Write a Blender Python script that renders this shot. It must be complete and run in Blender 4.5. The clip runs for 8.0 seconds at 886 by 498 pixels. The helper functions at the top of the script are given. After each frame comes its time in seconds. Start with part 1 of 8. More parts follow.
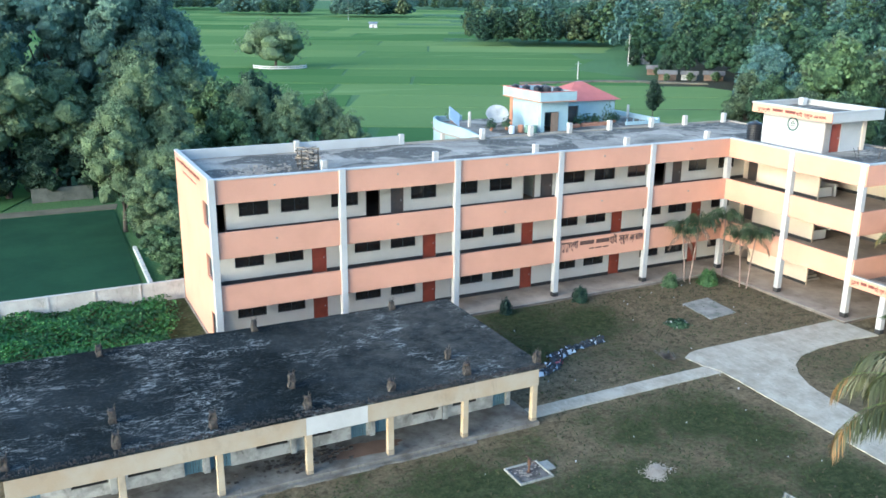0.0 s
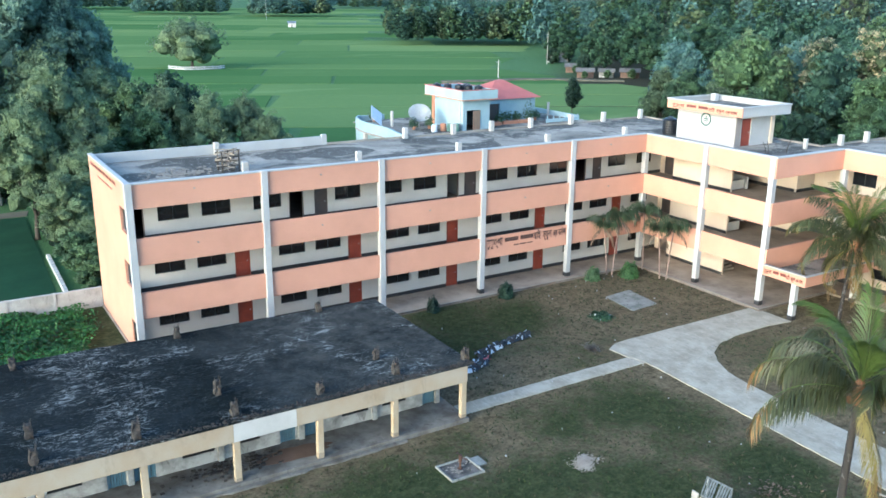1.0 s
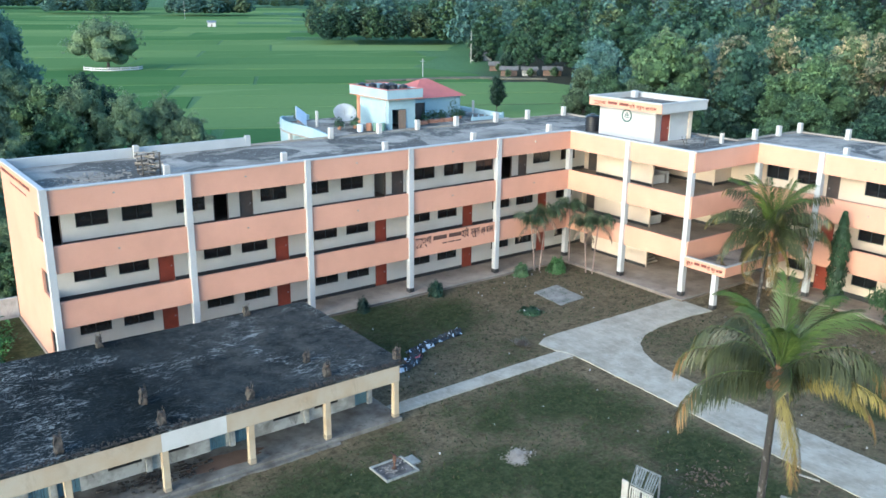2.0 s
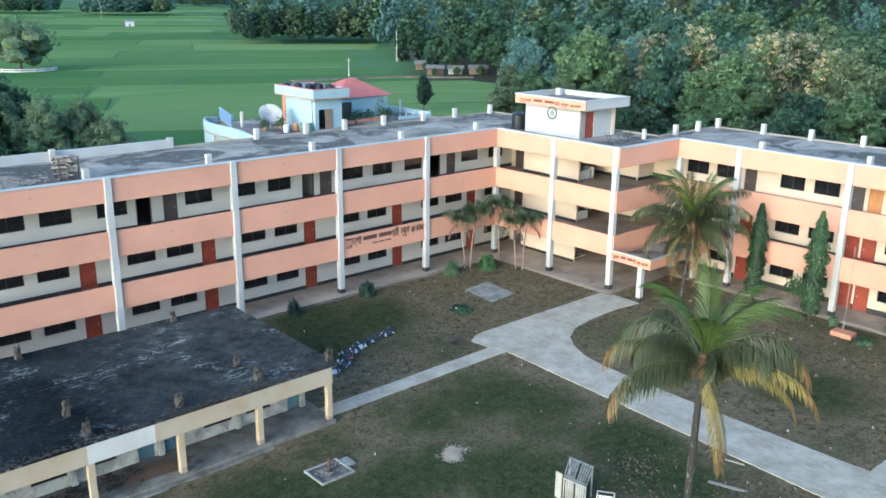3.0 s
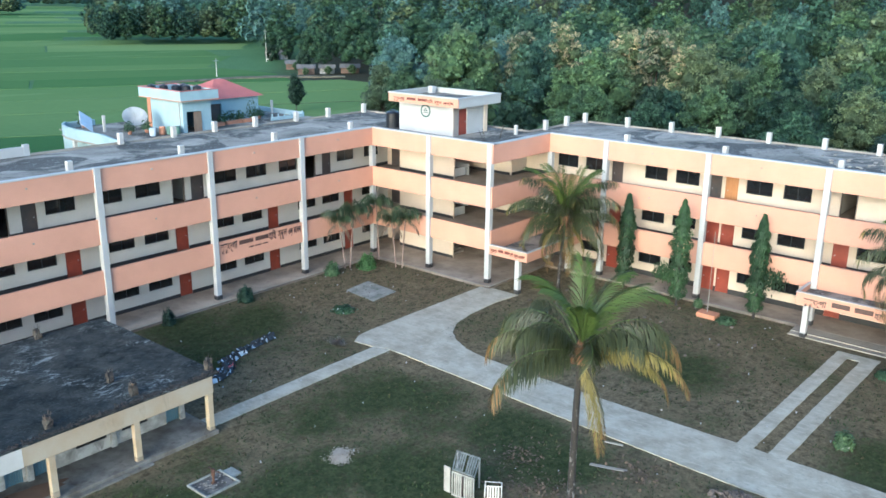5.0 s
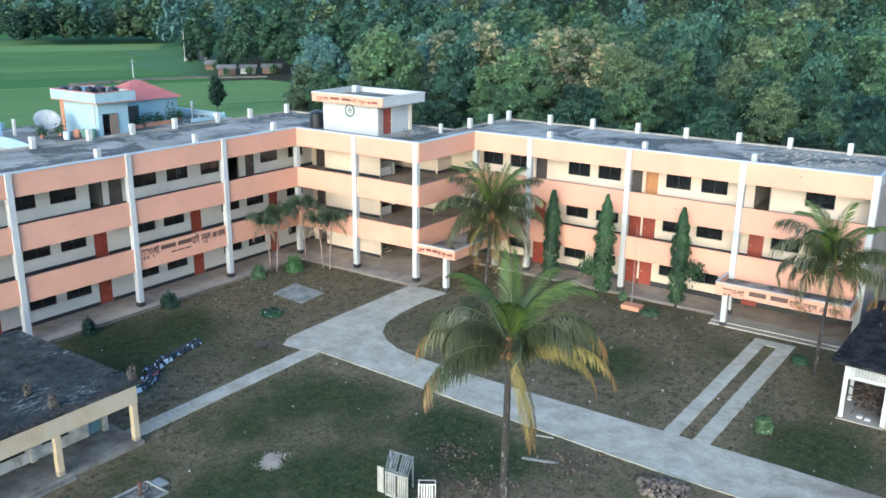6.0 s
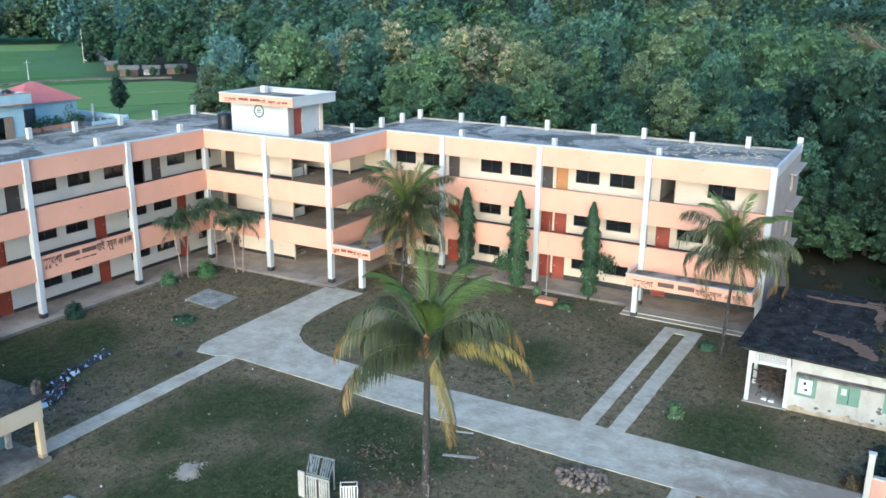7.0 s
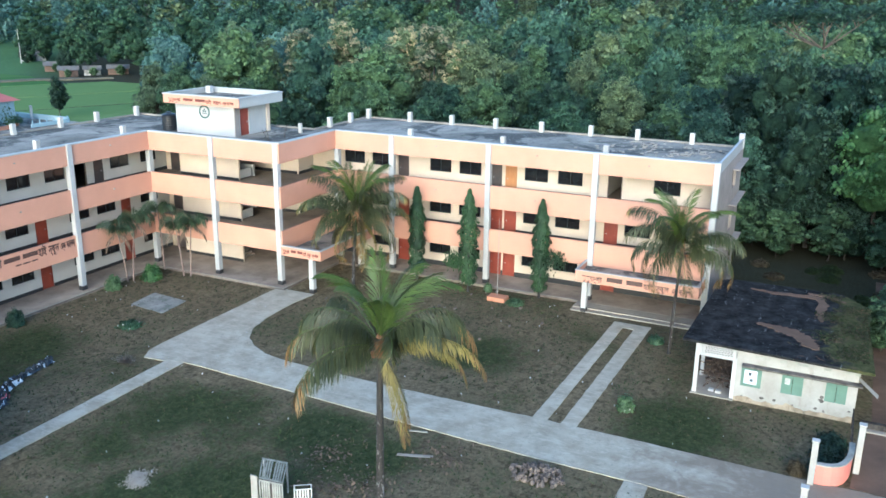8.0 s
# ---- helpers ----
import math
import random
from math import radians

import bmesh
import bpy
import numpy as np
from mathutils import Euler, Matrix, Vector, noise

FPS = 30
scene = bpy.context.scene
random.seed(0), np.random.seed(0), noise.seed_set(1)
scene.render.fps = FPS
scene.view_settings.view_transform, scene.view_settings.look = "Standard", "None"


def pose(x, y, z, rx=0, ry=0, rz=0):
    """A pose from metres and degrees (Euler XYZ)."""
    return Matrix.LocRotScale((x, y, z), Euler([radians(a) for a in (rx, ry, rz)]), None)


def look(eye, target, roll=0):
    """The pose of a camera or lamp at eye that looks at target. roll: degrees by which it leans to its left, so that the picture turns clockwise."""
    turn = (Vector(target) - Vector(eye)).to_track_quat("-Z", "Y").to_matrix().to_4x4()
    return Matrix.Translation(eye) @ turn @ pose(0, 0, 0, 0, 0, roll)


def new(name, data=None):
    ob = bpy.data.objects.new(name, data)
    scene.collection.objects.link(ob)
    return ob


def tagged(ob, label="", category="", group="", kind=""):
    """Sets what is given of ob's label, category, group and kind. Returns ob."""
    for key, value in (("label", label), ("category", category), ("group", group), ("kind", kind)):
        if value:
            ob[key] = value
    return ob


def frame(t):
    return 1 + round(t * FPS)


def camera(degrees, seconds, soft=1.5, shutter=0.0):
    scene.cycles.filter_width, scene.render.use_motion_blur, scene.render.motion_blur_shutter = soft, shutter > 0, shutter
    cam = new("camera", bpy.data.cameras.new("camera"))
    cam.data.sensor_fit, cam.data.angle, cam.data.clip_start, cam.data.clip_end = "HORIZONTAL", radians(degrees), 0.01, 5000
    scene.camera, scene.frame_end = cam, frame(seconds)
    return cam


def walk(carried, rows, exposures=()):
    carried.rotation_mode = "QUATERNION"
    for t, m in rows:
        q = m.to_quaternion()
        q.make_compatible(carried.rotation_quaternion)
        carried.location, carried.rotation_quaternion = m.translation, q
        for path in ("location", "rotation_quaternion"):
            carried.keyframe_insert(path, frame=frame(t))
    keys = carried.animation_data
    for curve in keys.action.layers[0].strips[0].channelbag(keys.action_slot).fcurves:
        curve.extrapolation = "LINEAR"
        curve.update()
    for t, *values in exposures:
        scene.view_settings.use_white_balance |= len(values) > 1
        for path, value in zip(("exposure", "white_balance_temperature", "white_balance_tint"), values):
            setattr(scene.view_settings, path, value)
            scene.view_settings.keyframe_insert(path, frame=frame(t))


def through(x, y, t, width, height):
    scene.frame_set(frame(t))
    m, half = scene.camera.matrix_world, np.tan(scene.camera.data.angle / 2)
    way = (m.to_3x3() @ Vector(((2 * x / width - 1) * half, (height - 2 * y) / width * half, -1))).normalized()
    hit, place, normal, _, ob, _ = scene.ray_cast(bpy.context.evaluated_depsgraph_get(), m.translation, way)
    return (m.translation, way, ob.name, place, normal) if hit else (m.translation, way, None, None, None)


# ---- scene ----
# ---- camera: a hovering drone that only turns ----
EYE = Vector((0.0, 0.0, 21.15))
TURNS = [
    # seconds, yaw, pitch, roll
    (0, -26.66, -16.396, 0.582),
    (0.5, -29.25, -16.403, 0.58),
    (1, -31.84, -16.406, 0.58),
    (1.5, -34.39, -16.409, 0.56),
    (1.7, -35.36, -16.412, 0.56),
    (2.8, -40.69, -16.436, 0.59),
    (3, -41.66, -16.44, 0.59),
    (3.5, -43.74, -16.448, 0.575),
    (4, -45.62, -16.445, 0.58),
    (4.5, -47.58, -16.437, 0.59),
    (4.7, -48.56, -16.438, 0.59),
    (5.8, -54.07, -16.451, 0.595),
    (6, -55.10, -16.455, 0.60),
    (6.5, -57.98, -16.468, 0.628),
    (7, -61.01, -16.463, 0.65),
    (7.5, -62.96, -16.464, 0.665),
    (8, -64.45, -16.488, 0.66),
]


def heading(yaw, pitch):
    a, b = radians(yaw), radians(pitch)
    return EYE + Vector((-math.sin(a) * math.cos(b), math.cos(a) * math.cos(b), math.sin(b)))


cam = camera(54.79, 8.0, soft=1.6)
walk(cam, [(t, look(EYE, heading(yaw, pitch), roll)) for t, yaw, pitch, roll in TURNS], [(0.0, 2.10, 4840, 0.0), (1.5, 1.97, 4820, 0.0), (3.0, 1.84, 4780, 0.0), (5.0, 1.80, 4740, 0.0), (8.0, 1.78, 4620, 0.0)])

# ---- light: late afternoon, low sun from the west (-x) ----
SUN_FROM = Vector((-1.0, -0.30, 0.26)).normalized()
world = bpy.data.worlds.new("sky")
scene.world = world
world.use_nodes = True
wn = world.node_tree
sky = wn.nodes.new("ShaderNodeTexSky")
sky.sky_type = "NISHITA"
sky.sun_disc = False
sky.sun_elevation = radians(14)
sky.sun_rotation = radians(253)
sky.air_density = 1.0
sky.dust_density = 2.0
sky.ozone_density = 1.0
back = wn.nodes["Background"]
wn.links.new(sky.outputs[0], back.inputs[0])
back.inputs[1].default_value = 0.15
sun = new("sun", bpy.data.lights.new("sun", "SUN"))
sun.data.energy = 1.25
sun.data.angle = radians(46)
sun.data.color = (1.0, 0.76, 0.55)
sun.matrix_world = look(SUN_FROM * 200, (0, 0, 0))

# ---- materials ----


def mat_base(name):
    m = bpy.data.materials.new(name)
    m.use_nodes = True
    nt = m.node_tree
    return m, nt, nt.nodes["Principled BSDF"]


def mixc(nt, fac, a, b, mode="MIX"):
    n = nt.nodes.new("ShaderNodeMix")
    n.data_type = "RGBA"
    n.blend_type = mode
    for sock, v in ((n.inputs[0], fac), (n.inputs[6], a), (n.inputs[7], b)):
        if isinstance(v, bpy.types.NodeSocket):
            nt.links.new(v, sock)
        elif isinstance(v, (int, float)):
            sock.default_value = v
        else:
            sock.default_value = (*v, 1)
    return n.outputs[2]


def mathn(nt, op, a, b=0.0, c=None):
    n = nt.nodes.new("ShaderNodeMath")
    n.operation = op
    for k, v in enumerate((a, b) if c is None else (a, b, c)):
        if isinstance(v, bpy.types.NodeSocket):
            nt.links.new(v, n.inputs[k])
        else:
            n.inputs[k].default_value = v
    return n.outputs[0]


def ramp(nt, src, lo, hi):
    n = nt.nodes.new("ShaderNodeMapRange")
    n.clamp = True
    n.inputs[1].default_value, n.inputs[2].default_value = lo, hi
    nt.links.new(src, n.inputs[0])
    return n.outputs[0]


def coords(nt, scale=(1, 1, 1)):
    tc = nt.nodes.new("ShaderNodeTexCoord")
    mp = nt.nodes.new("ShaderNodeMapping")
    mp.inputs["Scale"].default_value = scale
    nt.links.new(tc.outputs["Object"], mp.inputs["Vector"])
    return mp.outputs[0]


def noisen(nt, vec, scale, detail=4.0, rough=0.6, dist=0.0):
    n = nt.nodes.new("ShaderNodeTexNoise")
    n.inputs["Scale"].default_value = scale
    n.inputs["Detail"].default_value = detail
    n.inputs["Roughness"].default_value = rough
    n.inputs["Distortion"].default_value = dist
    nt.links.new(vec, n.inputs["Vector"])
    return n.outputs["Fac"]


def bumpn(nt, bsdf, src, strength, dist=0.02):
    n = nt.nodes.new("ShaderNodeBump")
    n.inputs["Strength"].default_value = strength
    n.inputs["Distance"].default_value = dist
    nt.links.new(src, n.inputs["Height"])
    nt.links.new(n.outputs[0], bsdf.inputs["Normal"])


def surf(name, c1, c2, scale=0.6, rough=0.8, metal=0.0, bump=0.15, fine=18.0, stretch=(1, 1, 1), lo=0.35, hi=0.65, grime=None, grime_amount=0.5, vary=0.0):
    """Two-scale mottled surface; grime: a third colour in streaky patches; vary: change from piece to piece."""
    m, nt, b = mat_base(name)
    v = coords(nt, stretch)
    big = ramp(nt, noisen(nt, v, scale, 5), lo, hi)
    col = mixc(nt, big, c1, c2)
    small = noisen(nt, v, fine, 4)
    col = mixc(nt, 0.25, col, mixc(nt, small, (0.25, 0.25, 0.25), (1, 1, 1)), "MULTIPLY")
    if grime:
        g = ramp(nt, noisen(nt, coords(nt, (0.9, 0.9, 0.35)), scale * 2.3, 7, 0.7, 0.6), 0.55, 0.75)
        col = mixc(nt, mathn(nt, "MULTIPLY", g, grime_amount), col, grime)
    if vary:
        oi = nt.nodes.new("ShaderNodeObjectInfo")
        col = mixc(nt, mathn(nt, "MULTIPLY", oi.outputs["Random"], vary), col, (0.03, 0.03, 0.03))
    nt.links.new(col, b.inputs["Base Color"])
    b.inputs["Roughness"].default_value = rough
    if rough >= 0.85:
        b.inputs["Specular IOR Level"].default_value = 0.12
    b.inputs["Metallic"].default_value = metal
    if bump:
        bumpn(nt, b, small, bump)
    return m


def path_material():
    """Worn pale cement: brushed streaks, grey patches and dark pits."""
    m, nt, b = mat_base("pale_cement_path")
    v = coords(nt)
    col = mixc(nt, ramp(nt, noisen(nt, v, 0.7, 6, 0.65), 0.36, 0.64), (0.262, 0.238, 0.184), (0.38, 0.350, 0.280))
    brush = ramp(nt, noisen(nt, coords(nt, (2.4, 0.7, 1)), 1.6, 8, 0.8, 0.6), 0.50, 0.60)
    col = mixc(nt, mathn(nt, "MULTIPLY", brush, 0.4), col, (0.47, 0.440, 0.365))
    sep = nt.nodes.new("ShaderNodeSeparateXYZ")
    nt.links.new(v, sep.inputs[0])
    trod = mathn(nt, "ADD", noisen(nt, v, 0.5, 7, 0.7, 0.4), mathn(nt, "MULTIPLY_ADD", sep.outputs[1], -0.045, 0.22))
    col = mixc(nt, mathn(nt, "MULTIPLY", ramp(nt, trod, 0.36, 0.60), 0.75), col, (0.165, 0.128, 0.098))
    pit = ramp(nt, noisen(nt, v, 4.0, 7, 0.8), 0.56, 0.66)
    col = mixc(nt, mathn(nt, "MULTIPLY", pit, 0.55), col, (0.15, 0.14, 0.125))
    nt.links.new(col, b.inputs["Base Color"])
    b.inputs["Roughness"].default_value = 0.9
    b.inputs["Specular IOR Level"].default_value = 0.12
    bumpn(nt, b, pit, 0.3)
    return m


def lichen_bark():
    """Dark ringed palm bark with white lichen blotches."""
    m, nt, b = mat_base("palm_bark")
    v = coords(nt)
    col = mixc(nt, noisen(nt, coords(nt, (1, 1, 6)), 3.0, 5), (0.009, 0.008, 0.007), (0.032, 0.027, 0.023))
    blot = ramp(nt, noisen(nt, coords(nt, (1, 1, 0.5)), 4.0, 7, 0.7, 0.4), 0.555, 0.61)
    sep = nt.nodes.new("ShaderNodeSeparateXYZ")
    nt.links.new(v, sep.inputs[0])
    foot = ramp(nt, mathn(nt, "ADD", sep.outputs[2], mathn(nt, "MULTIPLY", noisen(nt, v, 1.2, 4), 3.0)), 8.0, 3.0)
    col = mixc(nt, mathn(nt, "MULTIPLY", blot, mathn(nt, "MULTIPLY_ADD", foot, 0.7, 0.08)), col, (0.27, 0.26, 0.245))
    nt.links.new(col, b.inputs["Base Color"])
    b.inputs["Roughness"].default_value = 0.9
    bumpn(nt, b, blot, 0.3)
    return m


M_PINK = surf("peach_paint", (0.545, 0.292, 0.198), (0.48, 0.255, 0.172), 0.35, 0.7, bump=0.06, grime=(0.42, 0.26, 0.19), grime_amount=0.25)
M_WHITE = surf("white_paint", (0.43, 0.43, 0.425), (0.375, 0.375, 0.365), 0.5, 0.6, bump=0.05, grime=(0.45, 0.45, 0.43), grime_amount=0.25)
# one corridor paint in two tones: sun's warmth put in here, skylight below
M_SUNCREAM = surf("cream_paint_sun_warmed", (0.610, 0.512, 0.402), (0.545, 0.455, 0.355), 0.4, 0.7, bump=0.06, grime=(0.45, 0.42, 0.36), grime_amount=0.22)
M_SKYWALL = surf("wall_paint_sky_toned", (0.545, 0.515, 0.465), (0.485, 0.455, 0.41), 0.4, 0.7, bump=0.06, grime=(0.42, 0.40, 0.36), grime_amount=0.22)
M_BLACKBAND = surf("black_skirting_paint", (0.015, 0.015, 0.017), (0.03, 0.03, 0.03), 1.0, 0.6)
M_DOOR = surf("red_brown_door_paint", (0.24, 0.045, 0.022), (0.19, 0.035, 0.018), 1.5, 0.5, bump=0.1)
M_WOODDOOR = surf("varnished_wood", (0.42, 0.20, 0.07), (0.33, 0.15, 0.05), 2.0, 0.45, stretch=(6, 6, 0.5), bump=0.1)
M_DARKDOOR = surf("dark_door_paint", (0.05, 0.045, 0.045), (0.08, 0.06, 0.05), 1.5, 0.5)
M_STEEL = surf("dark_window_steel", (0.02, 0.022, 0.025), (0.035, 0.035, 0.035), 3, 0.45, metal=0.3, bump=0.05)
M_CONC = surf("grey_concrete", (0.34, 0.305, 0.255), (0.25, 0.222, 0.187), 0.5, 0.9, bump=0.25, grime=(0.12, 0.115, 0.10), grime_amount=0.6)
M_FLOOR = surf("corridor_cement_floor", (0.305, 0.250, 0.198), (0.195, 0.158, 0.124), 0.5, 0.7, bump=0.1, grime=(0.055, 0.045, 0.038), grime_amount=0.7)
M_APRON = surf("dusty_cement_walkway", (0.37, 0.305, 0.245), (0.235, 0.19, 0.15), 0.5, 0.85, bump=0.15, grime=(0.10, 0.08, 0.062), grime_amount=0.6)
M_POST = surf("weathered_white_post", (0.50, 0.49, 0.465), (0.38, 0.37, 0.345), 1.2, 0.85, bump=0.2, grime=(0.22, 0.21, 0.19), grime_amount=0.5)
M_INNER = surf("room_plaster", (0.66, 0.62, 0.55), (0.58, 0.54, 0.48), 0.5, 0.85)
M_LETTER = surf("dark_letter_paint", (0.06, 0.035, 0.03), (0.09, 0.05, 0.04), 3, 0.5)
M_REDLETTER = surf("red_letter_paint", (0.15, 0.034, 0.022), (0.11, 0.026, 0.02), 3, 0.5)
M_TANK = surf("black_plastic_tank", (0.012, 0.013, 0.016), (0.02, 0.02, 0.024), 1, 0.4)
M_PATH = path_material()
M_SLAB = surf("algae_stained_cement", (0.30, 0.30, 0.275), (0.17, 0.175, 0.155), 1.0, 0.92, bump=0.2, grime=(0.07, 0.075, 0.06), grime_amount=0.85)
M_OLDYEL = surf("stained_yellow_plaster", (0.40, 0.350, 0.268), (0.37, 0.292, 0.196), 0.6, 0.85, bump=0.2, grime=(0.24, 0.19, 0.13), grime_amount=0.75)
M_OLDCOL = surf("stained_ochre_plaster", (0.43, 0.37, 0.27), (0.38, 0.30, 0.195), 0.9, 0.85, bump=0.2, grime=(0.22, 0.19, 0.15), grime_amount=0.8)
M_PUMP = surf("rusty_cast_iron", (0.12, 0.065, 0.04), (0.07, 0.04, 0.03), 3, 0.7, metal=0.4, bump=0.3)
M_ARECASTEM = surf("pinkish_palm_stem", (0.26, 0.185, 0.15), (0.17, 0.12, 0.10), 2.0, 0.7, stretch=(1, 1, 5), bump=0.3)
M_OLDFLOOR = surf("dirty_verandah_cement", (0.205, 0.196, 0.176), (0.10, 0.092, 0.08), 0.9, 0.95, bump=0.35, fine=7.0, grime=(0.045, 0.038, 0.03), grime_amount=0.85)
M_HUTWALL = surf("stained_whitewash", (0.37, 0.36, 0.335), (0.28, 0.27, 0.245), 0.7, 0.9, bump=0.25, grime=(0.17, 0.15, 0.12), grime_amount=0.7)
M_DAMP = surf("damp_yellowed_plaster", (0.36, 0.30, 0.22), (0.20, 0.16, 0.11), 1.6, 0.9, bump=0.3, grime=(0.05, 0.045, 0.035), grime_amount=0.9)
M_OLDPAINT = surf("weathered_grey_white_paint", (0.34, 0.34, 0.31), (0.20, 0.20, 0.185), 1.6, 0.8, bump=0.2, grime=(0.12, 0.12, 0.11), grime_amount=0.6)
M_OLDBARE = surf("patched_white_plaster", (0.52, 0.515, 0.49), (0.45, 0.44, 0.41), 0.8, 0.85, bump=0.2)
M_BOUND = surf("algae_streaked_white_wall", (0.47, 0.465, 0.44), (0.34, 0.335, 0.31), 0.9, 0.9, bump=0.2, grime=(0.12, 0.125, 0.105), grime_amount=0.75)
M_OLDWALL = surf("mouldy_whitewash", (0.44, 0.43, 0.40), (0.27, 0.265, 0.245), 1.2, 0.9, bump=0.3, grime=(0.09, 0.085, 0.07), grime_amount=0.95, lo=0.42, hi=0.58)
M_BLUEDOOR = surf("faded_blue_steel_door", (0.13, 0.22, 0.27), (0.10, 0.17, 0.22), 1.2, 0.55, metal=0.2, bump=0.1)
M_LEDGE = surf("mildewed_ledge", (0.17, 0.155, 0.14), (0.06, 0.055, 0.05), 1.8, 0.95, bump=0.4, grime=(0.035, 0.03, 0.03), grime_amount=0.8)
M_GREENDOOR = surf("pale_green_shutter", (0.115, 0.20, 0.155), (0.085, 0.155, 0.12), 1.2, 0.6, bump=0.1)
M_HOUSE = surf("pale_blue_house_paint", (0.33, 0.43, 0.465), (0.27, 0.365, 0.40), 0.5, 0.7, bump=0.05, grime=(0.3, 0.36, 0.38), grime_amount=0.3)
M_REDROOF = surf("red_tile_roof_paint", (0.42, 0.125, 0.098), (0.35, 0.105, 0.085), 0.8, 0.6, bump=0.1)
M_TERRA = surf("orange_terracotta", (0.46, 0.215, 0.12), (0.37, 0.17, 0.095), 2, 0.8)
M_TRUNK = surf("tree_bark", (0.085, 0.074, 0.062), (0.05, 0.043, 0.036), 1.5, 0.9, stretch=(3, 3, 0.6), bump=0.5)
# end wall's shade put into this grey; ledges and a pilaster share it
M_ENDWALL = surf("grey_render_shade_toned", (0.34, 0.30, 0.275), (0.26, 0.232, 0.215), 0.6, 0.85, bump=0.15, grime=(0.2, 0.19, 0.18), grime_amount=0.5)
M_PALMTRUNK = lichen_bark()
M_HUSK = surf("brown_palm_husk", (0.26, 0.12, 0.05), (0.16, 0.08, 0.04), 3, 0.8, bump=0.3)
M_BENCHTOP = surf("mildewed_grey_paint", (0.24, 0.245, 0.22), (0.13, 0.135, 0.12), 2.5, 0.85, bump=0.2, grime=(0.06, 0.06, 0.05), grime_amount=0.7)
M_SAND = surf("pale_sand", (0.34, 0.30, 0.25), (0.25, 0.215, 0.17), 2, 0.95, bump=0.4)
M_STUB = surf("blackened_old_concrete", (0.075, 0.068, 0.06), (0.028, 0.026, 0.025), 4.0, 0.95, bump=0.5, grime=(0.14, 0.08, 0.05), grime_amount=0.6)
M_STONE = surf("broken_brick_rubble", (0.23, 0.185, 0.15), (0.13, 0.105, 0.088), 2.5, 0.9, bump=0.4, vary=0.6)
M_REDEARTH = surf("red_earth", (0.165, 0.110, 0.078), (0.105, 0.072, 0.052), 0.5, 0.95, bump=0.3)
M_CORALWALL = surf("coral_wall_paint", (0.62, 0.20, 0.15), (0.54, 0.17, 0.13), 0.8, 0.7, bump=0.08)
M_IRON = surf("galvanised_iron", (0.42, 0.43, 0.44), (0.30, 0.30, 0.30), 2, 0.45, metal=0.8)
M_DISH = surf("satellite_dish_mesh", (0.58, 0.60, 0.62), (0.48, 0.50, 0.52), 2, 0.5)
M_CLOTHW = surf("faded_white_cloth", (0.62, 0.66, 0.70), (0.42, 0.48, 0.55), 2.5, 0.85, bump=0.2)
M_CLOTHR = surf("faded_red_cloth", (0.42, 0.10, 0.11), (0.30, 0.12, 0.14), 2.5, 0.85, bump=0.2)
M_CLOTHB = surf("dark_blue_cloth", (0.03, 0.04, 0.055), (0.07, 0.085, 0.10), 2.5, 0.85, bump=0.2)
M_LITTER = surf("white_litter", (0.46, 0.46, 0.45), (0.32, 0.32, 0.31), 3, 0.7)
M_DRYLEAF = surf("dry_leaf_heap", (0.15, 0.11, 0.08), (0.10, 0.075, 0.055), 3, 0.9)


def roof_material(name, dark, mid, pale, streak, dust=None):
    """Weathered flat roof: black algae with pale worn streaks."""
    m, nt, b = mat_base(name)
    v = coords(nt)
    n1 = noisen(nt, v, 0.16, 5, 0.65, 0.4)
    col = mixc(nt, ramp(nt, n1, 0.40, 0.62), dark, mid)
    zone = ramp(nt, noisen(nt, v, 0.24, 4, 0.6, 0.8), 0.47, 0.60)
    s = ramp(nt, noisen(nt, coords(nt, (0.9, 1.7, 1)), 1.7, 14, 0.84, 0.9), 0.525, 0.575)
    s2 = ramp(nt, noisen(nt, coords(nt, (1.2, 1.8, 1)), 4.5, 10, 0.8, 0.2), 0.56, 0.62)
    worn = mathn(nt, "MULTIPLY", s, mathn(nt, "ADD", mathn(nt, "MULTIPLY", zone, 0.85), 0.06))
    worn = mathn(nt, "MAXIMUM", worn, mathn(nt, "MULTIPLY", s2, mathn(nt, "ADD", mathn(nt, "MULTIPLY", zone, 0.65), 0.15)))
    if dust:
        sx = nt.nodes.new("ShaderNodeSeparateXYZ")
        nt.links.new(v, sx.inputs[0])
        east = ramp(nt, mathn(nt, "ADD", sx.outputs[0], mathn(nt, "MULTIPLY", n1, 14.0)), 17, 25)
        col = mixc(nt, mathn(nt, "MULTIPLY", east, ramp(nt, noisen(nt, v, 0.9, 8, 0.75), 0.36, 0.62)), col, dust)
    col = mixc(nt, mathn(nt, "MULTIPLY", worn, streak), col, pale)
    f = noisen(nt, v, 9, 6, 0.7)
    col = mixc(nt, 0.5, col, mixc(nt, ramp(nt, f, 0.3, 0.7), (0.35, 0.35, 0.35), (1.15, 1.15, 1.15)), "MULTIPLY")
    nt.links.new(col, b.inputs["Base Color"])
    b.inputs["Roughness"].default_value = 0.95
    b.inputs["Specular IOR Level"].default_value = 0.05
    bumpn(nt, b, f, 0.3, 0.03)
    return m


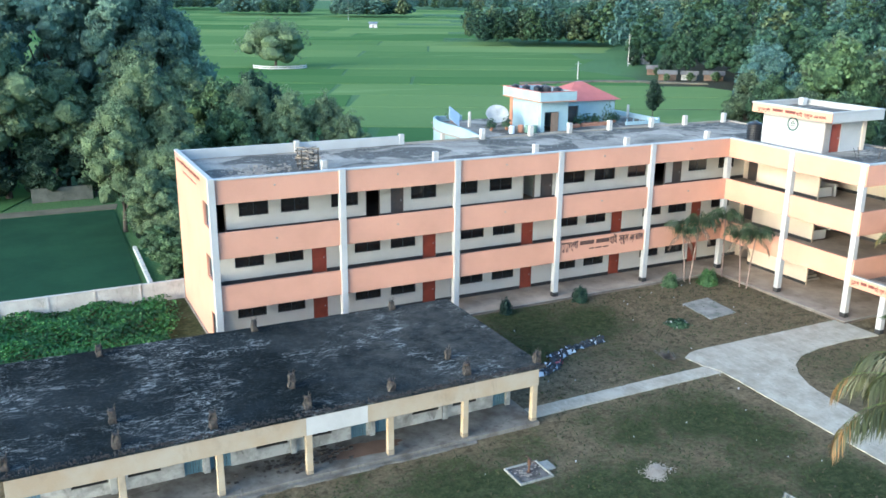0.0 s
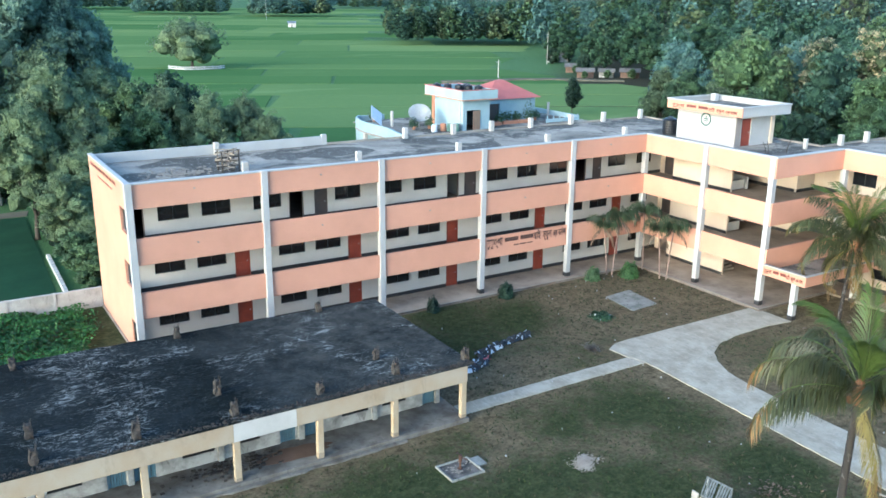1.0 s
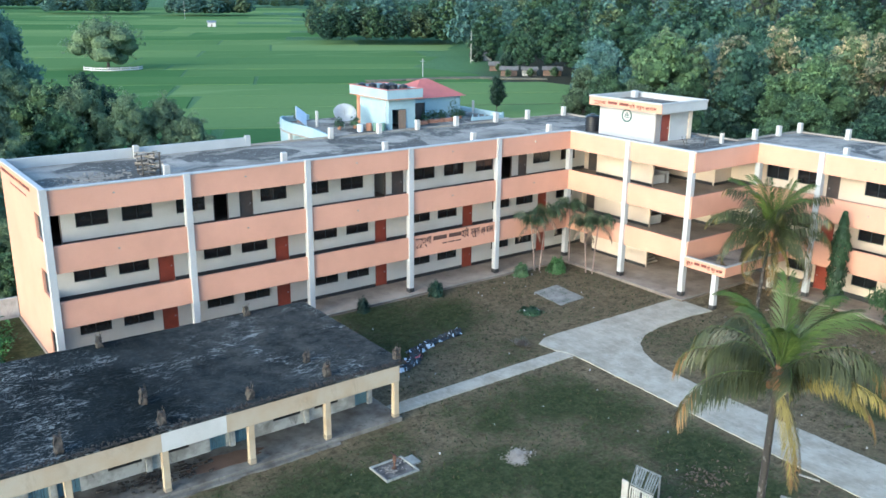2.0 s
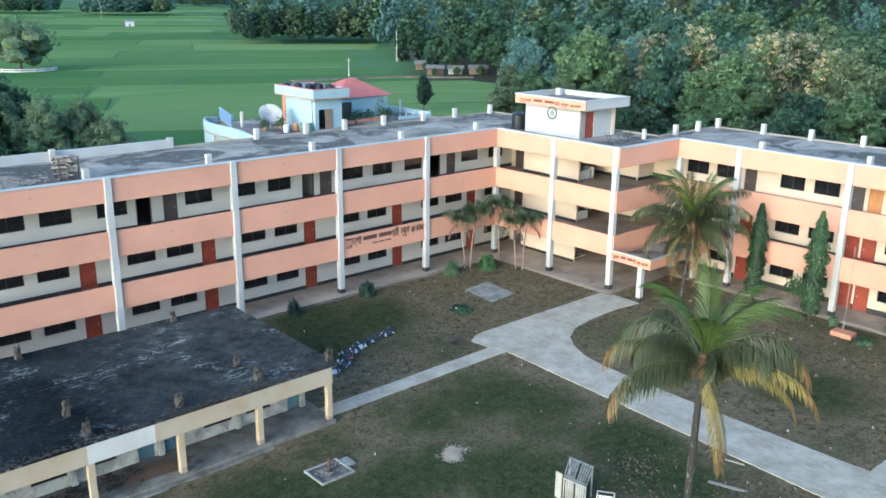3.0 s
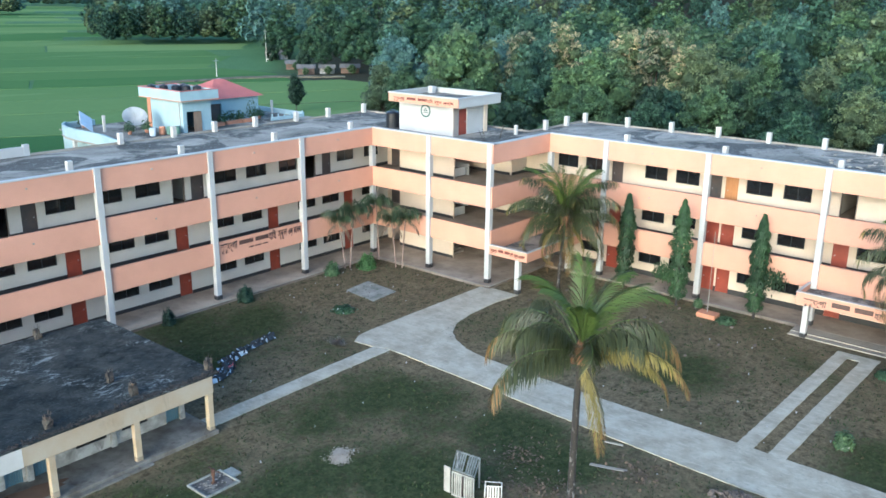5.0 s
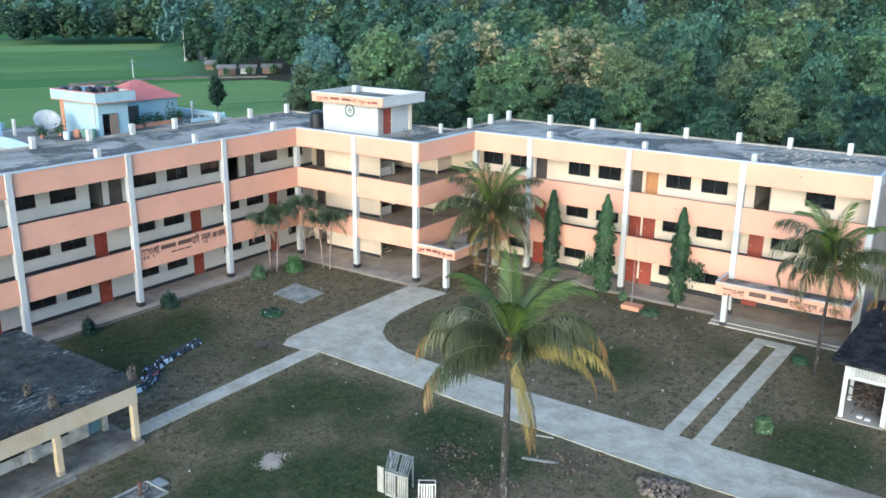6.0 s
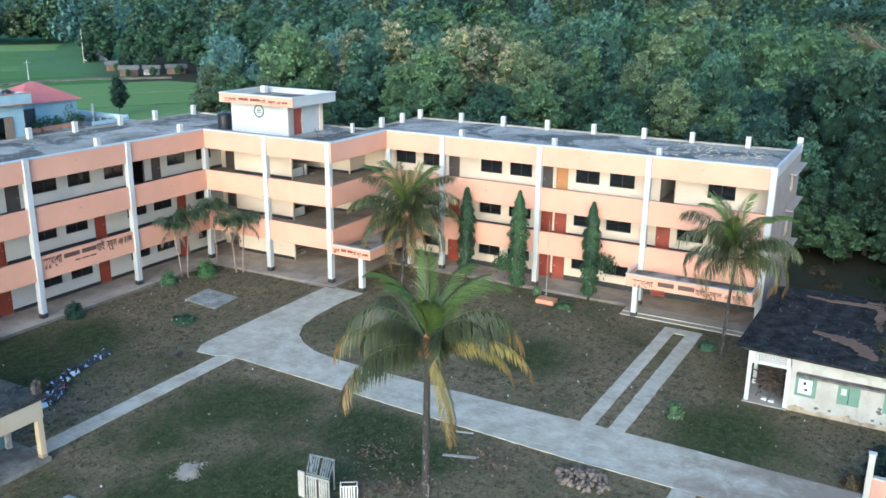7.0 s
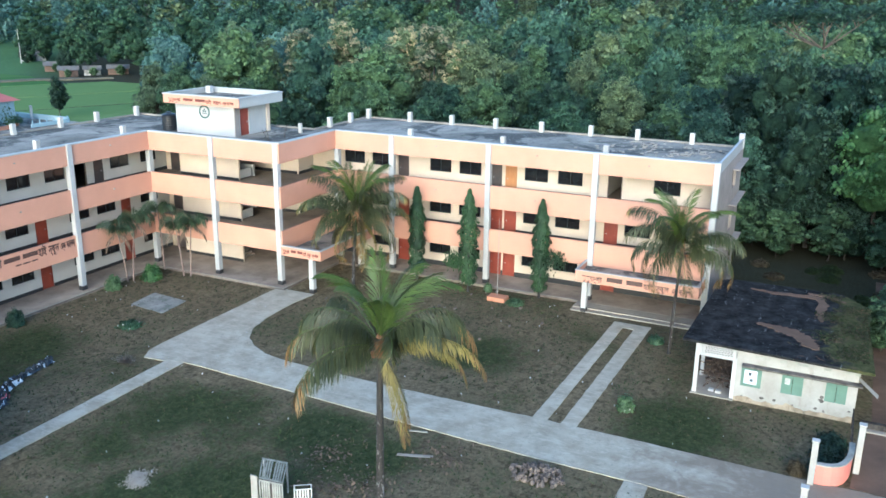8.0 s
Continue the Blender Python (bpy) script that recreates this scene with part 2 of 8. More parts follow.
def school_roof_material():
    """Grey cement roof: pale wash, dark algae pools and pale flakes inside them."""
    m, nt, b = mat_base("weathered_grey_roof")
    v = coords(nt)
    base = mixc(nt, ramp(nt, noisen(nt, v, 0.22, 5, 0.6, 0.6), 0.38, 0.62), (0.205, 0.186, 0.156), (0.37, 0.335, 0.285))
    pool = ramp(nt, noisen(nt, coords(nt, (0.8, 0.8, 1)), 0.24, 7, 0.66, 0.9), 0.49, 0.55)
    col = mixc(nt, mathn(nt, "MULTIPLY", pool, 0.8), base, (0.062, 0.060, 0.055))
    line = ramp(nt, noisen(nt, coords(nt, (0.5, 1.6, 1)), 0.9, 9, 0.75, 1.2), 0.56, 0.62)
    col = mixc(nt, mathn(nt, "MULTIPLY", line, 0.55), col, (0.085, 0.082, 0.078))
    flake = ramp(nt, noisen(nt, v, 3.2, 9, 0.8, 0.3), 0.56, 0.61)
    col = mixc(nt, mathn(nt, "MULTIPLY", flake, mathn(nt, "ADD", mathn(nt, "MULTIPLY", pool, 0.55), 0.16)), col, (0.40, 0.385, 0.355))
    f = noisen(nt, v, 9, 6, 0.7)
    col = mixc(nt, 0.45, col, mixc(nt, ramp(nt, f, 0.3, 0.7), (0.4, 0.4, 0.4), (1.15, 1.15, 1.15)), "MULTIPLY")
    nt.links.new(col, b.inputs["Base Color"])
    b.inputs["Roughness"].default_value = 0.95
    b.inputs["Specular IOR Level"].default_value = 0.05
    bumpn(nt, b, f, 0.3, 0.03)
    return m


def mossy_roof_material():
    """Black store roof with drifts of brown earth and dull moss."""
    m, nt, b = mat_base("mossy_black_roof")
    v = coords(nt)
    col = mixc(nt, ramp(nt, noisen(nt, v, 1.3, 8, 0.75), 0.4, 0.65), (0.010, 0.010, 0.011), (0.040, 0.040, 0.041))
    streak = ramp(nt, noisen(nt, coords(nt, (0.6, 2.2, 1)), 1.6, 9, 0.75, 0.5), 0.60, 0.66)
    col = mixc(nt, mathn(nt, "MULTIPLY", streak, 0.6), col, (0.24, 0.24, 0.24))
    sep = nt.nodes.new("ShaderNodeSeparateXYZ")
    nt.links.new(v, sep.inputs[0])
    drift = mathn(nt, "ADD", noisen(nt, v, 0.6, 8, 0.68, 0.7), mathn(nt, "MULTIPLY", sep.outputs[1], -0.035))
    col = mixc(nt, ramp(nt, drift, 0.56, 0.64), col, mixc(nt, ramp(nt, noisen(nt, v, 5, 6, 0.8), 0.35, 0.65), (0.085, 0.052, 0.034), (0.20, 0.125, 0.080)))
    moss = mathn(nt, "ADD", noisen(nt, v, 0.55, 6, 0.65, 0.4), mathn(nt, "MULTIPLY", sep.outputs[1], -0.09))
    turf = mixc(nt, ramp(nt, noisen(nt, v, 2.2, 7, 0.75), 0.36, 0.64), (0.030, 0.040, 0.014), (0.095, 0.085, 0.040))
    col = mixc(nt, ramp(nt, moss, 0.50, 0.60), col, turf)
    nt.links.new(col, b.inputs["Base Color"])
    b.inputs["Roughness"].default_value = 0.95
    b.inputs["Specular IOR Level"].default_value = 0.05
    return m


M_OLDROOF = roof_material("black_algae_roof", (0.008, 0.0105, 0.011), (0.022, 0.026, 0.027), (0.28, 0.285, 0.27), 1.0, (0.060, 0.060, 0.055))
M_ROOF = school_roof_material()
M_HUTROOF = mossy_roof_material()
M_OLDDOOR = surf("grey_brown_boards", (0.23, 0.165, 0.115), (0.16, 0.115, 0.08), 2.0, 0.7, stretch=(6, 6, 0.5), bump=0.15)
M_MOSSWALL = surf("mossy_grey_masonry", (0.13, 0.135, 0.12), (0.075, 0.08, 0.07), 0.8, 0.95, bump=0.3, grime=(0.03, 0.035, 0.028), grime_amount=0.8)
M_TRACK = surf("dull_earth_track", (0.15, 0.135, 0.10), (0.10, 0.095, 0.07), 0.5, 0.95, bump=0.3, grime=(0.05, 0.07, 0.03), grime_amount=0.8)


SHADED_LEAF_MASS = {}


def shaded_leaf_mass(name, dark, light, spread, share=0.62):
    """The closed leafy body inside a clump: leaf-sized mottling and relief, inner crown shade put in as darker colour.
    """
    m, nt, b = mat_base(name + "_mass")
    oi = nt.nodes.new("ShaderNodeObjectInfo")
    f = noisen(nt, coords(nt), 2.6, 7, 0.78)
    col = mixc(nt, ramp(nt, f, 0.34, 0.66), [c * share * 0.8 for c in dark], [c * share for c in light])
    # clump-sized noise patches, from darker and bluer to lighter
    clump_tone = ramp(nt, noisen(nt, coords(nt), 0.45, 3, 0.6), 0.36, 0.66)
    col = mixc(nt, 0.75, col, mixc(nt, clump_tone, (0.45, 0.5, 0.55), (1.3, 1.3, 1.15)), "MULTIPLY")
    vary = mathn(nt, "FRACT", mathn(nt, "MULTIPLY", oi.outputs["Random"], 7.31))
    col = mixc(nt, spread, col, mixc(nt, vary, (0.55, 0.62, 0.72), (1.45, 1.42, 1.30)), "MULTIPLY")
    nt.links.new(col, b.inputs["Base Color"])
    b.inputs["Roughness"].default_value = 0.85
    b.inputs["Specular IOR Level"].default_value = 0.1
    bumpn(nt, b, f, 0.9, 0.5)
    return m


def leaf_material(name, dark, light, gloss=0.55, through=0.25, spread=0.8, share=0.62):
    m, nt, b = mat_base(name)
    SHADED_LEAF_MASS[m] = shaded_leaf_mass(name, dark, light, spread, share)
    g = nt.nodes.new("ShaderNodeNewGeometry")
    oi = nt.nodes.new("ShaderNodeObjectInfo")
    col = mixc(nt, mathn(nt, "MULTIPLY_ADD", g.outputs["Random Per Island"], 0.6, 0.2), dark, light)
    col = mixc(nt, mathn(nt, "MULTIPLY", oi.outputs["Random"], 0.25), col, (light[0] * 0.9, light[1] * 0.8, light[2] * 0.7))
    # the same broad noise tone as in the inner body
    clump_tone = ramp(nt, noisen(nt, coords(nt), 0.45, 3, 0.6), 0.36, 0.66)
    col = mixc(nt, 0.75, col, mixc(nt, clump_tone, (0.45, 0.5, 0.55), (1.3, 1.3, 1.15)), "MULTIPLY")
    vary = mathn(nt, "FRACT", mathn(nt, "MULTIPLY", oi.outputs["Random"], 7.31))
    col = mixc(nt, spread, col, mixc(nt, vary, (0.55, 0.62, 0.72), (1.45, 1.42, 1.30)), "MULTIPLY")
    nt.links.new(col, b.inputs["Base Color"])
    b.inputs["Roughness"].default_value = gloss
    b.inputs["Specular IOR Level"].default_value = 0.3
    tr = nt.nodes.new("ShaderNodeBsdfTranslucent")
    nt.links.new(col, tr.inputs["Color"])
    mx = nt.nodes.new("ShaderNodeMixShader")
    mx.inputs[0].default_value = through
    nt.links.new(b.outputs[0], mx.inputs[1])
    nt.links.new(tr.outputs[0], mx.inputs[2])
    nt.links.new(mx.outputs[0], nt.nodes["Material Output"].inputs[0])
    return m


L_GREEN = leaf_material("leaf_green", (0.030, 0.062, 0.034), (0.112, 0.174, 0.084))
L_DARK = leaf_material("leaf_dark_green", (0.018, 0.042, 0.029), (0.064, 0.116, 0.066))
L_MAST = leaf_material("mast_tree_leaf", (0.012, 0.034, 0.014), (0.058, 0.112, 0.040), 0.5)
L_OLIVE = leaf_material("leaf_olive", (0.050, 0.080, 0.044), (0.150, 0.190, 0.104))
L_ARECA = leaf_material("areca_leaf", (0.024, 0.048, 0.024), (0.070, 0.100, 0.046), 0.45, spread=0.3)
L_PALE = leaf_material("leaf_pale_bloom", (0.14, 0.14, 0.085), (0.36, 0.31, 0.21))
# distance haze put into this leaf colour: paler and bluer
L_BLUE = leaf_material("leaf_haze_blued_green", (0.062, 0.122, 0.114), (0.118, 0.195, 0.178), spread=0.4, share=0.9)
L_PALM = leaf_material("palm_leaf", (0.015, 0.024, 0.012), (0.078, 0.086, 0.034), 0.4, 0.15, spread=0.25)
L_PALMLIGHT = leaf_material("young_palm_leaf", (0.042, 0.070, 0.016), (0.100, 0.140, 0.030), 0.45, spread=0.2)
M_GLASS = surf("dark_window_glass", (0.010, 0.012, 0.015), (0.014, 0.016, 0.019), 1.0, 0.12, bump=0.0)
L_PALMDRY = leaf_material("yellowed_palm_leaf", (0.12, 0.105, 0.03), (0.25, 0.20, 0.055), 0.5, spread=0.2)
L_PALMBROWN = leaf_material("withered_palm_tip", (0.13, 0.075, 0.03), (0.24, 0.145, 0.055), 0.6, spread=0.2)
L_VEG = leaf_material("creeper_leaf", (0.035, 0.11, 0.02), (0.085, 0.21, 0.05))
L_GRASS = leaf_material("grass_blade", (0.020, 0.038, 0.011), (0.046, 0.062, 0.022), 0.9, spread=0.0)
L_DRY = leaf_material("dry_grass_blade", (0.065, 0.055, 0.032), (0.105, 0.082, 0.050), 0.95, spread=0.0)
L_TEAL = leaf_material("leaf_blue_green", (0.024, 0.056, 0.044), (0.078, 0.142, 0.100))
# leaf colour lifted well above real leaves to stand in for haze
L_WEST = leaf_material("leaf_haze_paled_green", (0.100, 0.165, 0.130), (0.190, 0.275, 0.215), 0.6, 0.42, 0.25, 0.85)
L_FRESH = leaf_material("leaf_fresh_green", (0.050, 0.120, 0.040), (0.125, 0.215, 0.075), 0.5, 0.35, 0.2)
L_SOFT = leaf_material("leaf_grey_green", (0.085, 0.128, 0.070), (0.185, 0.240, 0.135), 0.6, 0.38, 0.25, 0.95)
# eastern woods' shade put into the leaf colour; also dark shrubs' own green
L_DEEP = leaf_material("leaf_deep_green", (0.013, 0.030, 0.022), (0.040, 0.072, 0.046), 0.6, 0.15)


GREENS = [
    (29.0, 46.5, 6.0), (33.5, 44.5, 4.0), (30.0, 30.5, 4.5), (22.4, 26.8, 4.8), (25.5, 24.0, 5.0), (20.5, 31.5, 3.5), (17.0, 30.0, 4.0), (20.0, 25.0, 5.0), (15.0, 26.0, 5.0), (26.0, 31.0, 4.0), (31.4, 27.4, 4.5), (32.5, 22.5, 4.0), (45.6, 19.2, 4.5), (41.0, 6.0, 4.5), (31.0, 18.5, 3.0), (27.0, 41.5, 3.0), (8.6, 59.0, 3.6), (8.6, 55.0, 3.4), (8.2, 51.0, 3.4),
]


def ground_material():
    m, nt, b = mat_base("ground_soil_and_grass")
    v = coords(nt)
    sep = nt.nodes.new("ShaderNodeSeparateXYZ")
    nt.links.new(v, sep.inputs[0])
    wob = mathn(nt, "MULTIPLY", mathn(nt, "SUBTRACT", noisen(nt, v, 0.5, 5), 0.5), 5.0)
    xx, yy = mathn(nt, "ADD", sep.outputs[0], wob), mathn(nt, "ADD", sep.outputs[1], wob)
    # dry school lawn: brown soil, straw and green patches
    big = noisen(nt, v, 0.11, 5, 0.65, 0.5)
    mid = noisen(nt, v, 0.6, 7, 0.75)
    small = noisen(nt, v, 1.8, 7, 0.75)
    fine = noisen(nt, v, 4.5, 8, 0.8)
    lush = None
    for x, y, r in GREENS:
        dn = nt.nodes.new("ShaderNodeVectorMath")
        dn.operation = "DISTANCE"
        nt.links.new(v, dn.inputs[0])
        dn.inputs[1].default_value = (x, y, 0)
        spot = ramp(nt, dn.outputs["Value"], r, r * 0.25)
        lush = spot if lush is None else mathn(nt, "MAXIMUM", lush, spot)
    soil = mixc(nt, ramp(nt, small, 0.38, 0.60), (0.062, 0.050, 0.028), (0.164, 0.133, 0.080))
    soil = mixc(nt, mathn(nt, "MULTIPLY", ramp(nt, mid, 0.50, 0.66), 0.7), soil, (0.205, 0.164, 0.100))
    green = mixc(nt, ramp(nt, small, 0.36, 0.64), (0.015, 0.027, 0.008), (0.048, 0.059, 0.022))
    want = mathn(nt, "ADD", mathn(nt, "ADD", mathn(nt, "MULTIPLY", big, 0.40), mathn(nt, "MULTIPLY", mid, 0.26)), mathn(nt, "MULTIPLY", small, 0.34))
    want = mathn(nt, "ADD", want, mathn(nt, "MULTIPLY", lush, 0.125))
    lawn = mixc(nt, mathn(nt, "MULTIPLY", ramp(nt, want, 0.505, 0.600), 0.90), soil, green)
    # field grass outside
    field = mixc(nt, ramp(nt, noisen(nt, v, 0.02, 4), 0.4, 0.6), (0.052, 0.105, 0.040), (0.080, 0.140, 0.052))
    inx = mathn(nt, "MULTIPLY", ramp(nt, xx, -14, -12), ramp(nt, xx, 74, 70))
    iny = mathn(nt, "MULTIPLY", ramp(nt, yy, -40, -38), ramp(nt, yy, 64, 62))
    col = mixc(nt, mathn(nt, "MULTIPLY", inx, iny), field, lawn)
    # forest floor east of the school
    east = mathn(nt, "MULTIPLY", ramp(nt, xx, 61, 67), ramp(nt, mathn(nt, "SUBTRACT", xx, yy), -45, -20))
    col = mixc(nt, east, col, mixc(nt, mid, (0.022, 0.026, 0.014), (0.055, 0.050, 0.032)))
    col = mixc(nt, 0.8, col, mixc(nt, ramp(nt, fine, 0.36, 0.64), (0.45, 0.45, 0.45), (1.38, 1.38, 1.38)), "MULTIPLY")
    nt.links.new(col, b.inputs["Base Color"])
    b.inputs["Roughness"].default_value = 0.95
    b.inputs["Specular IOR Level"].default_value = 0.08
    bumpn(nt, b, fine, 0.6, 0.06)
    return m


def paddy_material():
    m, nt, b = mat_base("young_rice")
    g = nt.nodes.new("ShaderNodeNewGeometry")
    v = coords(nt)
    col = mixc(nt, g.outputs["Random Per Island"], (0.062, 0.124, 0.042), (0.165, 0.228, 0.086))
    col = mixc(nt, mathn(nt, "MULTIPLY", ramp(nt, noisen(nt, v, 0.012, 5, 0.6), 0.40, 0.66), 0.55), col, (0.098, 0.166, 0.060))
    pale = ramp(nt, noisen(nt, coords(nt, (0.4, 1.0, 1)), 0.03, 6, 0.65, 0.5), 0.56, 0.68)
    col = mixc(nt, mathn(nt, "MULTIPLY", pale, 0.5), col, (0.210, 0.280, 0.120))
    f = noisen(nt, v, 0.7, 8, 0.8)
    col = mixc(nt, 0.35, col, mixc(nt, f, (0.4, 0.4, 0.4), (1.3, 1.3, 1.3)), "MULTIPLY")
    nt.links.new(col, b.inputs["Base Color"])
    b.inputs["Roughness"].default_value = 1.0
    b.inputs["Specular IOR Level"].default_value = 0.0
    return m


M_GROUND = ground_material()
M_PADDY = paddy_material()
M_PONDGREEN = surf("dark_green_crop", (0.013, 0.042, 0.020), (0.020, 0.058, 0.026), 0.2, 0.98, bump=0.4, fine=3)

# ---- building blocks ----


def thing(name, label, category, group="", kind="", at=(0, 0, 0)):
    ob = new(name)
    ob.empty_display_size = 0.2
    ob.location = at
    return tagged(ob, label, category, group, kind)


def to_mesh(name, bm, mats, smooth=False):
    me = bpy.data.meshes.new(name)
    bmesh.ops.recalc_face_normals(bm, faces=bm.faces[:])
    bm.to_mesh(me)
    bm.free()
    for m in mats if isinstance(mats, (list, tuple)) else [mats]:
        me.materials.append(m)
    if smooth:
        me.polygons.foreach_set("use_smooth", [True] * len(me.polygons))
    return me


def part(name, bm, material, parent=None, label="", smooth=False):
    ob = new(name, bm if isinstance(bm, bpy.types.Mesh) else to_mesh(name, bm, material, smooth))
    if parent:
        ob.parent = parent
    if label:
        ob["label"] = label
    return ob


def boxes(*specs, bevel=0.0):
    """A bmesh of boxes, each (x0, x1, y0, y1, z0, z1)."""
    bm = bmesh.new()
    for x0, x1, y0, y1, z0, z1 in specs:
        v = [bm.verts.new(p) for p in ((x0, y0, z0), (x1, y0, z0), (x1, y1, z0), (x0, y1, z0), (x0, y0, z1), (x1, y0, z1), (x1, y1, z1), (x0, y1, z1))]
        for f in ((0, 3, 2, 1), (4, 5, 6, 7), (0, 1, 5, 4), (1, 2, 6, 5), (2, 3, 7, 6), (3, 0, 4, 7)):
            bm.faces.new([v[i] for i in f])
    if bevel:
        bmesh.ops.bevel(bm, geom=bm.edges[:], offset=bevel, segments=2, profile=0.6, affect="EDGES")
    return bm


def slab(points, z0, z1, bevel=0.0):
    """A flat prism over a ground outline."""
    bm = bmesh.new()
    low, top = [bm.verts.new((x, y, z0)) for x, y in points], [bm.verts.new((x, y, z1)) for x, y in points]
    bm.faces.new(low[::-1])
    f = bm.faces.new(top)
    n = len(points)
    for i in range(n):
        bm.faces.new((low[i], low[(i + 1) % n], top[(i + 1) % n], top[i]))
    if bevel:
        bmesh.ops.bevel(bm, geom=list(f.edges), offset=bevel, segments=2, affect="EDGES")
    return bm


def tube(points, radii, sides=8, bm=None, cap=True):
    bm = bm or bmesh.new()
    pts = [Vector(p) for p in points]
    rings = []
    for i, p in enumerate(pts):
        d = (pts[min(i + 1, len(pts) - 1)] - pts[max(i - 1, 0)]).normalized()
        side = d.cross(Vector((0.3, 1, 0.1))).normalized()
        up = side.cross(d).normalized()
        rings.append([bm.verts.new(p + (side * math.cos(a) + up * math.sin(a)) * radii[i]) for a in (2 * math.pi * k / sides for k in range(sides))])
    for a, b in zip(rings, rings[1:]):
        for k in range(sides):
            bm.faces.new((a[k], a[(k + 1) % sides], b[(k + 1) % sides], b[k]))
    if cap:
        bm.faces.new(rings[0][::-1])
        bm.faces.new(rings[-1])
    return bm


def wall_cells(u0, u1, z0, z1, holes, put):
    """Closed wall with openings. put(u, w, z) gives the place; w runs 0..1 through the wall. holes: (u0, u1, z0, z1)."""
    us = sorted({u0, u1, *[h[0] for h in holes], *[h[1] for h in holes]})
    zs = sorted({z0, z1, *[h[2] for h in holes], *[h[3] for h in holes]})
    us, zs = [u for u in us if u0 <= u <= u1], [z for z in zs if z0 <= z <= z1]
    solid = {}
    for i in range(len(us) - 1):
        for j in range(len(zs) - 1):
            cu, cz = (us[i] + us[i + 1]) / 2, (zs[j] + zs[j + 1]) / 2
            solid[i, j] = not any(h[0] < cu < h[1] and h[2] < cz < h[3] for h in holes)
    bm = bmesh.new()
    cache = {}

    def vert(i, w, j):
        if (i, w, j) not in cache:
            cache[i, w, j] = bm.verts.new(put(us[i], w, zs[j]))
        return cache[i, w, j]

    for (i, j), s in solid.items():
        if not s:
            continue
        for w in (0, 1):
            bm.faces.new((vert(i, w, j), vert(i + 1, w, j), vert(i + 1, w, j + 1), vert(i, w, j + 1)))
        for di, dj, a, b in ((-1, 0, (i, j), (i, j + 1)), (1, 0, (i + 1, j), (i + 1, j + 1)), (0, -1, (i, j), (i + 1, j)), (0, 1, (i, j + 1), (i + 1, j + 1))):
            if not solid.get((i + di, j + dj), False):
                bm.faces.new((vert(a[0], 0, a[1]), vert(b[0], 0, b[1]), vert(b[0], 1, b[1]), vert(a[0], 1, a[1])))
    return bm


def letters(name, body, size, material, m, parent, spacing=1.0, width=None):
    """Raised painted letters in the built-in font, as one mesh part. m: the pose, with the text along its x and up its y."""
    c = bpy.data.curves.new(name, "FONT")
    c.body, c.size, c.extrude, c.resolution_u, c.space_character, c.offset = body, size, 0.012, 2, spacing, size * 0.022
    tmp = bpy.data.objects.new(name, c)
    scene.collection.objects.link(tmp)
    bpy.context.view_layer.update()
    me = bpy.data.meshes.new_from_object(tmp)
    bpy.data.objects.remove(tmp)
    me.materials.clear()
    me.materials.append(material)
    if width:
        xs = [v.co.x for v in me.vertices]
        k = width / max(1e-3, max(xs) - min(xs))
        me.transform(Matrix.Diagonal((k, 1, 1, 1)))
    ob = new(name, me)
    ob.parent = parent
    ob.matrix_basis = m
    return ob


def strokes(name, widths, height, material, m, parent, gap=0.35, line=0.35):
    """Plain bars that stand for writing that cannot be read: one bar a word."""
    x = 0.0
    for w in widths:
        ob = part(name, boxes((x, x + w, height * 0.2, height * 0.7, 0, 0.012)), material, parent)
        ob.matrix_basis = m
        x += w + gap


FACE_S = Matrix(((1, 0, 0, 0), (0, 0, -1, 0), (0, 1, 0, 0), (0, 0, 0, 1)))   # text on a wall that faces -y
FACE_W = Matrix(((0, 0, -1, 0), (-1, 0, 0, 0), (0, 1, 0, 0), (0, 0, 0, 1)))  # text on a wall that faces -x, reading towards -y


def at(m, x, y, z):
    return Matrix.Translation((x, y, z)) @ m


# ---- ground ----



def hill(x, y):
    """Height of the wooded rise in the north-east and east."""
    r, az = math.hypot(x, y), math.degrees(math.atan2(x, y))
    side = min(1.0, max(0.0, (az - 40) / 14)) * min(1.0, max(0.0, (150 - az) / 20))
    rise = min(1.0, max(0.0, (r - 250) / 450))
    return 46.0 * side * rise * rise * (3 - 2 * rise)


def ground_sheet():
    bm = bmesh.new()
    bmesh.ops.create_grid(bm, x_segments=120, y_segments=120, size=4500)
    for v in bm.verts:
        v.co.z = hill(v.co.x, v.co.y)
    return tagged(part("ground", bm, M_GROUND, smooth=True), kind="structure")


ground = ground_sheet()

# ---- school ----
GF, F1, F2, ROOF, CAP = 0.15, 3.55, 6.87, 10.15, 10.9
RAIL1, RAIL2 = 4.28, 7.60
BAND_LOW = (2.72, 6.02, 9.38)
YF, YI, YB = 49.40, 51.90, 60.70          # west wing: front, corridor wall, back
XW = 9.62                                  # its end wall
XS, YS = 49.80, 37.00                      # corner block: west face and south face
XF, XI, XB = 57.30, 59.70, 69.30           # south wing: front, corridor wall, back
YE, YN = 7.45, 41.20                       # its end and its north edge
COL_L = [9.70, 17.74, 25.82, 34.02, 42.20]
COL_R = [31.88, 23.77, 15.70, 7.60]

school = thing("school_building", "three-storey peach and white school with open corridors", "building")

# plinth, floors, roof


def inset(d):
    return [(XW + d, YF + d), (XS + d, YF + d), (XS + d, YS + d), (XF + d, YS + d), (XF + d, YE + d), (XB - d, YE + d), (XB - d, YN - d), (60.6 - d, YN - d), (60.6 - d, YB - d), (XW + d, YB - d)]


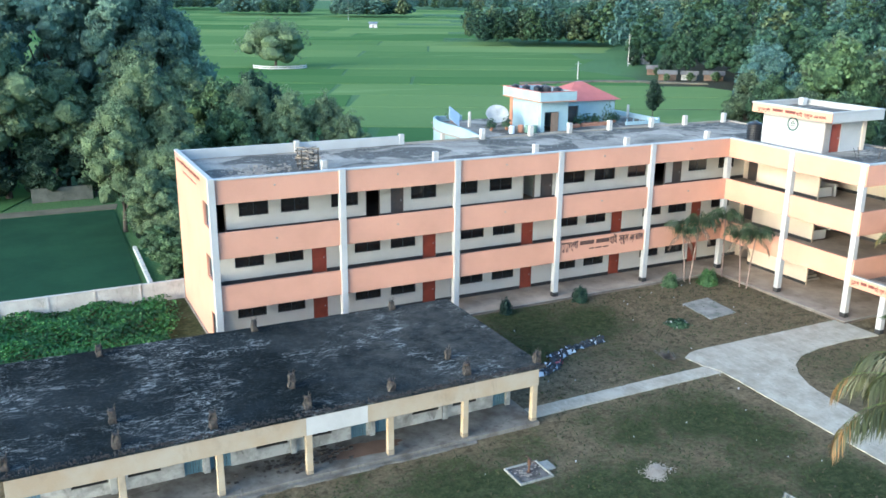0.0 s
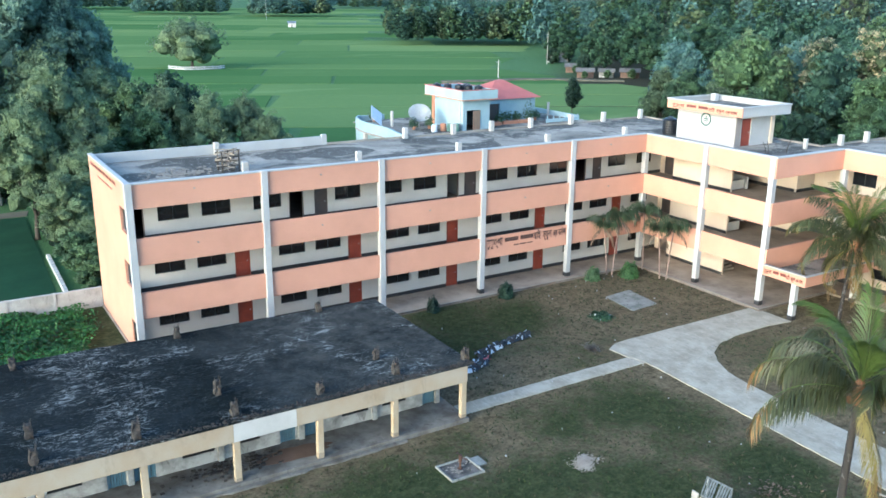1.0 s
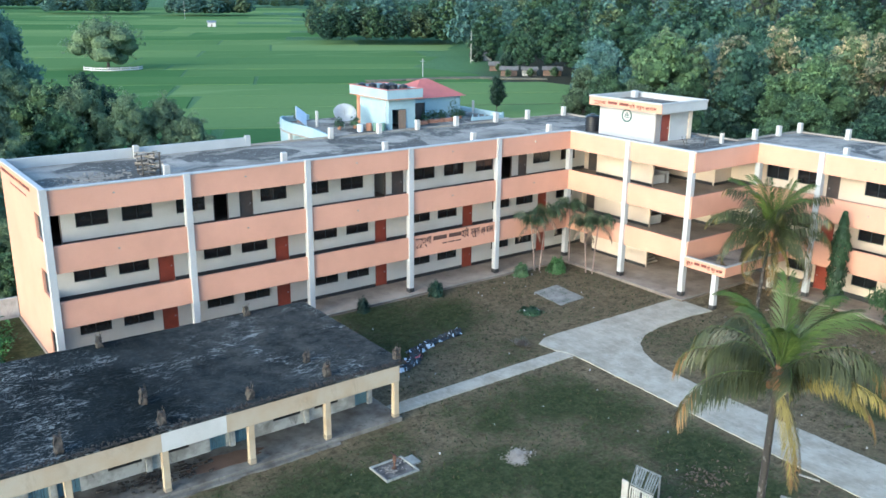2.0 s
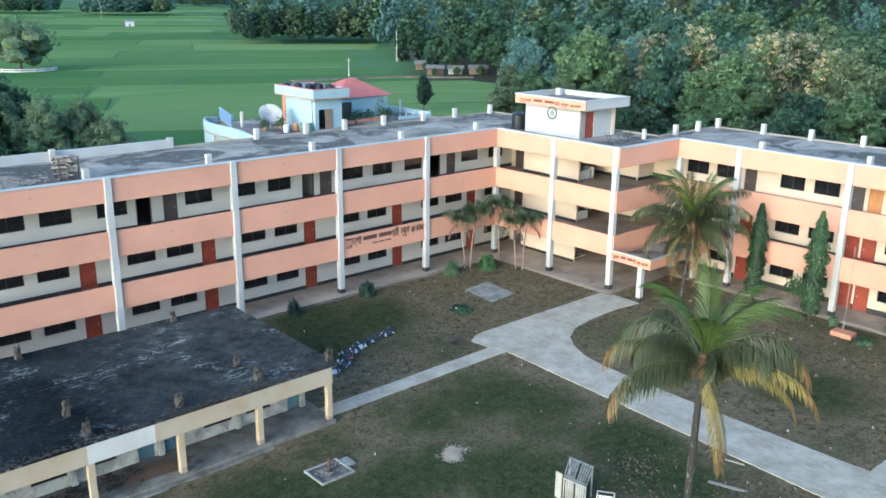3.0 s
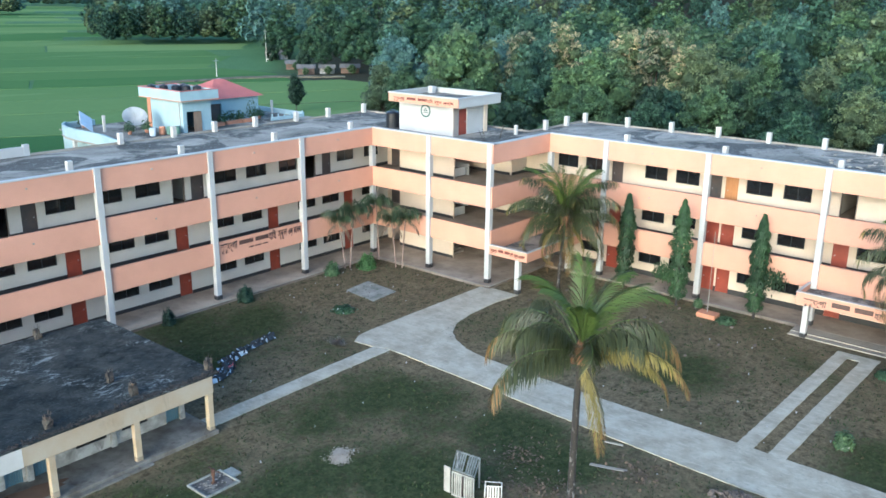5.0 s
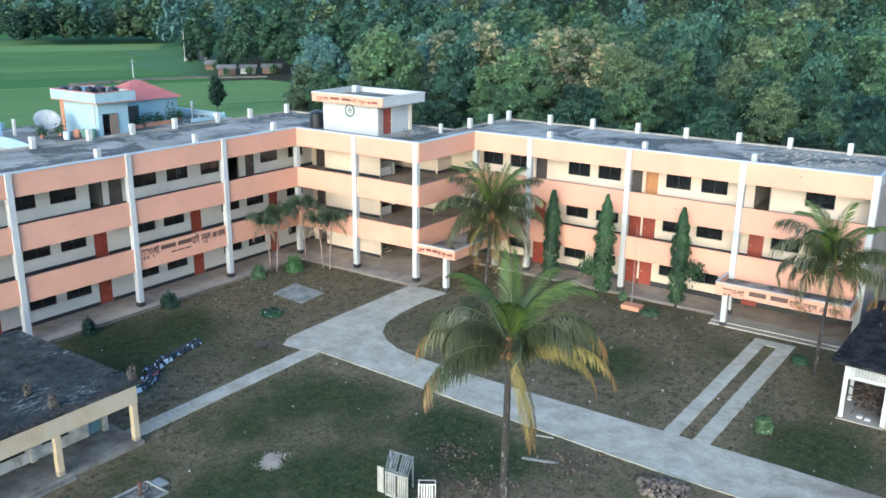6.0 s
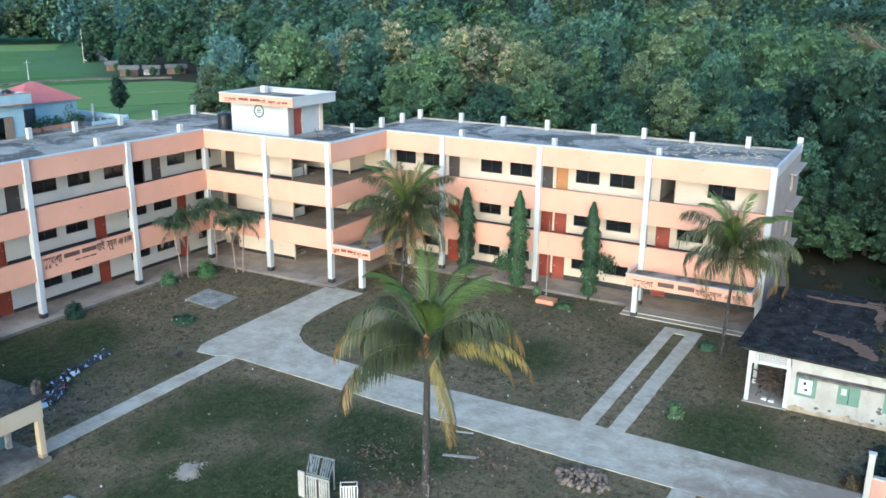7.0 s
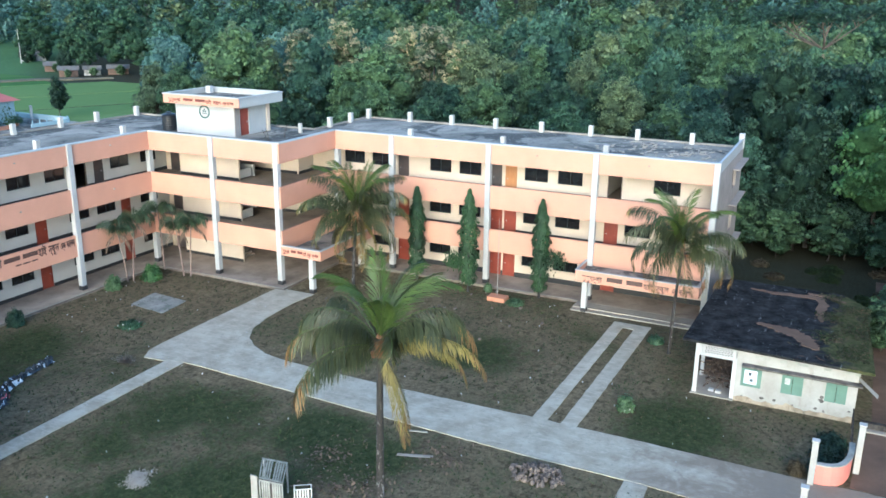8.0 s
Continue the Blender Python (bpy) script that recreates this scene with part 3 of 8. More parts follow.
PLINTH = [(XW - 0.1, YF - 0.75), (XS - 0.75, YF - 0.75), (XS - 0.75, YS - 0.5), (XF - 0.6, YS - 0.5), (XF - 0.6, YE - 0.3), (XB, YE - 0.3), (XB, YN), (60.6, YN), (60.6, YB), (XW - 0.1, YB)]
part("plinth", slab(PLINTH, -0.1, GF, 0.02), M_APRON, school, "grey cement plinth and walkway")
for x0, x1, y0, y1 in ((XW - 0.1, XS - 0.75, YF - 0.75, YF - 0.60), (XS - 0.75, XS - 0.60, YS - 0.5, YF - 0.75), (XS - 0.60, XF - 0.6, YS - 0.5, YS - 0.35), (XF - 0.6, XF - 0.45, 16.3, YS - 0.5)):
    part("plinth_edge", boxes((x0, x1, y0, y1, GF - 0.1, GF + 0.035), bevel=0.012), M_CONC, school, "worn pale cement kerb")
part("floor_slab", slab(inset(0.06), F1 - 0.16, F1), M_FLOOR, school)
part("floor_slab", slab(inset(0.06), F2 - 0.16, F2), M_FLOOR, school)
part("roof_slab", slab(inset(0.06), ROOF - 0.2, ROOF), M_ROOF, school, "weathered grey concrete flat roof")


def band(run, low, high, cap):
    """A parapet band along x or y. run: axis, fixed coordinate, from, to."""
    axis, c, a, b = run
    t = 0.14
    spec = (a, b, c, c + t, low, high) if axis == "x" else (c, c + t, a, b, low, high)
    part("parapet", boxes(spec, bevel=0.012), M_PINK, school)
    if cap:
        o = 0.05
        spec = (a - o, b + o, c - o, c + 0.30, high, high + 0.10) if axis == "x" else (c - o, c + 0.30, a - o, b + o, high, high + 0.10)
        part("parapet_cap", boxes(spec, bevel=0.015), M_WHITE, school, "white painted coping")
    else:
        o = 0.02
        spec = (a, b, c + 0.02, c + t + 0.05, high, high + 0.035) if axis == "x" else (c + 0.02, c + t + 0.05, a, b, high, high + 0.035)
        part("rail_top", boxes(spec), M_PINK, school)


fronts = []
for a, b in zip(COL_L, COL_L[1:] + [XS]):
    fronts.append(("x", YF, a, b))
for a, b in ((YS, 43.2), (43.2, YF)):
    fronts.append(("y", XS, a, b))
fronts.append(("x", YS, XS + 0.14, XF))
for a, b in zip(COL_R, [YS] + COL_R[:-1]):
    fronts.append(("y", XF, a, b))
for run in fronts:
    up = 0.12 if run[1] == XF else 0.0
    for low, high, cap in ((BAND_LOW[0], RAIL1 + up, 0), (BAND_LOW[1], RAIL2 + up, 0), (BAND_LOW[2], CAP - 0.1, 1)):
        band(run, low, high, cap)


def column(x, y, ox=0.0, oy=0.0, top=CAP + 0.02):
    """Full-height column that stands a little proud of the bands, on a black-painted foot."""
    h = 0.20
    c = part("column", boxes((x - h, x + h, y - h, y + h, GF + 0.32, top), bevel=0.02), M_WHITE, school, "white painted concrete column")
    part("column_foot", boxes((x - h - 0.012, x + h + 0.012, y - h - 0.012, y + h + 0.012, GF, GF + 0.32), bevel=0.015), M_BLACKBAND, c, "black painted foot")


for x in COL_L:
    column(x, YF + 0.06)
column(XS + 0.25, YF + 0.25, top=BAND_LOW[2] + 0.1)
column(XS + 0.06, 43.2)
column(XS + 0.12, YS + 0.32)
column(XF + 0.22, YS - 0.05, top=BAND_LOW[2] + 0.1)
for y in COL_R:
    column(XF + 0.06, y)


# corridor walls with their openings
W_SILL, W_HEAD, D_HEAD = 1.02, 2.16, 2.12


def window(put, u0, u1, z0, z1):
    """Steel window in its opening: frame, mullion and grille bars."""
    def box(a, b, w0, w1, c, d):
        p, q = put(a, w0, c), put(b, w1, d)
        return (min(p[0], q[0]), max(p[0], q[0]), min(p[1], q[1]), max(p[1], q[1]), c, d)
    f = 0.05
    fr = [box(u0, u1, 0.25, 0.75, z0, z0 + f), box(u0, u1, 0.25, 0.75, z1 - f, z1), box(u0, u0 + f, 0.25, 0.75, z0 + f, z1 - f), box(u1 - f, u1, 0.25, 0.75, z0 + f, z1 - f)]
    w = part("window", boxes(*fr), M_STEEL, school, "dark steel grille window")
    um = (u0 + u1) / 2
    part("mullion", boxes(box(um - 0.02, um + 0.02, 0.3, 0.7, z0 + f, z1 - f)), M_STEEL, w)
    part("pane", boxes(box(u0 + f, um - 0.02, 0.55, 0.60, z0 + f, z1 - f)), M_GLASS, w)
    part("pane", boxes(box(um + 0.02, u1 - f, 0.48, 0.53, z0 + f, z1 - f)), M_GLASS, w)
    return w


def door(put, u0, u1, z0, z1, material, ajar=False):
    """Door leaf with rails and a handle; an open one is swung into the room."""
    f = 0.06
    def box(a, b, w0, w1, c, d):
        p, q = put(a, w0, c), put(b, w1, d)
        return (min(p[0], q[0]), max(p[0], q[0]), min(p[1], q[1]), max(p[1], q[1]), c, d)
    d = part("door", boxes(box(u0, u0 + f, 0.1, 0.9, z0, z1), box(u1 - f, u1, 0.1, 0.9, z0, z1), box(u0 + f, u1 - f, 0.1, 0.9, z1 - f, z1), bevel=0.006), material, school)
    if ajar:
        leaf = boxes(box(u0 + f, u0 + f + 0.045, 1.0, 1.0 + (u1 - u0 - 2 * f) / 0.16, z0 + 0.02, z1 - f))
    else:
        leaf = boxes(box(u0 + f, u1 - f, 0.35, 0.6, z0 + 0.02, z1 - f), box(u0 + f + 0.08, u1 - f - 0.08, 0.28, 0.35, z0 + 0.15, z0 + 0.95), box(u0 + f + 0.08, u1 - f - 0.08, 0.28, 0.35, z0 + 1.08, z1 - f - 0.12))
    lf = part("door_leaf", leaf, material, d)
    if not ajar:
        part("handle", boxes(box(u1 - f - 0.14, u1 - f - 0.09, 0.12, 0.35, z0 + 0.98, z0 + 1.08)), M_IRON, d, "steel handle")


def corridor_wall(axis, c, a, b, floor, ceiling, items, side=1):
    """items: (kind, from, to). Kinds: w window, d red door, o open doorway, t timber door, k dark door."""
    put = (lambda u, w, z: (u, c + w * 0.16 * side, z)) if axis == "x" else (lambda u, w, z: (c + w * 0.16 * side, u, z))
    holes = [(u0, u1, floor + (W_SILL if k == "w" else 0.0), floor + (W_HEAD if k == "w" else D_HEAD)) for k, u0, u1 in items]
    # west wing takes the skylit tone, all other walls the sun-warmed one
    paint = M_SKYWALL if c == YI else M_SUNCREAM
    part("corridor_wall", wall_cells(a, b, floor, ceiling, holes, put), paint, school, "pale painted corridor wall")
    # black skirting between the doorways
    edges = sorted((u0, u1) for k, u0, u1 in items if k != "w")
    u = a
    for u0, u1 in edges + [(b, b)]:
        if u0 - u > 0.05:
            p, q = put(u, -0.09, 0), put(u0, 0.0, 0)
            part("skirting", boxes((min(p[0], q[0]), max(p[0], q[0]), min(p[1], q[1]), max(p[1], q[1]), floor, floor + (0.26 if c == YI else 0.40 if c == XI else 0.24))), M_BLACKBAND, school, "black painted skirting")
        u = max(u, u1)
    for (k, u0, u1), h in zip(items, holes):
        if k == "w":
            window(put, u0, u1, h[2], h[3])
        else:
            door(put, u0, u1, floor, h[3], {"d": M_DOOR, "o": M_DARKDOOR, "t": M_WOODDOOR, "k": M_DARKDOOR}[k], ajar=k == "o")


low_L = []
for s in (9.75, 17.80, 25.85, 34.05, 42.15):
    low_L += [("w", s + 1.62, s + 3.50), ("w", s + 4.24, s + 6.12), ("d", s + 6.67, s + 7.68)]
low_L.append(("w", 50.95, 52.9))
top_L = [("o", 10.3, 10.98), ("w", 11.8, 13.69), ("w", 14.49, 16.35), ("w", 17.85, 19.74), ("o", 20.27, 21.29), ("k", 22.07, 23.02), ("w", 23.57, 25.51), ("w", 26.9, 28.76), ("w", 29.72, 31.6), ("o", 32.52, 33.54), ("k", 34.03, 35.08), ("w", 36.03, 37.98), ("w", 38.87, 40.79), ("w", 42.0, 43.78), ("o", 44.57, 45.77), ("k", 46.47, 47.41), ("w", 48.12, 50.05), ("w", 51.3, 53.0)]
low_R = [("w", 35.72, 37.62), ("w", 33.2, 35.02), ("d", 31.6, 32.62), ("w", 27.88, 29.77), ("w", 25.33, 27.2), ("d", 23.5, 24.5), ("d", 22.36, 23.35), ("w", 19.92, 21.8), ("w", 17.34, 19.24), ("d", 14.46, 15.49), ("w", 12.1, 13.98), ("w", 9.4, 11.3)]
# both k here: a dark-painted leaf stands in for a shaded open doorway
top_R = [("w", 35.72, 37.62), ("w", 33.2, 35.02), ("k", 31.63, 32.6), ("w", 27.89, 29.76), ("w", 25.35, 27.21), ("k", 23.62, 24.5), ("t", 22.4, 23.35), ("w", 19.95, 21.81), ("w", 17.3, 19.19), ("o", 14.36, 15.42), ("w", 10.25, 12.12)]
for n, (fl, ce) in enumerate(((GF, F1 - 0.16), (F1, F2 - 0.16), (F2, ROOF - 0.2))):
    corridor_wall("x", YI, XW + 0.16, 54.2, fl, ce, top_L if n == 2 else low_L)
    corridor_wall("y", XI, YE + 0.16, 40.8, fl, ce, top_R if n == 2 else low_R)
    # stair hall wall and the corner room beside it
    corridor_wall("y", 53.05, 43.35, 49.35, fl, ce, [])
    part("room_wall", boxes((53.41, 57.3, 49.2, 49.35, fl, ce)), M_SUNCREAM, school)
    part("room_wall", boxes((54.2, 54.36, 49.35, YB - 0.16, fl, ce)), M_SUNCREAM, school)
    part("corridor_door", boxes((54.10, 54.2, 50.2, 51.3, fl, fl + 2.1)), M_DARKDOOR, school, "dark corridor end door")
    corridor_wall("x", 40.8, 57.55, XI + 0.16, fl, ce, [])
    corridor_wall("y", 57.55, 40.96, 49.2, fl, ce, [])
    # cross walls between the rooms
    for x in (17.9, 26.0, 34.1, 42.2):
        part("partition", boxes((x, x + 0.14, YI + 0.16, YB - 0.16, fl, ce)), M_INNER, school)
    for y in (32.9, 24.6, 15.95):
        part("partition", boxes((XI + 0.16, XB - 0.16, y, y + 0.14, fl, ce)), M_INNER, school)

# outer walls
def shell(axis, c, a, b, z0, z1, holes, material, label=""):
    put = (lambda u, w, z: (u, c + w * 0.16, z)) if axis == "x" else (lambda u, w, z: (c + w * 0.16, u, z))
    ob = part("outer_wall", wall_cells(a, b, z0, z1, holes, put), material, school, label)
    return put


end_holes = [(49.75, 51.75, f + 0.85, f + 2.35) for f in (F1, F2)] + [(50.0, 51.3, GF, GF + 2.1)]
shell("y", XW, YF + 0.3, YB, GF, CAP - 0.1, end_holes, M_PINK, "peach painted end wall")
bars = [(XW + 0.06, XW + 0.09, 50.0 + k * 0.13, 50.02 + k * 0.13, GF, GF + 2.1) for k in range(10)]
bars += [(XW + 0.05, XW + 0.10, 50.0, 51.3, GF + h, GF + h + 0.04) for h in (0.0, 0.7, 1.4, 2.06)]
part("end_gate", boxes(*bars), M_STEEL, school, "black barred corridor gate")
shell("x", YB - 0.16, XW + 0.16, 60.6, GF, ROOF, [], M_WHITE)
shell("x", YE, XF + 0.2, XB, GF, ROOF, [(64.6, 66.2, F2 + 0.9, F2 + 2.2), (64.6, 66.2, F1 + 0.9, F1 + 2.2)], M_ENDWALL, "end wall with its shade put in as grey")
for f in (F1, F2, ROOF - 0.3):
    part("sun_shade", boxes((63.9, XB, YE - 0.5, YE, f - 0.55 if f > 9 else f - 0.2, f - 0.46 if f > 9 else f - 0.1), bevel=0.01), M_ENDWALL, school, "projecting concrete ledge")
shell("y", XB - 0.16, YE + 0.16, YN, GF, ROOF, [], M_WHITE)
shell("x", YN - 0.16, 60.6, XB - 0.16, GF, ROOF, [], M_WHITE)
shell("y", 60.44, YN, YB - 0.16, GF, ROOF, [], M_WHITE)

# roof edge: end parapets, the rear parapet, low kerbs
part("parapet_cap", boxes((XW - 0.04, XW + 0.26, YF + 0.25, YB + 0.04, CAP - 0.1, CAP), bevel=0.015), M_WHITE, school, "white painted coping")
part("rear_parapet", boxes((XW + 0.16, 26.5, YB - 0.2, YB + 0.02, ROOF, CAP - 0.08), (26.5, 26.9, YB - 0.24, YB + 0.06, ROOF, CAP + 0.05), bevel=0.012), M_WHITE, school, "white rear parapet")
part("end_parapet", boxes((XF + 0.26, XB + 0.06, YE, YE + 0.16, ROOF, CAP), bevel=0.012), M_WHITE, school, "white end parapet")
kerbs = ((26.9, 60.6, YB - 0.2, YB), (60.4, 60.6, YN, YB - 0.2), (60.6, XB, YN - 0.2, YN), (XB - 0.2, XB, YE + 0.16, YN - 0.2))
for k in kerbs:
    part("roof_kerb", boxes((*k, ROOF, ROOF + 0.13), bevel=0.012), M_CONC, school)
part("corner_upstand", boxes((XB - 0.35, XB + 0.05, YE - 0.04, YE + 0.36, ROOF, CAP + 0.35), bevel=0.015), M_WHITE, school)


def roof_post(x, y, tall=0.88, w=0.18):
    part("roof_post", boxes((x - w, x + w, y - w, y + w, ROOF, ROOF + tall), bevel=0.02), M_POST, school, "stub of a concrete column")


for x in (17.5, 25.5, 33.6, 41.85, 49.95):
    roof_post(x, 52.1)
for x in (18.2, 33.7, 38.3, 42.2, 46.4, 51.0, 54.9, 59.6):
    roof_post(x, YB - 0.45)
for y in (31.6, 23.7, 15.75):
    roof_post(59.9, y, 0.9)
for y in (40.75, 36.4, 32.2, 28.0, 23.8, 19.5, 15.6, 11.3):
    roof_post(XB - 0.4, y)
for x in (62.4, 65.8):
    roof_post(x, YN - 0.4)
roof_post(58.4, YN - 0.1, 0.82, 0.13)

# stair head house on the roof
part("tower_wall", wall_cells(44.3, 50.25, ROOF, 12.85, [], lambda u, w, z: (54.0 + w * 0.16, u, z)), M_WHITE, school, "white stair tower wall")
part("tower_wall", wall_cells(54.16, 58.5, ROOF, 12.85, [(54.75, 55.85, ROOF, ROOF + 2.15)], lambda u, w, z: (u, 44.3 + w * 0.16, z)), M_WHITE, school)
part("tower_wall", boxes((54.16, 58.5, 50.09, 50.25, ROOF, 12.85)), M_WHITE, school)
part("tower_wall", boxes((58.34, 58.5, 44.46, 50.09, ROOF, 12.85)), M_WHITE, school)
part("tower_pilaster", boxes((58.1, 58.52, 44.2, 44.3, ROOF, 12.6), bevel=0.01), M_SUNCREAM, school, "cream corner pilaster")
part("tower_pilaster", boxes((54.0, 54.6, 44.22, 44.3, ROOF, 12.6), bevel=0.01), M_ENDWALL, school, "grey corner pilaster")
td = part("tower_door", boxes((54.75, 55.85, 44.37, 44.42, ROOF + 0.03, ROOF + 2.15), bevel=0.006), M_DOOR, school, "red-brown tower door")
part("handle", boxes((55.65, 55.70, 44.32, 44.37, ROOF + 1.0, ROOF + 1.12)), M_IRON, td)
tr = (53.3, 59.0, 43.2, 50.85)
part("tower_roof", boxes((tr[0] + 0.05, tr[1] - 0.05, tr[2] + 0.05, tr[3] - 0.05, 12.82, 12.95), bevel=0.01), M_ROOF, school)
part("tower_fascia", boxes((tr[0], tr[0] + 0.12, tr[2], tr[3], 12.60, 13.30), bevel=0.01), M_PINK, school, "peach fascia with lettering")
part("tower_fascia", boxes((tr[0] + 0.12, tr[1], tr[2], tr[2] + 0.12, 12.60, 13.30), (tr[0] + 0.12, tr[1], tr[3] - 0.12, tr[3], 12.60, 13.30), (tr[1] - 0.12, tr[1], tr[2] + 0.12, tr[3] - 0.12, 12.60, 13.30)), M_WHITE, school)
part("tower_coping", boxes((tr[0] - 0.05, tr[0] + 0.2, tr[2] - 0.05, tr[3] + 0.05, 13.30, 13.40), (tr[1] - 0.2, tr[1] + 0.05, tr[2] - 0.05, tr[3] + 0.05, 13.30, 13.40), (tr[0] + 0.2, tr[1] - 0.2, tr[2] - 0.05, tr[2] + 0.2, 13.30, 13.40), (tr[0] + 0.2, tr[1] - 0.2, tr[3] - 0.2, tr[3] + 0.05, 13.30, 13.40)), M_WHITE, school)
part("tower_stub", boxes((57.9, 58.35, 49.9, 50.4, 12.95, 13.55), bevel=0.015), M_WHITE, school)


def ring(r, w, n=40, depth=0.02):
    bm = bmesh.new()
    vs = [[bm.verts.new((rr * math.cos(2 * math.pi * k / n), rr * math.sin(2 * math.pi * k / n), z)) for k in range(n)] for rr, z in ((r - w, 0), (r - w, depth), (r, depth), (r, 0))]
    for a, b in zip(vs, vs[1:] + vs[:1]):
        for k in range(n):
            bm.faces.new((a[k], a[(k + 1) % n], b[(k + 1) % n], b[k]))
    return bm


M_EMBLEM = surf("dark_green_sign_paint", (0.045, 0.10, 0.085), (0.03, 0.075, 0.065), 3, 0.6)
emblem = part("emblem", ring(0.54, 0.12), M_EMBLEM, school, "round school emblem outline")
emblem.matrix_basis = at(FACE_W, 53.995, 47.25, 12.0)
inner = part("emblem_mark", boxes((-0.26, 0.26, -0.16, -0.10, 0, 0.015), (-0.19, -0.03, -0.02, 0.10, 0, 0.012), (0.03, 0.19, -0.02, 0.10, 0, 0.012), (-0.06, 0.06, 0.14, 0.24, 0, 0.012)), M_EMBLEM, school)
inner.matrix_basis = at(FACE_W, 53.995, 47.25, 12.0)

# stairs behind the stair-hall wall
for fl, ce in ((GF, F1), (F1, F2)):
    n = 10
    half = (ce - fl) / 2
    up = [(53.5, 55.2, 43.9 + k * 0.28, 43.9 + (k + 1) * 0.28, fl, fl + half * (k + 1) / n) for k in range(n)]
    part("stair_flight", boxes(*up), M_CONC, school)
    part("stair_landing", boxes((53.5, 57.3, 46.7, 48.3, fl + half - 0.15, fl + half)), M_CONC, school)
    dn = [(55.4, 57.1, 46.7 - (k + 1) * 0.28, 46.7 - k * 0.28, fl + half + half * k / n, fl + half + half * (k + 1) / n) for k in range(n)]
    part("stair_flight", boxes(*dn), M_CONC, school)
    part("stair_rail_wall", boxes((55.22, 55.38, 43.6, 46.7, fl + half * 0.4, fl + half + 0.9)), M_WHITE, school, "white stair parapet")
part("stair_flight", boxes((53.5, 55.2, 43.9, 46.7, F2, F2 + 0.5)), M_CONC, school)
part("stair_rail_wall", boxes((55.22, 55.38, 43.6, 46.7, F2, F2 + 0.95)), M_WHITE, school)
for f in (F1, F2):
    part("stair_rail_wall", boxes((53.3, 54.8, 43.55, 43.68, f + 0.1, f + 0.8), bevel=0.01), M_WHITE, school, "white stair parapet")

# portico over the main entrance
part("portico_roof", boxes((XS - 0.25, 57.0, 33.55, YS - 0.1, 2.68, 2.80)), M_ROOF, school, "weathered portico roof")
part("portico_fascia", boxes((XS - 0.37, XS - 0.25, 33.43, YS - 0.12, 2.62, 3.32), (XS - 0.25, 57.0, 33.43, 33.55, 2.62, 3.32), bevel=0.01), M_PINK, school, "peach portico fascia with lettering")
part("portico_cap", boxes((XS - 0.40, XS - 0.15, 33.40, YS - 0.12, 3.32, 3.38), (XS - 0.15, 57.0, 33.40, 33.62, 3.32, 3.38)), M_WHITE, school)
for x in (49.75, 56.7):
    c = part("portico_column", boxes((x - 0.19, x + 0.19, 34.2, 34.58, 0.3, 2.68), bevel=0.02), M_WHITE, school)
    part("column_foot", boxes((x - 0.205, x + 0.205, 34.185, 34.595, 0.0, 0.3), bevel=0.015), M_BLACKBAND, c)

# entrance canopy of the south wing, with its steps
part("canopy_roof", boxes((54.85, XF, 7.75, 15.9, 2.62, 2.74)), M_ROOF, school)
part("canopy_fascia", boxes((54.73, 54.85, 7.65, 16.0, 2.3, 3.1), (54.85, XF, 15.88, 16.0, 2.3, 3.1), (54.85, XF, 7.65, 7.77, 2.3, 3.1), bevel=0.01), M_PINK, school, "peach canopy fascia with lettering")
part("canopy_cap", boxes((54.70, 54.92, 7.62, 16.03, 3.1, 3.15), (54.92, XF, 15.85, 16.03, 3.1, 3.15), (54.92, XF, 7.62, 7.80, 3.1, 3.15)), M_WHITE, school)
c = part("canopy_column", boxes((55.0, 55.36, 15.2, 15.56, 0.3, 2.62), bevel=0.02), M_WHITE, school)
part("column_foot", boxes((54.985, 55.375, 15.185, 15.575, 0.02, 0.3), bevel=0.015), M_BLACKBAND, c)
for k, (x0, z) in enumerate(((55.0, 0.03), (55.55, 0.10))):
    part("step", boxes((x0, XF - 0.6, 7.6, 16.3, -0.05, z + 0.05), bevel=0.012), M_CONC, school)

# lettering: the parts of the name that can be shown
letters("sign_word", "ব\u09c1র\u09c1ঙ\u09cdগ\u09be", 0.80, M_LETTER, at(FACE_S, 34.45, YF - 0.004, 3.62), school, width=1.45)
strokes("sign_bar", (1.25, 1.2), 0.62, M_LETTER, at(FACE_S, 36.05, YF - 0.004, 3.66), school, gap=0.2)
letters("sign_word", "হাই", 0.80, M_LETTER, at(FACE_S, 38.75, YF - 0.004, 3.62), school, width=0.68)
letters("sign_word", "স\u09cdক\u09c1ল", 0.80, M_LETTER, at(FACE_S, 39.6, YF - 0.004, 3.62), school, width=0.88)
letters("sign_word", "এন\u09cdড", 0.66, M_LETTER, at(FACE_S, 40.62, YF - 0.004, 3.64), school, width=0.42)
letters("sign_word", "ক\u09c7লজ", 0.74, M_LETTER, at(FACE_S, 41.14, YF - 0.004, 3.62), school, width=0.72)
strokes("sign_bar", (0.45, 0.6, 0.5), 0.2, M_LETTER, at(FACE_S, 36.9, YF - 0.004, 3.36), school, gap=0.1)


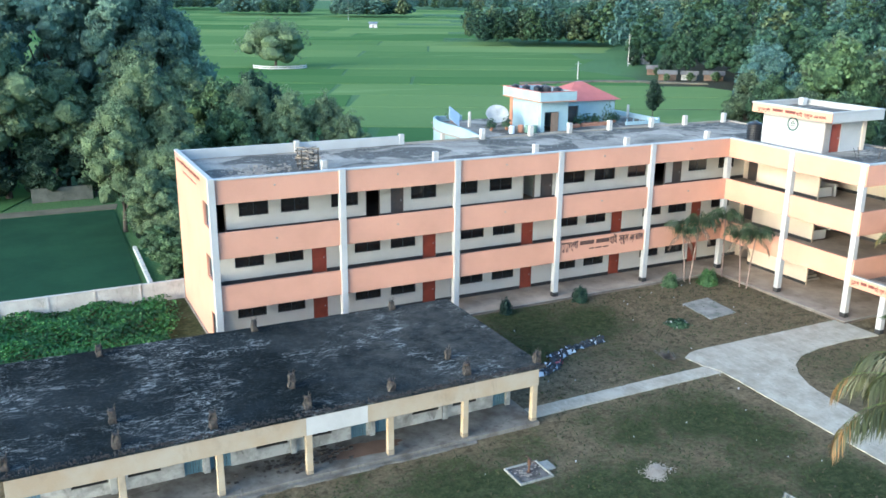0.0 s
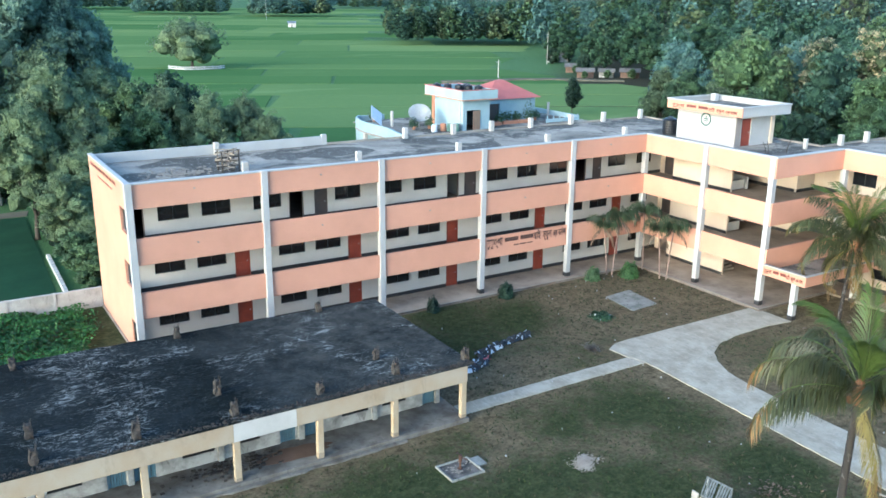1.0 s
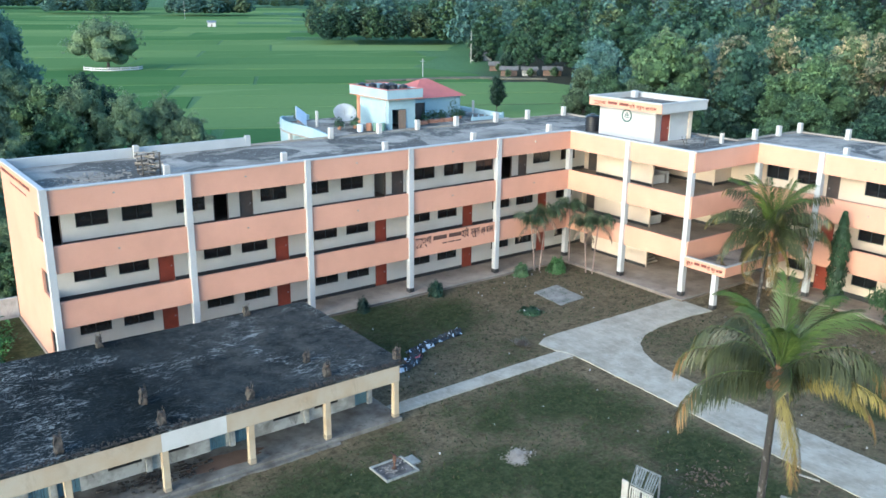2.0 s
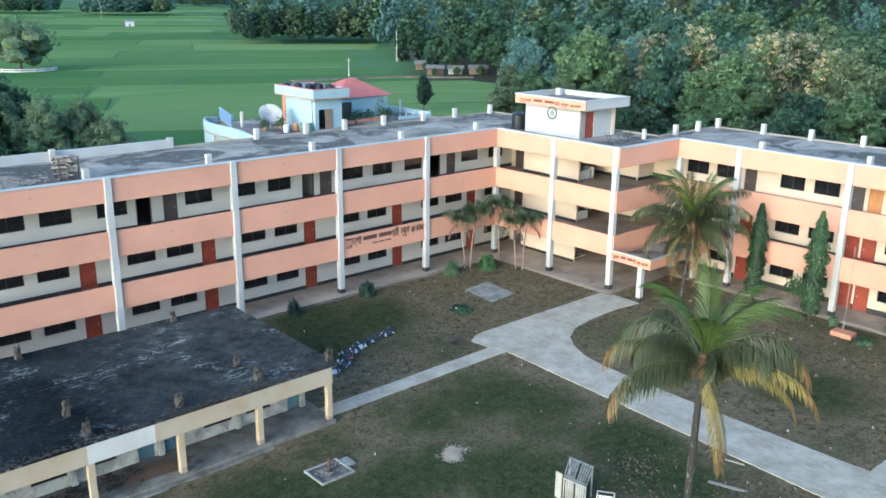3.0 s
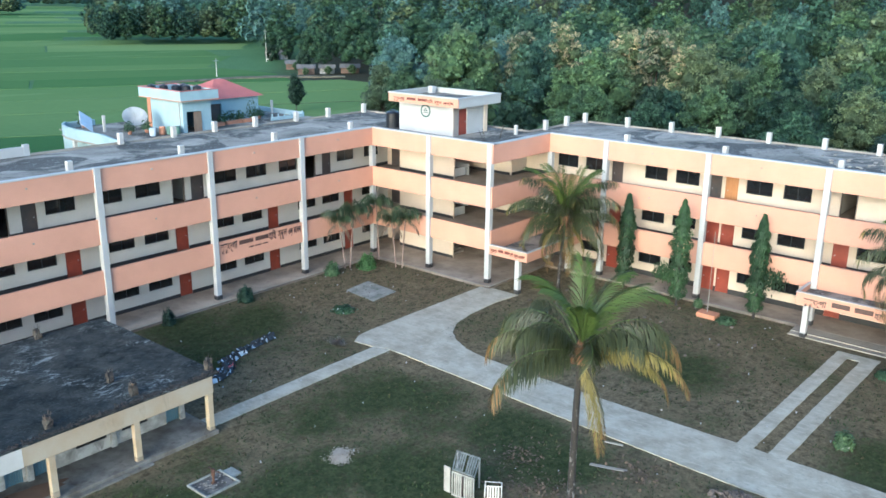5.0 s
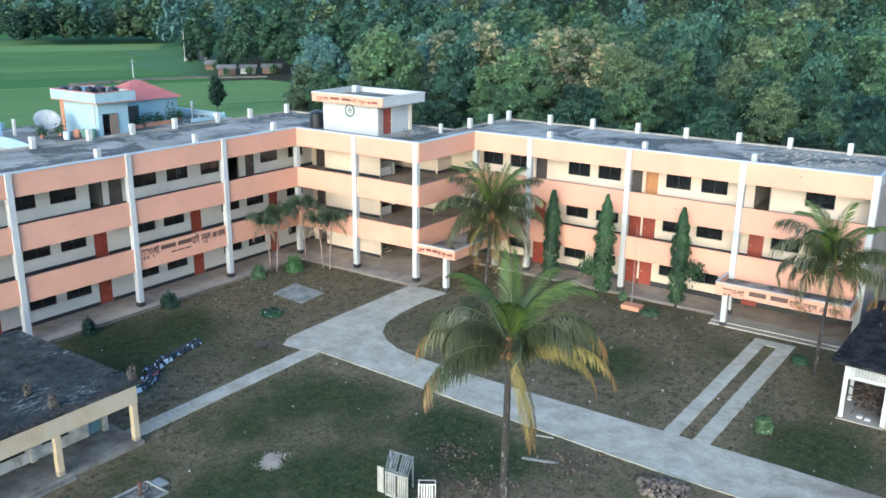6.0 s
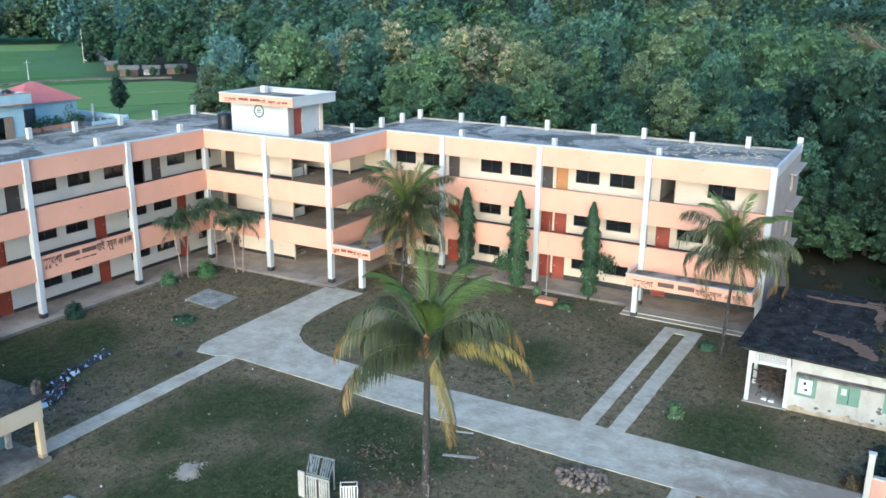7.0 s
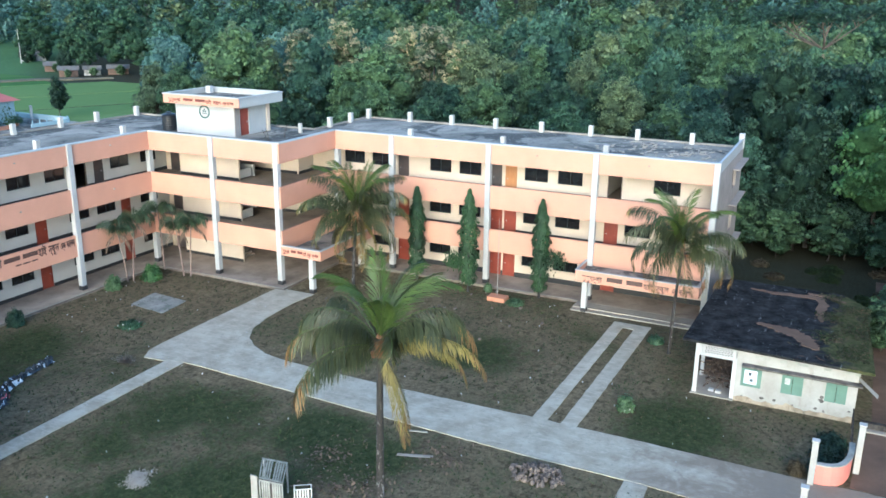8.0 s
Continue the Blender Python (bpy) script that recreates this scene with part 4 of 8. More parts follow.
def name_on_west(x, y0, z, size, total, material):
    """The school's name along a west face, from y0 towards -y."""
    k = total / 7.4
    x -= 0.004
    letters("sign_word", "ব\u09c1র\u09c1ঙ\u09cdগ\u09be", size, material, at(FACE_W, x, y0, z), school, width=1.45 * k)
    strokes("sign_bar", (1.1 * k, 1.1 * k), size * 1.15, material, at(FACE_W, x, y0 - 1.75 * k, z), school, gap=0.28 * k)
    letters("sign_word", "হাই", size, material, at(FACE_W, x, y0 - 4.3 * k, z), school, width=0.68 * k)
    letters("sign_word", "স\u09cdক\u09c1ল", size, material, at(FACE_W, x, y0 - 5.15 * k, z), school, width=0.88 * k)
    letters("sign_word", "এন\u09cdড", size * 0.9, material, at(FACE_W, x, y0 - 6.2 * k, z), school, width=0.42 * k)
    letters("sign_word", "ক\u09c7লজ", size * 0.95, material, at(FACE_W, x, y0 - 6.7 * k, z), school, width=0.72 * k)


name_on_west(tr[0], 50.3, 12.78, 0.36, 6.6, M_REDLETTER)
name_on_west(XS - 0.37, 36.75, 2.85, 0.36, 3.1, M_REDLETTER)
name_on_west(54.73, 15.5, 2.45, 0.55, 7.3, M_LETTER)
strokes("sign_bar", (1.2, 0.9, 1.1, 0.7, 0.8, 0.6, 0.9), 0.42, M_REDLETTER, at(FACE_W, XW - 0.004, 60.0, 10.2), school, gap=0.25)
strokes("sign_bar", (1.0, 0.8, 1.2, 0.6), 0.22, M_REDLETTER, at(FACE_W, XW - 0.004, 57.8, 9.75), school, gap=0.25)

# small wall lamps on the bands
for a in COL_L:
    for z in (6.95, 10.25):
        lamp = part("bulkhead_lamp", boxes((a + 3.7, a + 3.80, YF - 0.10, YF, z, z + 0.09), bevel=0.02), M_OLDPAINT, school)
for y in (28.0, 20.0, 12.0):
    for z in (6.95, 10.25):
        part("bulkhead_lamp", boxes((XF - 0.10, XF, y, y + 0.10, z, z + 0.09), bevel=0.02), M_OLDPAINT, school)


def lathe(profile, n=20):
    """A turned body from (radius, height) pairs."""
    bm = bmesh.new()
    rings = [[bm.verts.new((r * math.cos(2 * math.pi * k / n), r * math.sin(2 * math.pi * k / n), z)) for k in range(n)] for r, z in profile]
    for a, b in zip(rings, rings[1:]):
        for k in range(n):
            bm.faces.new((a[k], a[(k + 1) % n], b[(k + 1) % n], b[k]))
    bm.faces.new(rings[0][::-1])
    bm.faces.new(rings[-1])
    return bm


def water_tank(x, y, z, r, h, group="rooftop water tanks"):
    t = thing("water_tank", "black ribbed plastic water tank on the roof", "water tank", group, at=(x, y, z))
    prof = [(r * 0.97, 0)]
    for k in range(6):
        a = h * 0.8 * k / 6
        prof += [(r, a + 0.02), (r, a + h * 0.09), (r * 0.96, a + h * 0.10), (r * 0.96, a + h * 0.125)]
    prof += [(r, h * 0.82), (r * 0.8, h * 0.9), (r * 0.35, h * 0.95)]
    part("body", lathe(prof), M_TANK, t, smooth=False)
    part("lid", lathe([(r * 0.36, h * 0.94), (r * 0.36, h), (r * 0.1, h * 1.02)], 16), M_TANK, t)
    return t


water_tank(54.6, 51.6, ROOF, 0.62, 1.5)

# ---- paths and yard ----
def structure(name, bm, material, label=""):
    return tagged(part(name, bm, material), label, kind="structure")


edge_rng = random.Random(6)


def worn(points, step=0.3, amount=0.022):
    """The same outline with crumbled edges."""
    out = []
    for (x0, y0), (x1, y1) in zip(points, points[1:] + points[:1]):
        n = max(1, int(math.hypot(x1 - x0, y1 - y0) / step))
        for k in range(n):
            j = amount if k else 0.0
            out.append((x0 + (x1 - x0) * k / n + edge_rng.uniform(-j, j), y0 + (y1 - y0) * k / n + edge_rng.uniform(-j, j)))
    return out


MAIN = [(35.2, 36.75), (36.1, 37.25), (37.2, 37.35), (49.0, 37.30), (49.35, 37.0), (49.35, 34.05), (47.0, 34.35), (44.0, 34.25), (42.1, 33.9), (40.6, 33.1), (39.6, 31.9), (38.95, 30.6), (38.65, 29.0), (38.55, 27.2), (38.45, 22.0), (38.5, 16.0), (38.6, 13.3), (38.6, 10.6), (38.6, 7.6), (38.5, 2.9), (38.5, 0.0), (38.6, -9.0), (34.3, -9.0), (34.5, 2.4), (34.75, 6.9), (34.75, 12.5), (35.0, 18.5), (35.35, 25.4), (35.75, 34.3), (35.3, 35.4)]
structure("path_main", slab(worn(MAIN), -0.05, 0.045), M_PATH)
structure("path_narrow", slab(worn([(22.6, 34.05), (35.75, 34.1), (35.4, 35.25), (22.6, 35.15)]), -0.05, 0.035), M_PATH)
structure("path_branch", slab(worn([(20.0, 6.1), (34.72, 6.2), (34.8, 7.3), (20.0, 7.3)]), -0.05, 0.035), M_PATH)
structure("path_twin_a", slab(worn([(38.45, 12.35), (38.5, 13.15), (54.2, 12.9), (54.2, 11.95), (53.3, 11.95), (53.3, 12.1)]), -0.05, 0.04), M_PATH)
structure("path_twin_b", slab(worn([(38.45, 11.6), (38.6, 10.75), (54.2, 10.4), (54.2, 11.95), (53.3, 11.95), (53.3, 11.35)]), -0.05, 0.04), M_PATH)

# old cement slab, soak pit and its kerb
structure("cement_slab", slab(worn([(41.7, 44.3), (44.3, 44.6), (43.95, 41.35), (41.35, 41.1)]), -0.05, 0.045), M_SLAB)
pit = thing("tube_well_platform", "low cement kerb round a tube well drain in the grass", "platform")
part("kerb", boxes((18.5, 20.3, 28.78, 28.87, 0, 0.11), (18.5, 20.3, 30.21, 30.30, 0, 0.11), (18.5, 18.59, 28.87, 30.21, 0, 0.11), (20.21, 20.3, 28.87, 30.21, 0, 0.11), bevel=0.02), M_SLAB, pit, "worn grey cement kerb")
part("floor", boxes((18.59, 20.21, 28.87, 30.21, 0, 0.04)), M_LEDGE, pit, "blackened cement floor")
part("cover_slab", boxes((20.28, 20.78, 29.35, 30.1, 0, 0.09), bevel=0.015), M_SLAB, pit, "flat cement cover")
pump = thing("hand_pump", "rusty cast iron hand pump on its cement platform", "hand pump", at=(19.45, 29.61, 0.04))
part("body", lathe([(0.13, 0), (0.13, 0.03), (0.05, 0.05), (0.05, 0.34), (0.085, 0.38), (0.085, 0.64), (0.10, 0.66), (0.10, 0.69), (0.03, 0.72)], 14), M_PUMP, pump)
part("spout", tube([(0.05, 0.0, 0.52), (0.2, -0.08, 0.52), (0.28, -0.11, 0.44)], [0.03, 0.03, 0.035], 8), M_PUMP, pump)
part("handle", tube([(0.08, 0.05, 0.66), (-0.08, 0.04, 0.78), (-0.25, -0.12, 0.98), (-0.36, -0.2, 0.98)], [0.025, 0.025, 0.02, 0.02], 8), M_PUMP, pump)
pr2 = random.Random(14)
chips = []
for k in range(60):
    x, y = 19.4 + pr2.gauss(0, 0.5), 29.55 + pr2.gauss(0, 0.4)
    if 18.7 < x < 20.1 and 29.0 < y < 30.1:
        q = pr2.uniform(0.03, 0.12)
        chips.append((x, x + q, y, y + q * 0.6, 0.0405, 0.05 + q * 0.15))
tagged(part("pump_rubble", boxes(*chips), M_CONC), "pale cement chips lying round the hand pump", "debris", kind="stuff")
# worn strips of old cement on the lawn
structure("cement_strip_a", slab([(34.38, 18.2), (34.62, 17.3), (34.75, 17.35), (34.5, 18.25)], -0.02, 0.03, 0.008), M_PATH)
structure("cement_strip_b", slab([(32.0, 17.65), (32.3, 16.7), (32.6, 15.98), (32.78, 16.05), (32.5, 16.8), (32.2, 17.7)], -0.02, 0.025, 0.008), M_CONC)


sr = np.random.default_rng(17)
sn = 1500
sx = sr.normal(0, 0.30, sn)
sy = sr.normal(0, 0.24, sn) + 0.2 * np.sin(sx * 4)
sz = 0.06 * np.exp(-(sx ** 2 / 0.22 + sy ** 2 / 0.16)) * sr.uniform(0.3, 1, sn)
grains = []
for x, y, z, q in zip(sx, sy, sz, sr.uniform(0.02, 0.07, sn)):
    grains.append((24.85 + x, 24.85 + x + q, 27.1 + y, 27.1 + y + q * 0.8, 0.0, 0.012 + z))
tagged(part("spilled_sand", boxes(*grains), M_SAND), "small pale patch of spilled sand on the grass", "sand", kind="stuff")

# broken brick heap by the path
rng = random.Random(4)
rub = thing("rubble_heap", "heap of broken bricks beside the cement path", "rubble")
stone_meshes = []
for k in range(8):
    bm = bmesh.new()
    bmesh.ops.create_icosphere(bm, subdivisions=1, radius=1.0)
    for v in bm.verts:
        v.co = Vector((v.co.x * 1.2, v.co.y * 0.9, v.co.z * 0.7)) * (0.8 + 0.45 * rng.random())
    stone_meshes.append(to_mesh("brick_piece", bm, M_STONE))
for k in range(150):
    a, r = rng.random() * 6.283, math.sqrt(rng.random())
    x, y = 33.35 + 0.95 * r * math.cos(a), 11.0 + 1.35 * r * math.sin(a)
    s = part("brick_piece", stone_meshes[k % 8], None, rub)
    q = 0.07 + 0.09 * rng.random()
    s.matrix_basis = Matrix.Translation((x, y, 0.04 + 0.32 * (1 - r) * rng.random())) @ Euler((rng.random() * 6, rng.random() * 6, rng.random() * 6)).to_matrix().to_4x4() @ Matrix.Scale(q, 4)

# flag pole
flag = thing("flag_pole", "thin pale flag pole on an orange plinth", "flag pole", at=(54.6, 21.7, 0))
part("base", boxes((-0.5, 0.4, -0.75, 0.6, 0, 0.32), bevel=0.02), M_TERRA, flag, "orange painted plinth")
part("pole", tube([(0, 0, 0.3), (0, 0, 3.2), (0, 0, 6.1)], [0.022, 0.02, 0.015], 8), M_OLDPAINT, flag)

# heap of discarded banner cloth
def cloth_strip(name, pts, w, material, label, seed):
    bm = bmesh.new()
    rows = []
    rng = random.Random(seed)
    for i, (x, y) in enumerate(pts):
        rows.append([bm.verts.new((x + rng.uniform(-.14, .14), y + (j - 4) * w / 8 + rng.uniform(-.08, .08), 0.04 + 0.34 * rng.random() * (1 if 0 < j < 8 else 0.15))) for j in range(9)])
    for a, b in zip(rows, rows[1:]):
        for j in range(8):
            f = bm.faces.new((a[j], a[j + 1], b[j + 1], b[j]))
            f.material_index = rng.choice((1, 2, 2, 3, 3, 3, 3, 3 if material is M_CLOTHW else 0))
    return tagged(part(name, bm, [material, M_CLOTHW, M_CLOTHB, M_BLACKBAND]), label, "cloth", "discarded banners")


def lerp_pts(a, b, n):
    return [(a[0] + (b[0] - a[0]) * k / (n - 1), a[1] + (b[1] - a[1]) * k / (n - 1)) for k in range(n)]


cloth_strip("banner_cloth", lerp_pts((23.6, 37.9), (27.2, 39.0), 28), 0.75, M_CLOTHB, "crumpled dark blue banner cloth on grass", 1)
cloth_strip("banner_cloth", lerp_pts((26.0, 38.5), (28.0, 39.7), 20), 0.95, M_CLOTHR, "crumpled faded red banner cloth on grass", 2)
cloth_strip("banner_cloth", lerp_pts((24.8, 38.6), (26.6, 38.9), 16), 0.5, M_CLOTHW, "crumpled pale banner cloth on grass", 5)
cloth_strip("banner_cloth", lerp_pts((27.4, 39.9), (29.6, 40.7), 20), 0.75, M_CLOTHW, "crumpled pale banner cloth on grass", 3)
cloth_strip("banner_cloth", lerp_pts((29.2, 40.6), (31.6, 41.1), 20), 0.5, M_CLOTHB, "crumpled dark blue banner cloth on grass", 4)
cloth_strip("banner_cloth", lerp_pts((31.3, 41.0), (32.3, 41.2), 12), 0.6, M_CLOTHW, "crumpled pale banner cloth on grass", 6)

# slatted white benches stacked under the palm
def slat_quad(owner, name, a, b, c, d, halves, slats, material, thick=0.035):
    """A framed slatted panel between four corners: a, b along the foot, c, d above them."""
    a, b, c, d = Vector(a), Vector(b), Vector(c), Vector(d)
    nrm = (b - a).cross(c - a).normalized() * thick

    def bar(bm, u0, u1, w0, w1):
        at_ = lambda u, w: a.lerp(b, u).lerp(c.lerp(d, u), w)
        lo = [at_(u0, w0), at_(u1, w0), at_(u1, w1), at_(u0, w1)]
        vs = [bm.verts.new(p) for p in lo] + [bm.verts.new(p + nrm) for p in lo]
        for f in ((0, 3, 2, 1), (4, 5, 6, 7), (0, 1, 5, 4), (1, 2, 6, 5), (2, 3, 7, 6), (3, 0, 4, 7)):
            bm.faces.new([vs[i] for i in f])
        return bm

    bm = bmesh.new()
    for box in ((0, 1, 0, 0.06), (0, 1, 0.94, 1), (0, 0.05, 0.06, 0.94), (0.95, 1, 0.06, 0.94)):
        bar(bm, *box)
    fr = part(name, bm, material, owner)
    for h in range(halves):
        for k in range(slats):
            u = 0.05 + 0.9 * (h + 0.08 + 0.84 * (k + 0.5) / slats) / halves
            w = 0.9 / halves / slats * 0.27
            part("slat", bar(bmesh.new(), u - w, u + w, 0.06, 0.94), material, fr)
    return fr


bench = thing("bench_stack", "stack of weathered white slatted bench frames on grass", "bench", at=(25.88, 20.4, 0))
slat_quad(bench, "slatted_front", (-0.07, 0.56, 0), (0.07, -0.58, 0), (-0.07, 0.56, 1.2), (0.07, -0.58, 1.2), 2, 4, M_OLDPAINT)
slat_quad(bench, "slatted_top", (-0.05, 0.58, 1.22), (0.09, -0.58, 1.22), (1.02, 1.2, 1.48), (1.2, -0.06, 1.48), 2, 4, M_BENCHTOP)
# dark sheet added behind the slats so their gaps read as shade
part("gap_backing", boxes((0.12, 0.2, -0.5, 0.5, 0.05, 1.1), bevel=0.01), M_DARKDOOR, bench, "dark backing added for the shaded slat gaps")
part("side_board", boxes((-0.04, 0.02, 0.70, 1.05, 0, 1.26), bevel=0.01), M_HUTWALL, bench, "white painted side board")
part("back_leg", boxes((1.0, 1.06, 1.1, 1.16, 0, 1.46)), M_OLDPAINT, bench)
part("back_leg", boxes((1.12, 1.18, -0.05, 0.01, 0, 1.46)), M_OLDPAINT, bench)
stool = thing("slatted_stool", "small white slatted stool frame on the grass", "stool", at=(26.55, 19.24, 0))
slat_quad(stool, "slatted_front", (-0.23, 0.31, 0), (0.22, -0.31, 0), (-0.23, 0.31, 0.8), (0.22, -0.31, 0.8), 1, 5, M_OLDBARE, 0.03)
part("back_leg", boxes((0.1, 0.14, 0.5, 0.54, 0, 0.76)), M_OLDBARE, stool)
part("back_leg", boxes((0.5, 0.54, -0.1, -0.06, 0, 0.76)), M_OLDBARE, stool)
part("top_rail", tube([(-0.22, 0.31, 0.78), (0.12, 0.52, 0.74), (0.52, -0.08, 0.74), (0.22, -0.31, 0.78)], [0.02] * 4, 6), M_WHITE, stool)

# ---- old single-storey classroom block ----
old = thing("old_classroom_block", "old single-storey block with black flat roof and yellow verandah", "building")
OX0, OX1, OYF, OYB, OZ = -2.05, 22.75, 33.68, 44.65, 3.18
part("plinth", boxes((OX0, 22.4, 33.30, OYB - 0.3, -0.1, 0.22), bevel=0.03), M_OLDFLOOR, old, "worn cement verandah floor")
step_rng = random.Random(33)
front = [(OX0 + (18.6 - OX0) * k / 60, 33.02 + step_rng.uniform(-0.06, 0.10)) for k in range(61)]
part("step", slab(front + [(18.6, 33.25), (OX0, 33.25)], -0.1, 0.09), M_OLDFLOOR, old, "crumbling cement step")
roof_bm = bmesh.new()
nx, ny = 70, 26
vs = [[roof_bm.verts.new((OX0 - 0.5 + (OX1 - OX0 + 0.5) * i / nx, OYF - 0.25 + (OYB + 0.032 * (OX1 - OX0) * (1 - i / nx) + 0.25 - OYF) * j / ny, OZ + 0.035 * noise.noise(Vector((i * 0.35, j * 0.35, 0))))) for j in range(ny + 1)] for i in range(nx + 1)]
for i in range(nx):
    for j in range(ny):
        roof_bm.faces.new((vs[i][j], vs[i + 1][j], vs[i + 1][j + 1], vs[i][j + 1]))
for e in bmesh.ops.extrude_face_region(roof_bm, geom=roof_bm.faces[:])["geom"]:
    if isinstance(e, bmesh.types.BMVert):
        e.co.z = OZ - 0.07
part("roof", roof_bm, M_OLDROOF, old, "black weathered concrete roof with pale streaks")
part("beam", boxes((OX0, 10.05, 33.45, 33.78, 2.22, OZ - 0.07), bevel=0.015), M_OLDYEL, old, "stained yellow verandah beam")
part("beam", boxes((10.05, 13.0, 33.45, 33.78, 2.22, OZ - 0.07), bevel=0.015), M_OLDBARE, old, "patched white stretch of beam")
part("beam", boxes((13.0, 22.34, 33.45, 33.78, 2.22, OZ - 0.07), bevel=0.015), M_OLDYEL, old, "stained yellow verandah beam")
part("end_beam", boxes((22.04, 22.34, 33.78, 44.3, 2.22, OZ - 0.07), bevel=0.015), M_OLDYEL, old)
for k in range(7):
    x = 22.16 - 3.995 * k
    part("verandah_column", boxes((x - 0.15, x + 0.15, 33.47, 33.76, 0.22, 2.22), bevel=0.025), M_OLDCOL, old, "stained yellow square column")
wall_holes = []
for k in range(3):
    x = 22.0 - 8.0 * k
    wall_holes += [(x - 1.0, x - 0.2, 0.22, 2.05), (x - 7.85, x - 6.9, 0.22, 2.05), (x - 5.7, x - 4.2, 0.78, 2.05), (x - 3.4, x - 2.0, 0.78, 2.05)]
put = lambda u, w, z: (u, 35.75 + 0.2 * w, z)
part("inner_wall", wall_cells(OX0, 22.0, 0.22, OZ - 0.07, wall_holes, put), M_OLDWALL, old, "mouldy whitewashed wall")
part("end_wall", boxes((21.8, 22.0, 35.95, 44.2, 0.22, OZ - 0.07), (OX0, OX0 + 0.2, 35.95, 44.0, 0.22, OZ - 0.07)), M_OLDWALL, old)
part("rear_wall", boxes((OX0, 21.8, 44.0, 44.2, 0.22, OZ - 0.07)), M_OLDWALL, old)
for u0, u1, z0, z1 in wall_holes:
    if z0 < 0.5:
        d = part("door", boxes((u0, u0 + 0.06, 35.8, 35.9, z0, z1), (u1 - 0.06, u1, 35.8, 35.9, z0, z1), (u0, u1, 35.8, 35.9, z1 - 0.06, z1)), M_BLUEDOOR, old, "faded blue steel door")
        for k in range(6):
            w = (u1 - u0 - 0.12) / 6
            part("door_panel", boxes((u0 + 0.06 + k * w + 0.01, u0 + 0.06 + (k + 1) * w - 0.01, 35.83, 35.86, z0 + 0.02, z1 - 0.07)), M_BLUEDOOR, d)
    else:
        w = part("window", boxes((u0, u1, 35.8, 35.86, z0, z0 + 0.05), (u0, u1, 35.8, 35.86, z1 - 0.05, z1), (u0, u0 + 0.05, 35.8, 35.86, z0, z1), (u1 - 0.05, u1, 35.8, 35.86, z0, z1)), M_STEEL, old)
        part("grille", boxes(*[(u0 + k * 0.12, u0 + k * 0.12 + 0.015, 35.82, 35.84, z0, z1) for k in range(1, int((u1 - u0) / 0.12))]), M_STEEL, w)
for x in (21.86, 18.1, 14.08, 10.06, 5.98, 1.98):
    part("pilaster", boxes((x - 0.14, x + 0.14, 35.6, 35.75, 0.22, OZ - 0.07), bevel=0.01), M_OLDWALL, old)
for k in range(7):
    x = 22.16 - 3.995 * k
    part("column_foot", boxes((x - 0.16, x + 0.16, 33.46, 33.77, 0.22, 0.40 + 0.06 * (k % 3)), bevel=0.03), M_DAMP, old, "damp stained column foot")
# earth and rubbish trodden over the verandah, grit along the roof edge
vr = random.Random(23)
outline = []
for k in range(28):
    a = 2 * math.pi * k / 28
    outline.append((13.2 + 1.9 * math.cos(a) * vr.uniform(0.8, 1.1), 34.55 + 0.72 * math.sin(a) * vr.uniform(0.75, 1.1)))
tagged(part("trodden_earth", slab(outline, 0.21, 0.226), M_REDEARTH), "brown earth trodden over the verandah floor", "earth", kind="stuff")
bits = []
for k in range(170):
    x, y = vr.gauss(10.2, 1.3), vr.gauss(34.9, 0.45)
    if 33.7 < y < 35.5 and x < 12.6:
        q = vr.uniform(0.05, 0.22)
        bits.append((x, x + q, y, y + q * vr.uniform(0.4, 1.0), 0.221, 0.23 + q * vr.uniform(0.1, 0.5)))
tagged(part("verandah_rubbish", boxes(*bits), M_STUB), "dark rubbish heaped on the verandah floor", "debris", kind="stuff")
grit = []
for k in range(1500):
    x, y = vr.uniform(OX0 - 0.4, OX1), 33.45 + abs(vr.gauss(0, 0.20))
    q = vr.uniform(0.012, 0.055)
    grit.append((x, x + q * vr.uniform(0.7, 2.0), y, y + q, OZ - 0.01, OZ + 0.03 + q * vr.uniform(0.2, 0.7)))
tagged(part("roof_edge_grit", boxes(*grit), M_STUB), "crumbling black grit along the old roof edge", "debris", kind="stuff")
stub_rng = random.Random(9)
